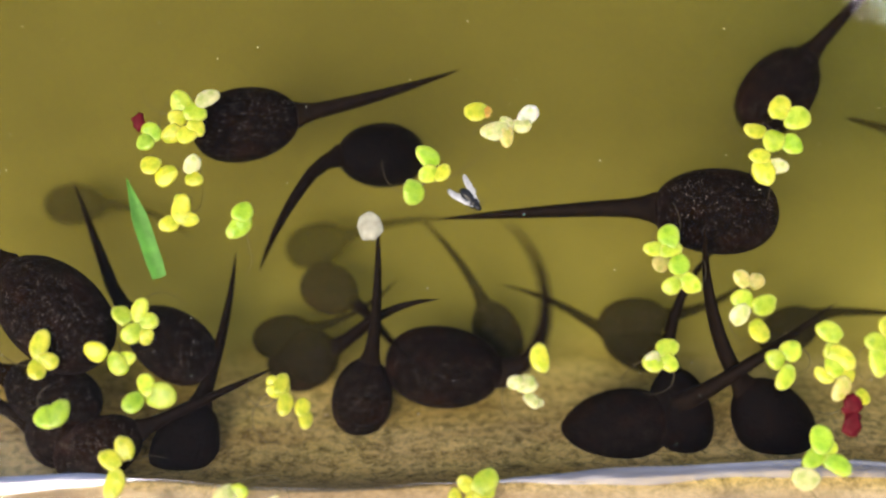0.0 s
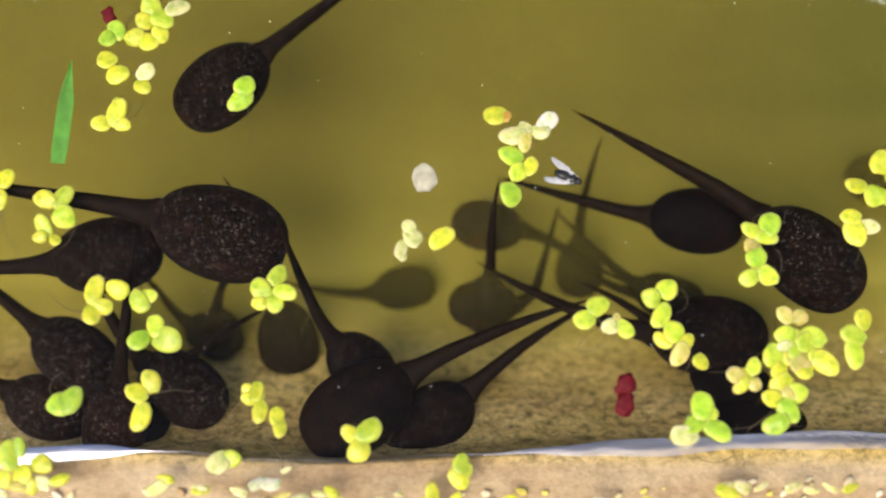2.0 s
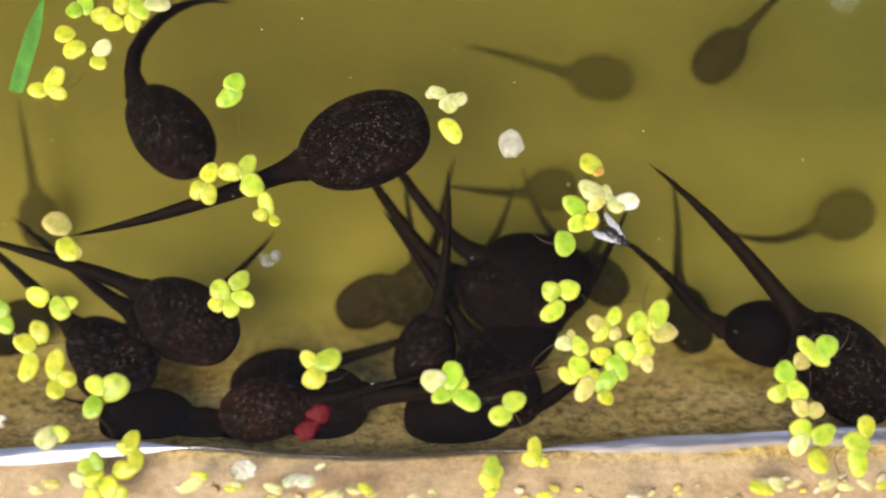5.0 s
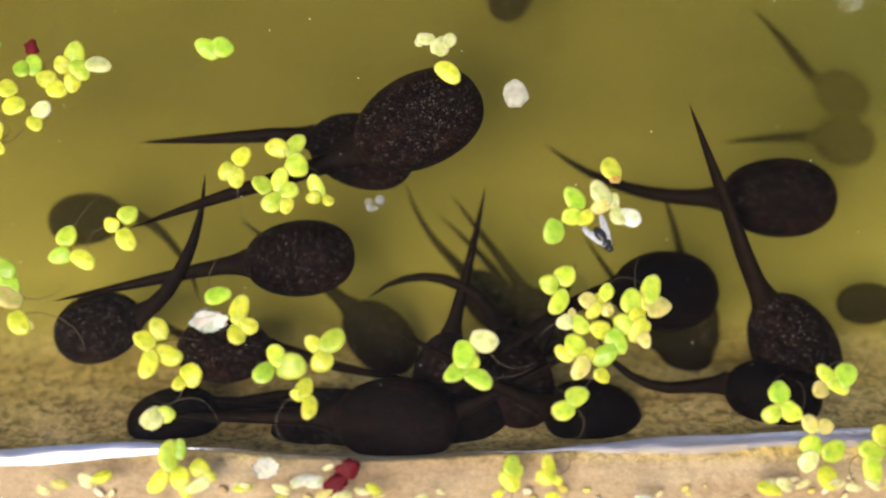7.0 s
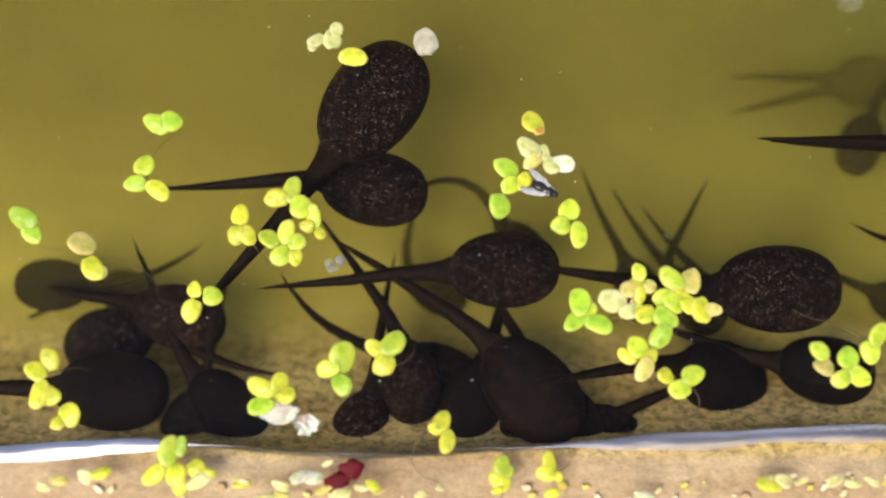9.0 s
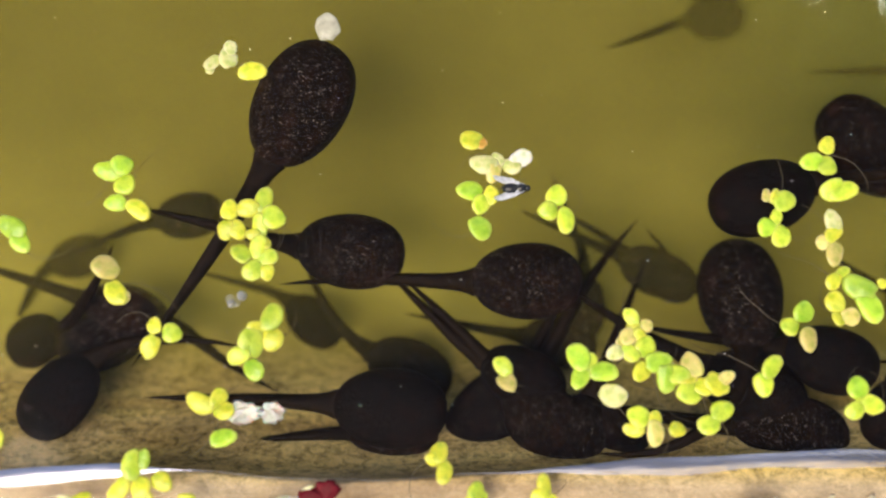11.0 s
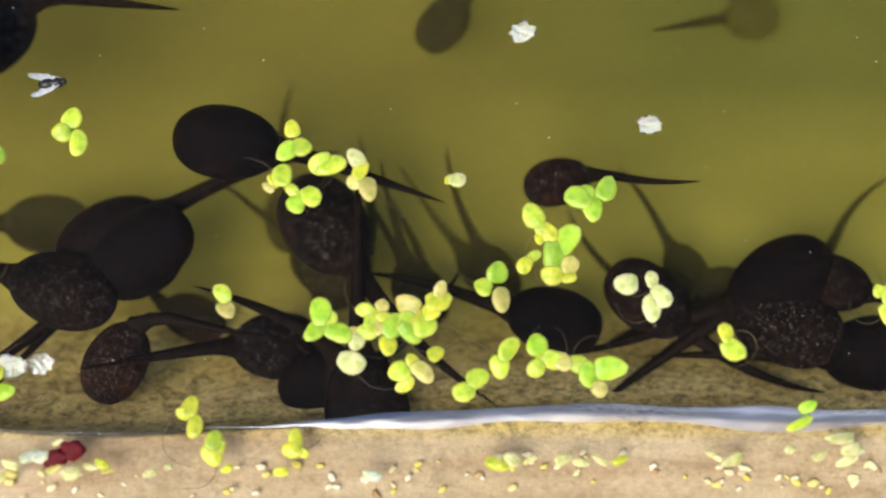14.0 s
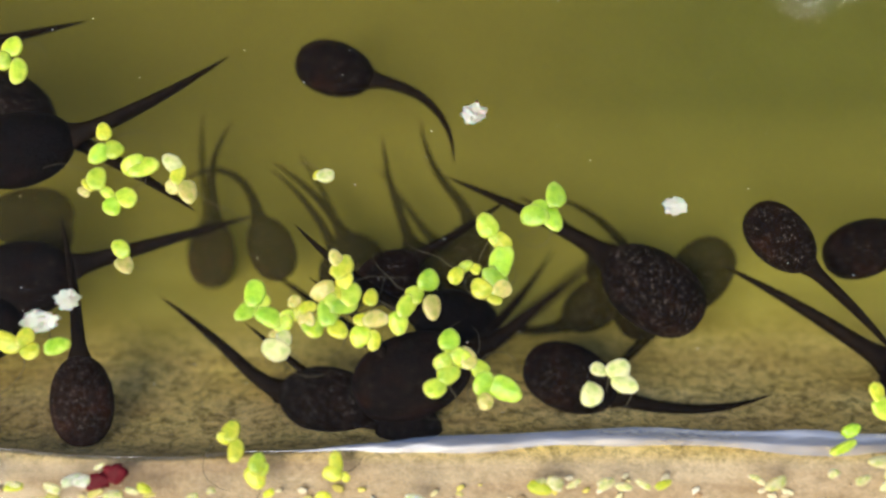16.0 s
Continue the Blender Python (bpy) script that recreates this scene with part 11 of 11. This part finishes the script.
    walk(TADS['f2'], [(0, pose(0.14536, 0.00409, -0.0245, rz=180)), (3.75, pose(0.07735, 0.02555, -0.0245, ry=16, rz=222)), (7.5, pose(0.00933, 0.04701, -0.0245, ry=33, rz=264)), (8, pose(0.0158, 0.03605, -0.0245, rz=297)), (9.15, pose(0.07726, 0.01813, -0.0245, rz=238)), (10.3, pose(0.13872, 0.0002, -0.0245, rz=180)), (10.9, pose(0.08888, -0.00069, -0.0245, rz=218)), (11.5, pose(0.03904, -0.00158, -0.0245, rz=257)), (12, pose(0.0324, -0.00158, -0.0245, rz=258)), (12.5, pose(0.02426, -0.00425, -0.0245, rz=294)), (13, pose(0.01247, -0.00644, -0.0245, rz=292)), (13.5, pose(0.01828, -0.00591, -0.0245, rz=286)), (14, pose(0.03222, -0.00634, -0.0245, rz=284)), (14.5, pose(0.02919, -0.00396, -0.0245, rz=280)), (15, pose(0.02712, -0.00276, -0.0245, rz=281)), (15.5, pose(0.02119, -0.00235, -0.0245, rz=285)), (16, pose(0.01494, -0.00196, -0.0245, rz=285))])
    wag(TADS['f2'], [(0, 0, 0), (7.5, 0, 0), (8, -9, 0), (10.3, 0, 0), (11.5, 34, 15), (12, -0, 38), (12.5, 7, -10), (13, -3, 8), (13.5, 15, -9), (14, 5, -7), (14.5, 12, -0), (15, 28, 30), (15.5, 15, 22), (16, 16, 14)])
    walk(TADS['g1'], [(0, pose(0.12821, -0.0208, -0.015, rz=180)), (8.2, pose(0.12091, -0.02547, -0.015, rz=180)), (8.55, pose(0.1095, -0.02522, -0.015, rz=211)), (8.9, pose(0.09809, -0.02497, -0.015, rz=242)), (9.6, pose(0.07536, -0.02444, -0.015, rz=300)), (10.3, pose(0.05258, -0.02386, -0.015, rz=350)), (10.5, pose(0.05292, -0.02446, -0.015, rz=355)), (11, pose(0.05455, -0.02293, -0.015, rz=352)), (11.5, pose(0.05697, -0.02282, -0.015, rz=357)), (12, pose(0.05669, -0.02224, -0.015, rz=353)), (12.5, pose(0.06228, -0.0186, -0.015, rz=344)), (13, pose(0.07966, -0.01543, -0.015, rz=346)), (14, pose(0.08867, -0.01293, -0.015, rz=343)), (15, pose(0.07553, -0.00646, -0.015, rz=343)), (16, pose(0.06278, -0.00415, -0.015, rz=323))])
    wag(TADS['g1'], [(0, 0, 0), (8.2, 0, 0), (8.9, -1, -2), (9.6, -1, -3), (10.3, -2, -5), (10.5, -6, -1), (11, 0, -4), (11.5, 7, -7), (12, 16, -8), (12.5, 7, 3), (13, 28, 9), (14, 42, -11), (15, -12, 2), (16, 9, 4)])
    walk(TADS['g2'], [(0, pose(-0.08947, -0.01914, -0.015, rz=0)), (3.2, pose(-0.09275, -0.02293, -0.015, rz=0)), (5.5, pose(-0.02019, -0.02571, -0.015, rz=-10)), (6, pose(-0.01441, -0.02552, -0.015, rz=-9)), (6.5, pose(-0.00599, -0.02555, -0.015, rz=-9)), (7, pose(0.0005, -0.02708, -0.015, rz=-10)), (7.5, pose(0.00209, -0.02781, -0.015, rz=-10)), (8, pose(0.00972, -0.02803, -0.015, rz=-10)), (8.2, pose(0.01399, -0.02775, -0.015, rz=-12)), (10.3, pose(0.02798, -0.02324, -0.015, rz=-30)), (10.5, pose(0.02782, -0.02357, -0.015, rz=-31)), (11, pose(0.02871, -0.0223, -0.015, rz=-33)), (11.5, pose(0.03634, -0.02365, -0.015, rz=-23)), (12, pose(0.03141, -0.0237, -0.015, rz=-24)), (12.5, pose(0.02947, -0.02612, -0.015, rz=-18)), (13, pose(0.02793, -0.02467, -0.015, rz=-33)), (13.5, pose(0.026, -0.02376, -0.015, rz=-41)), (14, pose(0.02702, -0.02433, -0.015, rz=-34)), (15, pose(0.01692, -0.01858, -0.015, rz=-24)), (16, pose(0.01996, -0.02194, -0.015, rz=-23))])
    wag(TADS['g2'], [(0, 0, 0), (3.2, 0, 0), (5.5, -8, 1), (6, -5, 6), (6.5, -9, 9), (7, -6, 2), (7.5, -11, 5), (8, -11, 5), (8.2, -9, 1), (10.3, 0, 8), (10.5, -2, 10), (11, 3, 7), (11.5, -2, 11), (12, 5, 3), (12.5, 1, -6), (13, 5, 13), (13.5, -1, 4), (14, -5, 9), (15, 17, 7), (16, -16, 0)])
    walk(TADS['h1'], [(0, pose(0.13086, 0.0077, -0.015, rz=-176)), (14.5, pose(0.15845, 0.00189, -0.015, rz=-176)), (15, pose(0.12716, 0.00153, -0.015, rz=-172)), (15.5, pose(0.10716, 0.00177, -0.015, rz=-168)), (16, pose(0.09508, 0.00213, -0.015, ry=27, rz=-162))])
    wag(TADS['h1'], [(0, 0, 0), (14.5, 0, 0), (15, -0, 0), (15.5, 0, -0), (16, 2, -10)])
    walk(grass_blade, [(0, pose(-0.03438, 0.00707, SURF, rz=-70)), (0.5, pose(-0.0365, 0.00928, SURF, rz=-72)), (1, pose(-0.04004, 0.01267, SURF, rz=-78)), (1.5, pose(-0.04463, 0.01697, SURF, rz=-89)), (2, pose(-0.04763, 0.01979, SURF, rz=-95)), (2.5, pose(-0.05029, 0.02142, SURF, rz=-97)), (3, pose(-0.05229, 0.0234, SURF, rz=-96)), (5.5, pose(-0.05947, 0.0298, SURF, rz=-107)), (6, pose(-0.06193, 0.02786, SURF, rz=-110)), (6.5, pose(-0.0644, 0.02554, SURF, rz=-112)), (7, pose(-0.06614, 0.02277, SURF, rz=-116)), (7.4, pose(-0.06789, 0.02076, SURF, rz=-116)), (8.6, pose(-0.10996, 0.02271, SURF, rz=-120)), (16, pose(-0.10703, 0.02276, SURF, rz=-122))])
    walk(fly, [(0, pose(0.01113, 0.01115, SURF, rz=-47)), (0.5, pose(0.014, 0.01079, SURF, rz=-50)), (1, pose(0.01761, 0.01034, SURF, rz=-43)), (1.5, pose(0.02077, 0.01064, SURF, rz=-32)), (2, pose(0.02314, 0.01042, SURF, rz=-22)), (2.5, pose(0.02459, 0.00987, SURF, rz=-17)), (3, pose(0.02545, 0.00902, SURF, rz=-14)), (5.5, pose(0.02472, 0.00074, SURF, rz=-43)), (6, pose(0.02418, 0.00062, SURF, rz=-47)), (6.5, pose(0.0237, 0.00064, SURF, rz=-51)), (7, pose(0.02225, 0.00131, SURF, rz=-56)), (7.5, pose(0.02038, 0.00271, SURF, rz=-56)), (8, pose(0.01708, 0.00408, SURF, rz=-51)), (10.5, pose(0.01334, 0.01179, SURF, rz=1)), (11, pose(0.01285, 0.01134, SURF, rz=1)), (11.5, pose(0.01129, 0.00955, SURF, rz=0)), (12, pose(0.00939, 0.00589, SURF, rz=-4)), (12.5, pose(0.00283, 0.00688, SURF, rz=-13)), (13, pose(-0.00746, 0.01411, SURF, rz=35)), (13.5, pose(-0.01428, 0.0168, SURF, rz=37)), (14, pose(-0.01853, 0.02027, SURF, rz=9)), (14.2, pose(-0.02091, 0.02108, SURF, rz=9)), (14.5, pose(-0.02366, 0.02226, SURF, rz=9)), (15, pose(-0.02617, 0.02507, SURF, rz=9)), (15.5, pose(-0.03013, 0.02952, SURF, rz=9)), (16, pose(-0.03477, 0.03112, SURF, rz=9))])
    walk(petal, [(0, pose(-0.00281, 0.00734, SURF, rz=0)), (0.5, pose(-0.00008, 0.00795, SURF, rz=0)), (1, pose(0.00089, 0.00751, SURF, rz=0)), (1.5, pose(0.00158, 0.00855, SURF, rz=0)), (2, pose(0.00316, 0.01042, SURF, rz=0)), (2.5, pose(0.00465, 0.01222, SURF, rz=0)), (3, pose(0.00562, 0.01311, SURF, rz=0)), (5.3, pose(0.0115, 0.01532, SURF, rz=0)), (5.5, pose(0.01181, 0.01568, SURF, rz=0)), (6, pose(0.01166, 0.01678, SURF, rz=0)), (6.5, pose(0.01168, 0.0193, SURF, rz=0)), (7, pose(0.01033, 0.02218, SURF, rz=0)), (7.5, pose(0.00731, 0.02416, SURF, rz=0)), (8, pose(0.00406, 0.02557, SURF, rz=0)), (8.2, pose(0.00277, 0.02667, SURF, rz=0)), (10.3, pose(-0.01005, 0.0314, SURF, rz=0)), (10.5, pose(-0.01111, 0.03212, SURF, rz=0)), (11, pose(-0.01373, 0.03489, SURF, rz=0)), (11.5, pose(-0.01668, 0.0369, SURF, rz=0)), (12, pose(-0.0184, 0.03644, SURF, rz=0)), (12.8, pose(-0.0318, 0.03488, SURF, rz=0)), (13.2, pose(-0.03676, 0.03441, SURF, rz=0)), (14.4, pose(-0.10275, 0.03458, SURF, rz=0)), (16, pose(-0.10367, 0.035, SURF, rz=0))])
    walk(air_bubble, [(0, pose(-0.11545, 0.00054, SURF, rz=0)), (3.9, pose(-0.11488, 0.0001, SURF, rz=0)), (5.1, pose(-0.01916, -0.00171, SURF, rz=0)), (5.5, pose(-0.01634, 0.00014, SURF, rz=0)), (6, pose(-0.01242, 0.0027, SURF, rz=0)), (6.5, pose(-0.00928, 0.00468, SURF, rz=0)), (7, pose(-0.00947, 0.00622, SURF, rz=0)), (7.5, pose(-0.01259, 0.00554, SURF, rz=0)), (8, pose(-0.01404, 0.00162, SURF, rz=0)), (8.2, pose(-0.01432, 0.00011, SURF, rz=0)), (10.3, pose(-0.01672, -0.00434, SURF, rz=0)), (10.5, pose(-0.01967, -0.00474, SURF, rz=0)), (11, pose(-0.02582, -0.0044, SURF, rz=0)), (11.5, pose(-0.0303, -0.00446, SURF, rz=0)), (12, pose(-0.03183, -0.00589, SURF, rz=0)), (12.5, pose(-0.03383, -0.00654, SURF, rz=0)), (12.7, pose(-0.03426, -0.0064, SURF, rz=0)), (13.1, pose(-0.03581, -0.0066, SURF, rz=0)), (14.3, pose(-0.11424, -0.00656, SURF, rz=0)), (16, pose(-0.11502, -0.00637, SURF, rz=0))])
    walk(red_bit, [(0, pose(-0.03567, 0.02235, SURF, rz=0)), (0.5, pose(-0.03687, 0.02461, SURF, rz=0)), (1, pose(-0.03867, 0.02767, SURF, rz=0)), (1.5, pose(-0.04092, 0.03187, SURF, rz=0)), (2, pose(-0.04219, 0.03417, SURF, rz=0)), (2.5, pose(-0.04404, 0.03538, SURF, rz=0)), (5.7, pose(-0.05267, 0.03534, SURF, rz=0)), (6, pose(-0.05426, 0.03391, SURF, rz=0)), (6.5, pose(-0.05721, 0.03095, SURF, rz=0)), (7, pose(-0.05872, 0.02892, SURF, rz=0)), (7.5, pose(-0.06067, 0.02644, SURF, rz=0)), (7.9, pose(-0.06213, 0.02474, SURF, rz=0)), (9.1, pose(-0.10916, 0.02648, SURF, rz=0)), (16, pose(-0.106, 0.02649, SURF, rz=0))])
    walk(red_leaf, [(0, pose(0.06316, -0.01869, SURF, rz=72)), (0.5, pose(0.05773, -0.01754, SURF, rz=72)), (1, pose(0.05093, -0.01854, SURF, rz=72)), (1.5, pose(0.04095, -0.02006, SURF, rz=72)), (2, pose(0.03062, -0.01981, SURF, rz=72)), (2.5, pose(0.02218, -0.01951, SURF, rz=72)), (3, pose(0.01342, -0.01897, SURF, rz=72)), (5.5, pose(-0.0185, -0.02617, SURF, rz=35)), (6, pose(-0.01682, -0.0286, SURF, rz=35)), (6.5, pose(-0.01625, -0.03072, SURF, rz=35)), (7, pose(-0.01375, -0.03126, SURF, rz=35)), (7.5, pose(-0.015, -0.03044, SURF, rz=35)), (8, pose(-0.01301, -0.03158, SURF, rz=35)), (10.5, pose(-0.01389, -0.03126, SURF, rz=10)), (11, pose(-0.01405, -0.03062, SURF, rz=10)), (11.5, pose(-0.01513, -0.03092, SURF, rz=10)), (12, pose(-0.01482, -0.03116, SURF, rz=10)), (12.5, pose(-0.015, -0.03186, SURF, rz=10)), (13, pose(-0.01487, -0.0318, SURF, rz=10)), (13.5, pose(-0.01493, -0.03165, SURF, rz=10)), (14, pose(-0.01469, -0.03153, SURF, rz=10)), (14.5, pose(-0.01483, -0.03174, SURF, rz=10)), (15, pose(-0.01476, -0.03174, SURF, rz=10)), (15.5, pose(-0.01451, -0.03149, SURF, rz=10)), (16, pose(-0.01459, -0.03141, SURF, rz=10))])
    walk(shed_skin, [(0, pose(-0.12001, -0.01913, SURF, rz=0)), (3.9, pose(-0.11923, -0.0193, SURF, rz=0)), (5.1, pose(-0.05742, -0.024, SURF, rz=0)), (5.5, pose(-0.05053, -0.01929, SURF, rz=0)), (6, pose(-0.03786, -0.01108, SURF, rz=0)), (6.5, pose(-0.03376, -0.00782, SURF, rz=0)), (7, pose(-0.03234, -0.01007, SURF, rz=0)), (7.5, pose(-0.03161, -0.01836, SURF, rz=0)), (8, pose(-0.02701, -0.02448, SURF, rz=0)), (8.2, pose(-0.02433, -0.02464, SURF, rz=0)), (10.3, pose(-0.02161, -0.0201, SURF, rz=0)), (10.5, pose(-0.02261, -0.02027, SURF, rz=0)), (11, pose(-0.02475, -0.01975, SURF, rz=0)), (11.5, pose(-0.02618, -0.01911, SURF, rz=0)), (12, pose(-0.02575, -0.01922, SURF, rz=0)), (12.5, pose(-0.02669, -0.01908, SURF, rz=0)), (13, pose(-0.02618, -0.01921, SURF, rz=0)), (13.5, pose(-0.02487, -0.01872, SURF, rz=0)), (14, pose(-0.02275, -0.01963, SURF, rz=0)), (14.5, pose(-0.02044, -0.01833, SURF, rz=0)), (15, pose(-0.02072, -0.01538, SURF, rz=0)), (15.5, pose(-0.02133, -0.01276, SURF, rz=0)), (16, pose(-0.02464, -0.01018, SURF, rz=0))])
    walk(skin_scrap, [(0, pose(-0.12261, -0.03034, SURF, rz=0)), (3.9, pose(-0.1217, -0.03035, SURF, rz=0)), (5.1, pose(-0.02398, -0.03045, SURF, rz=0)), (5.5, pose(-0.02382, -0.03035, SURF, rz=0)), (6, pose(-0.02372, -0.03034, SURF, rz=0)), (6.5, pose(-0.0234, -0.03011, SURF, rz=0)), (7, pose(-0.024, -0.03013, SURF, rz=0)), (7.5, pose(-0.02433, -0.02587, SURF, rz=0)), (8, pose(-0.02192, -0.02762, SURF, rz=0)), (10.3, pose(-0.01781, -0.02046, SURF, rz=0)), (10.5, pose(-0.01868, -0.0205, SURF, rz=0)), (11, pose(-0.0206, -0.01975, SURF, rz=0)), (11.5, pose(-0.02166, -0.01935, SURF, rz=0)), (12, pose(-0.02124, -0.01946, SURF, rz=0)), (12.5, pose(-0.02206, -0.01908, SURF, rz=0)), (13, pose(-0.02154, -0.01933, SURF, rz=0)), (13.5, pose(-0.02062, -0.0198, SURF, rz=0)), (14, pose(-0.01834, -0.01925, SURF, rz=0)), (14.5, pose(-0.01593, -0.01833, SURF, rz=0)), (15, pose(-0.01613, -0.01335, SURF, rz=0)), (15.5, pose(-0.01679, -0.01112, SURF, rz=0)), (16, pose(-0.02085, -0.00719, SURF, rz=0))])
    walk(seed_fluff, [(0, pose(0.13687, 0.03675, SURF, rz=0)), (9.9, pose(0.13525, 0.03583, SURF, rz=0)), (11.1, pose(0.07013, 0.03691, SURF, rz=0)), (11.5, pose(0.06687, 0.03638, SURF, rz=0)), (12, pose(0.06348, 0.03503, SURF, rz=0)), (12.5, pose(0.05949, 0.03461, SURF, rz=0)), (13, pose(0.05512, 0.03287, SURF, rz=0)), (13.5, pose(0.05157, 0.03077, SURF, rz=0)), (14, pose(0.04826, 0.02805, SURF, rz=0)), (14.5, pose(0.04508, 0.02603, SURF, rz=0)), (15, pose(0.04216, 0.02458, SURF, rz=0)), (15.5, pose(0.0399, 0.02206, SURF, rz=0)), (16, pose(0.03547, 0.01933, SURF, rz=0))])
    walk(curled_husk, [(0, pose(0.14122, 0.02018, SURF, rz=0)), (10.7, pose(0.1401, 0.01969, SURF, rz=0)), (11.9, pose(0.08439, 0.02008, SURF, rz=0)), (12.3, pose(0.08097, 0.01959, SURF, rz=0)), (12.5, pose(0.07969, 0.01996, SURF, rz=0)), (13, pose(0.07497, 0.01887, SURF, rz=0)), (13.5, pose(0.07013, 0.01706, SURF, rz=0)), (14, pose(0.06601, 0.01448, SURF, rz=0)), (14.5, pose(0.06591, 0.01492, SURF, rz=0)), (15, pose(0.06712, 0.01224, SURF, rz=0)), (15.5, pose(0.06595, 0.00831, SURF, rz=0)), (16, pose(0.06346, 0.00601, SURF, rz=0))])


motions()
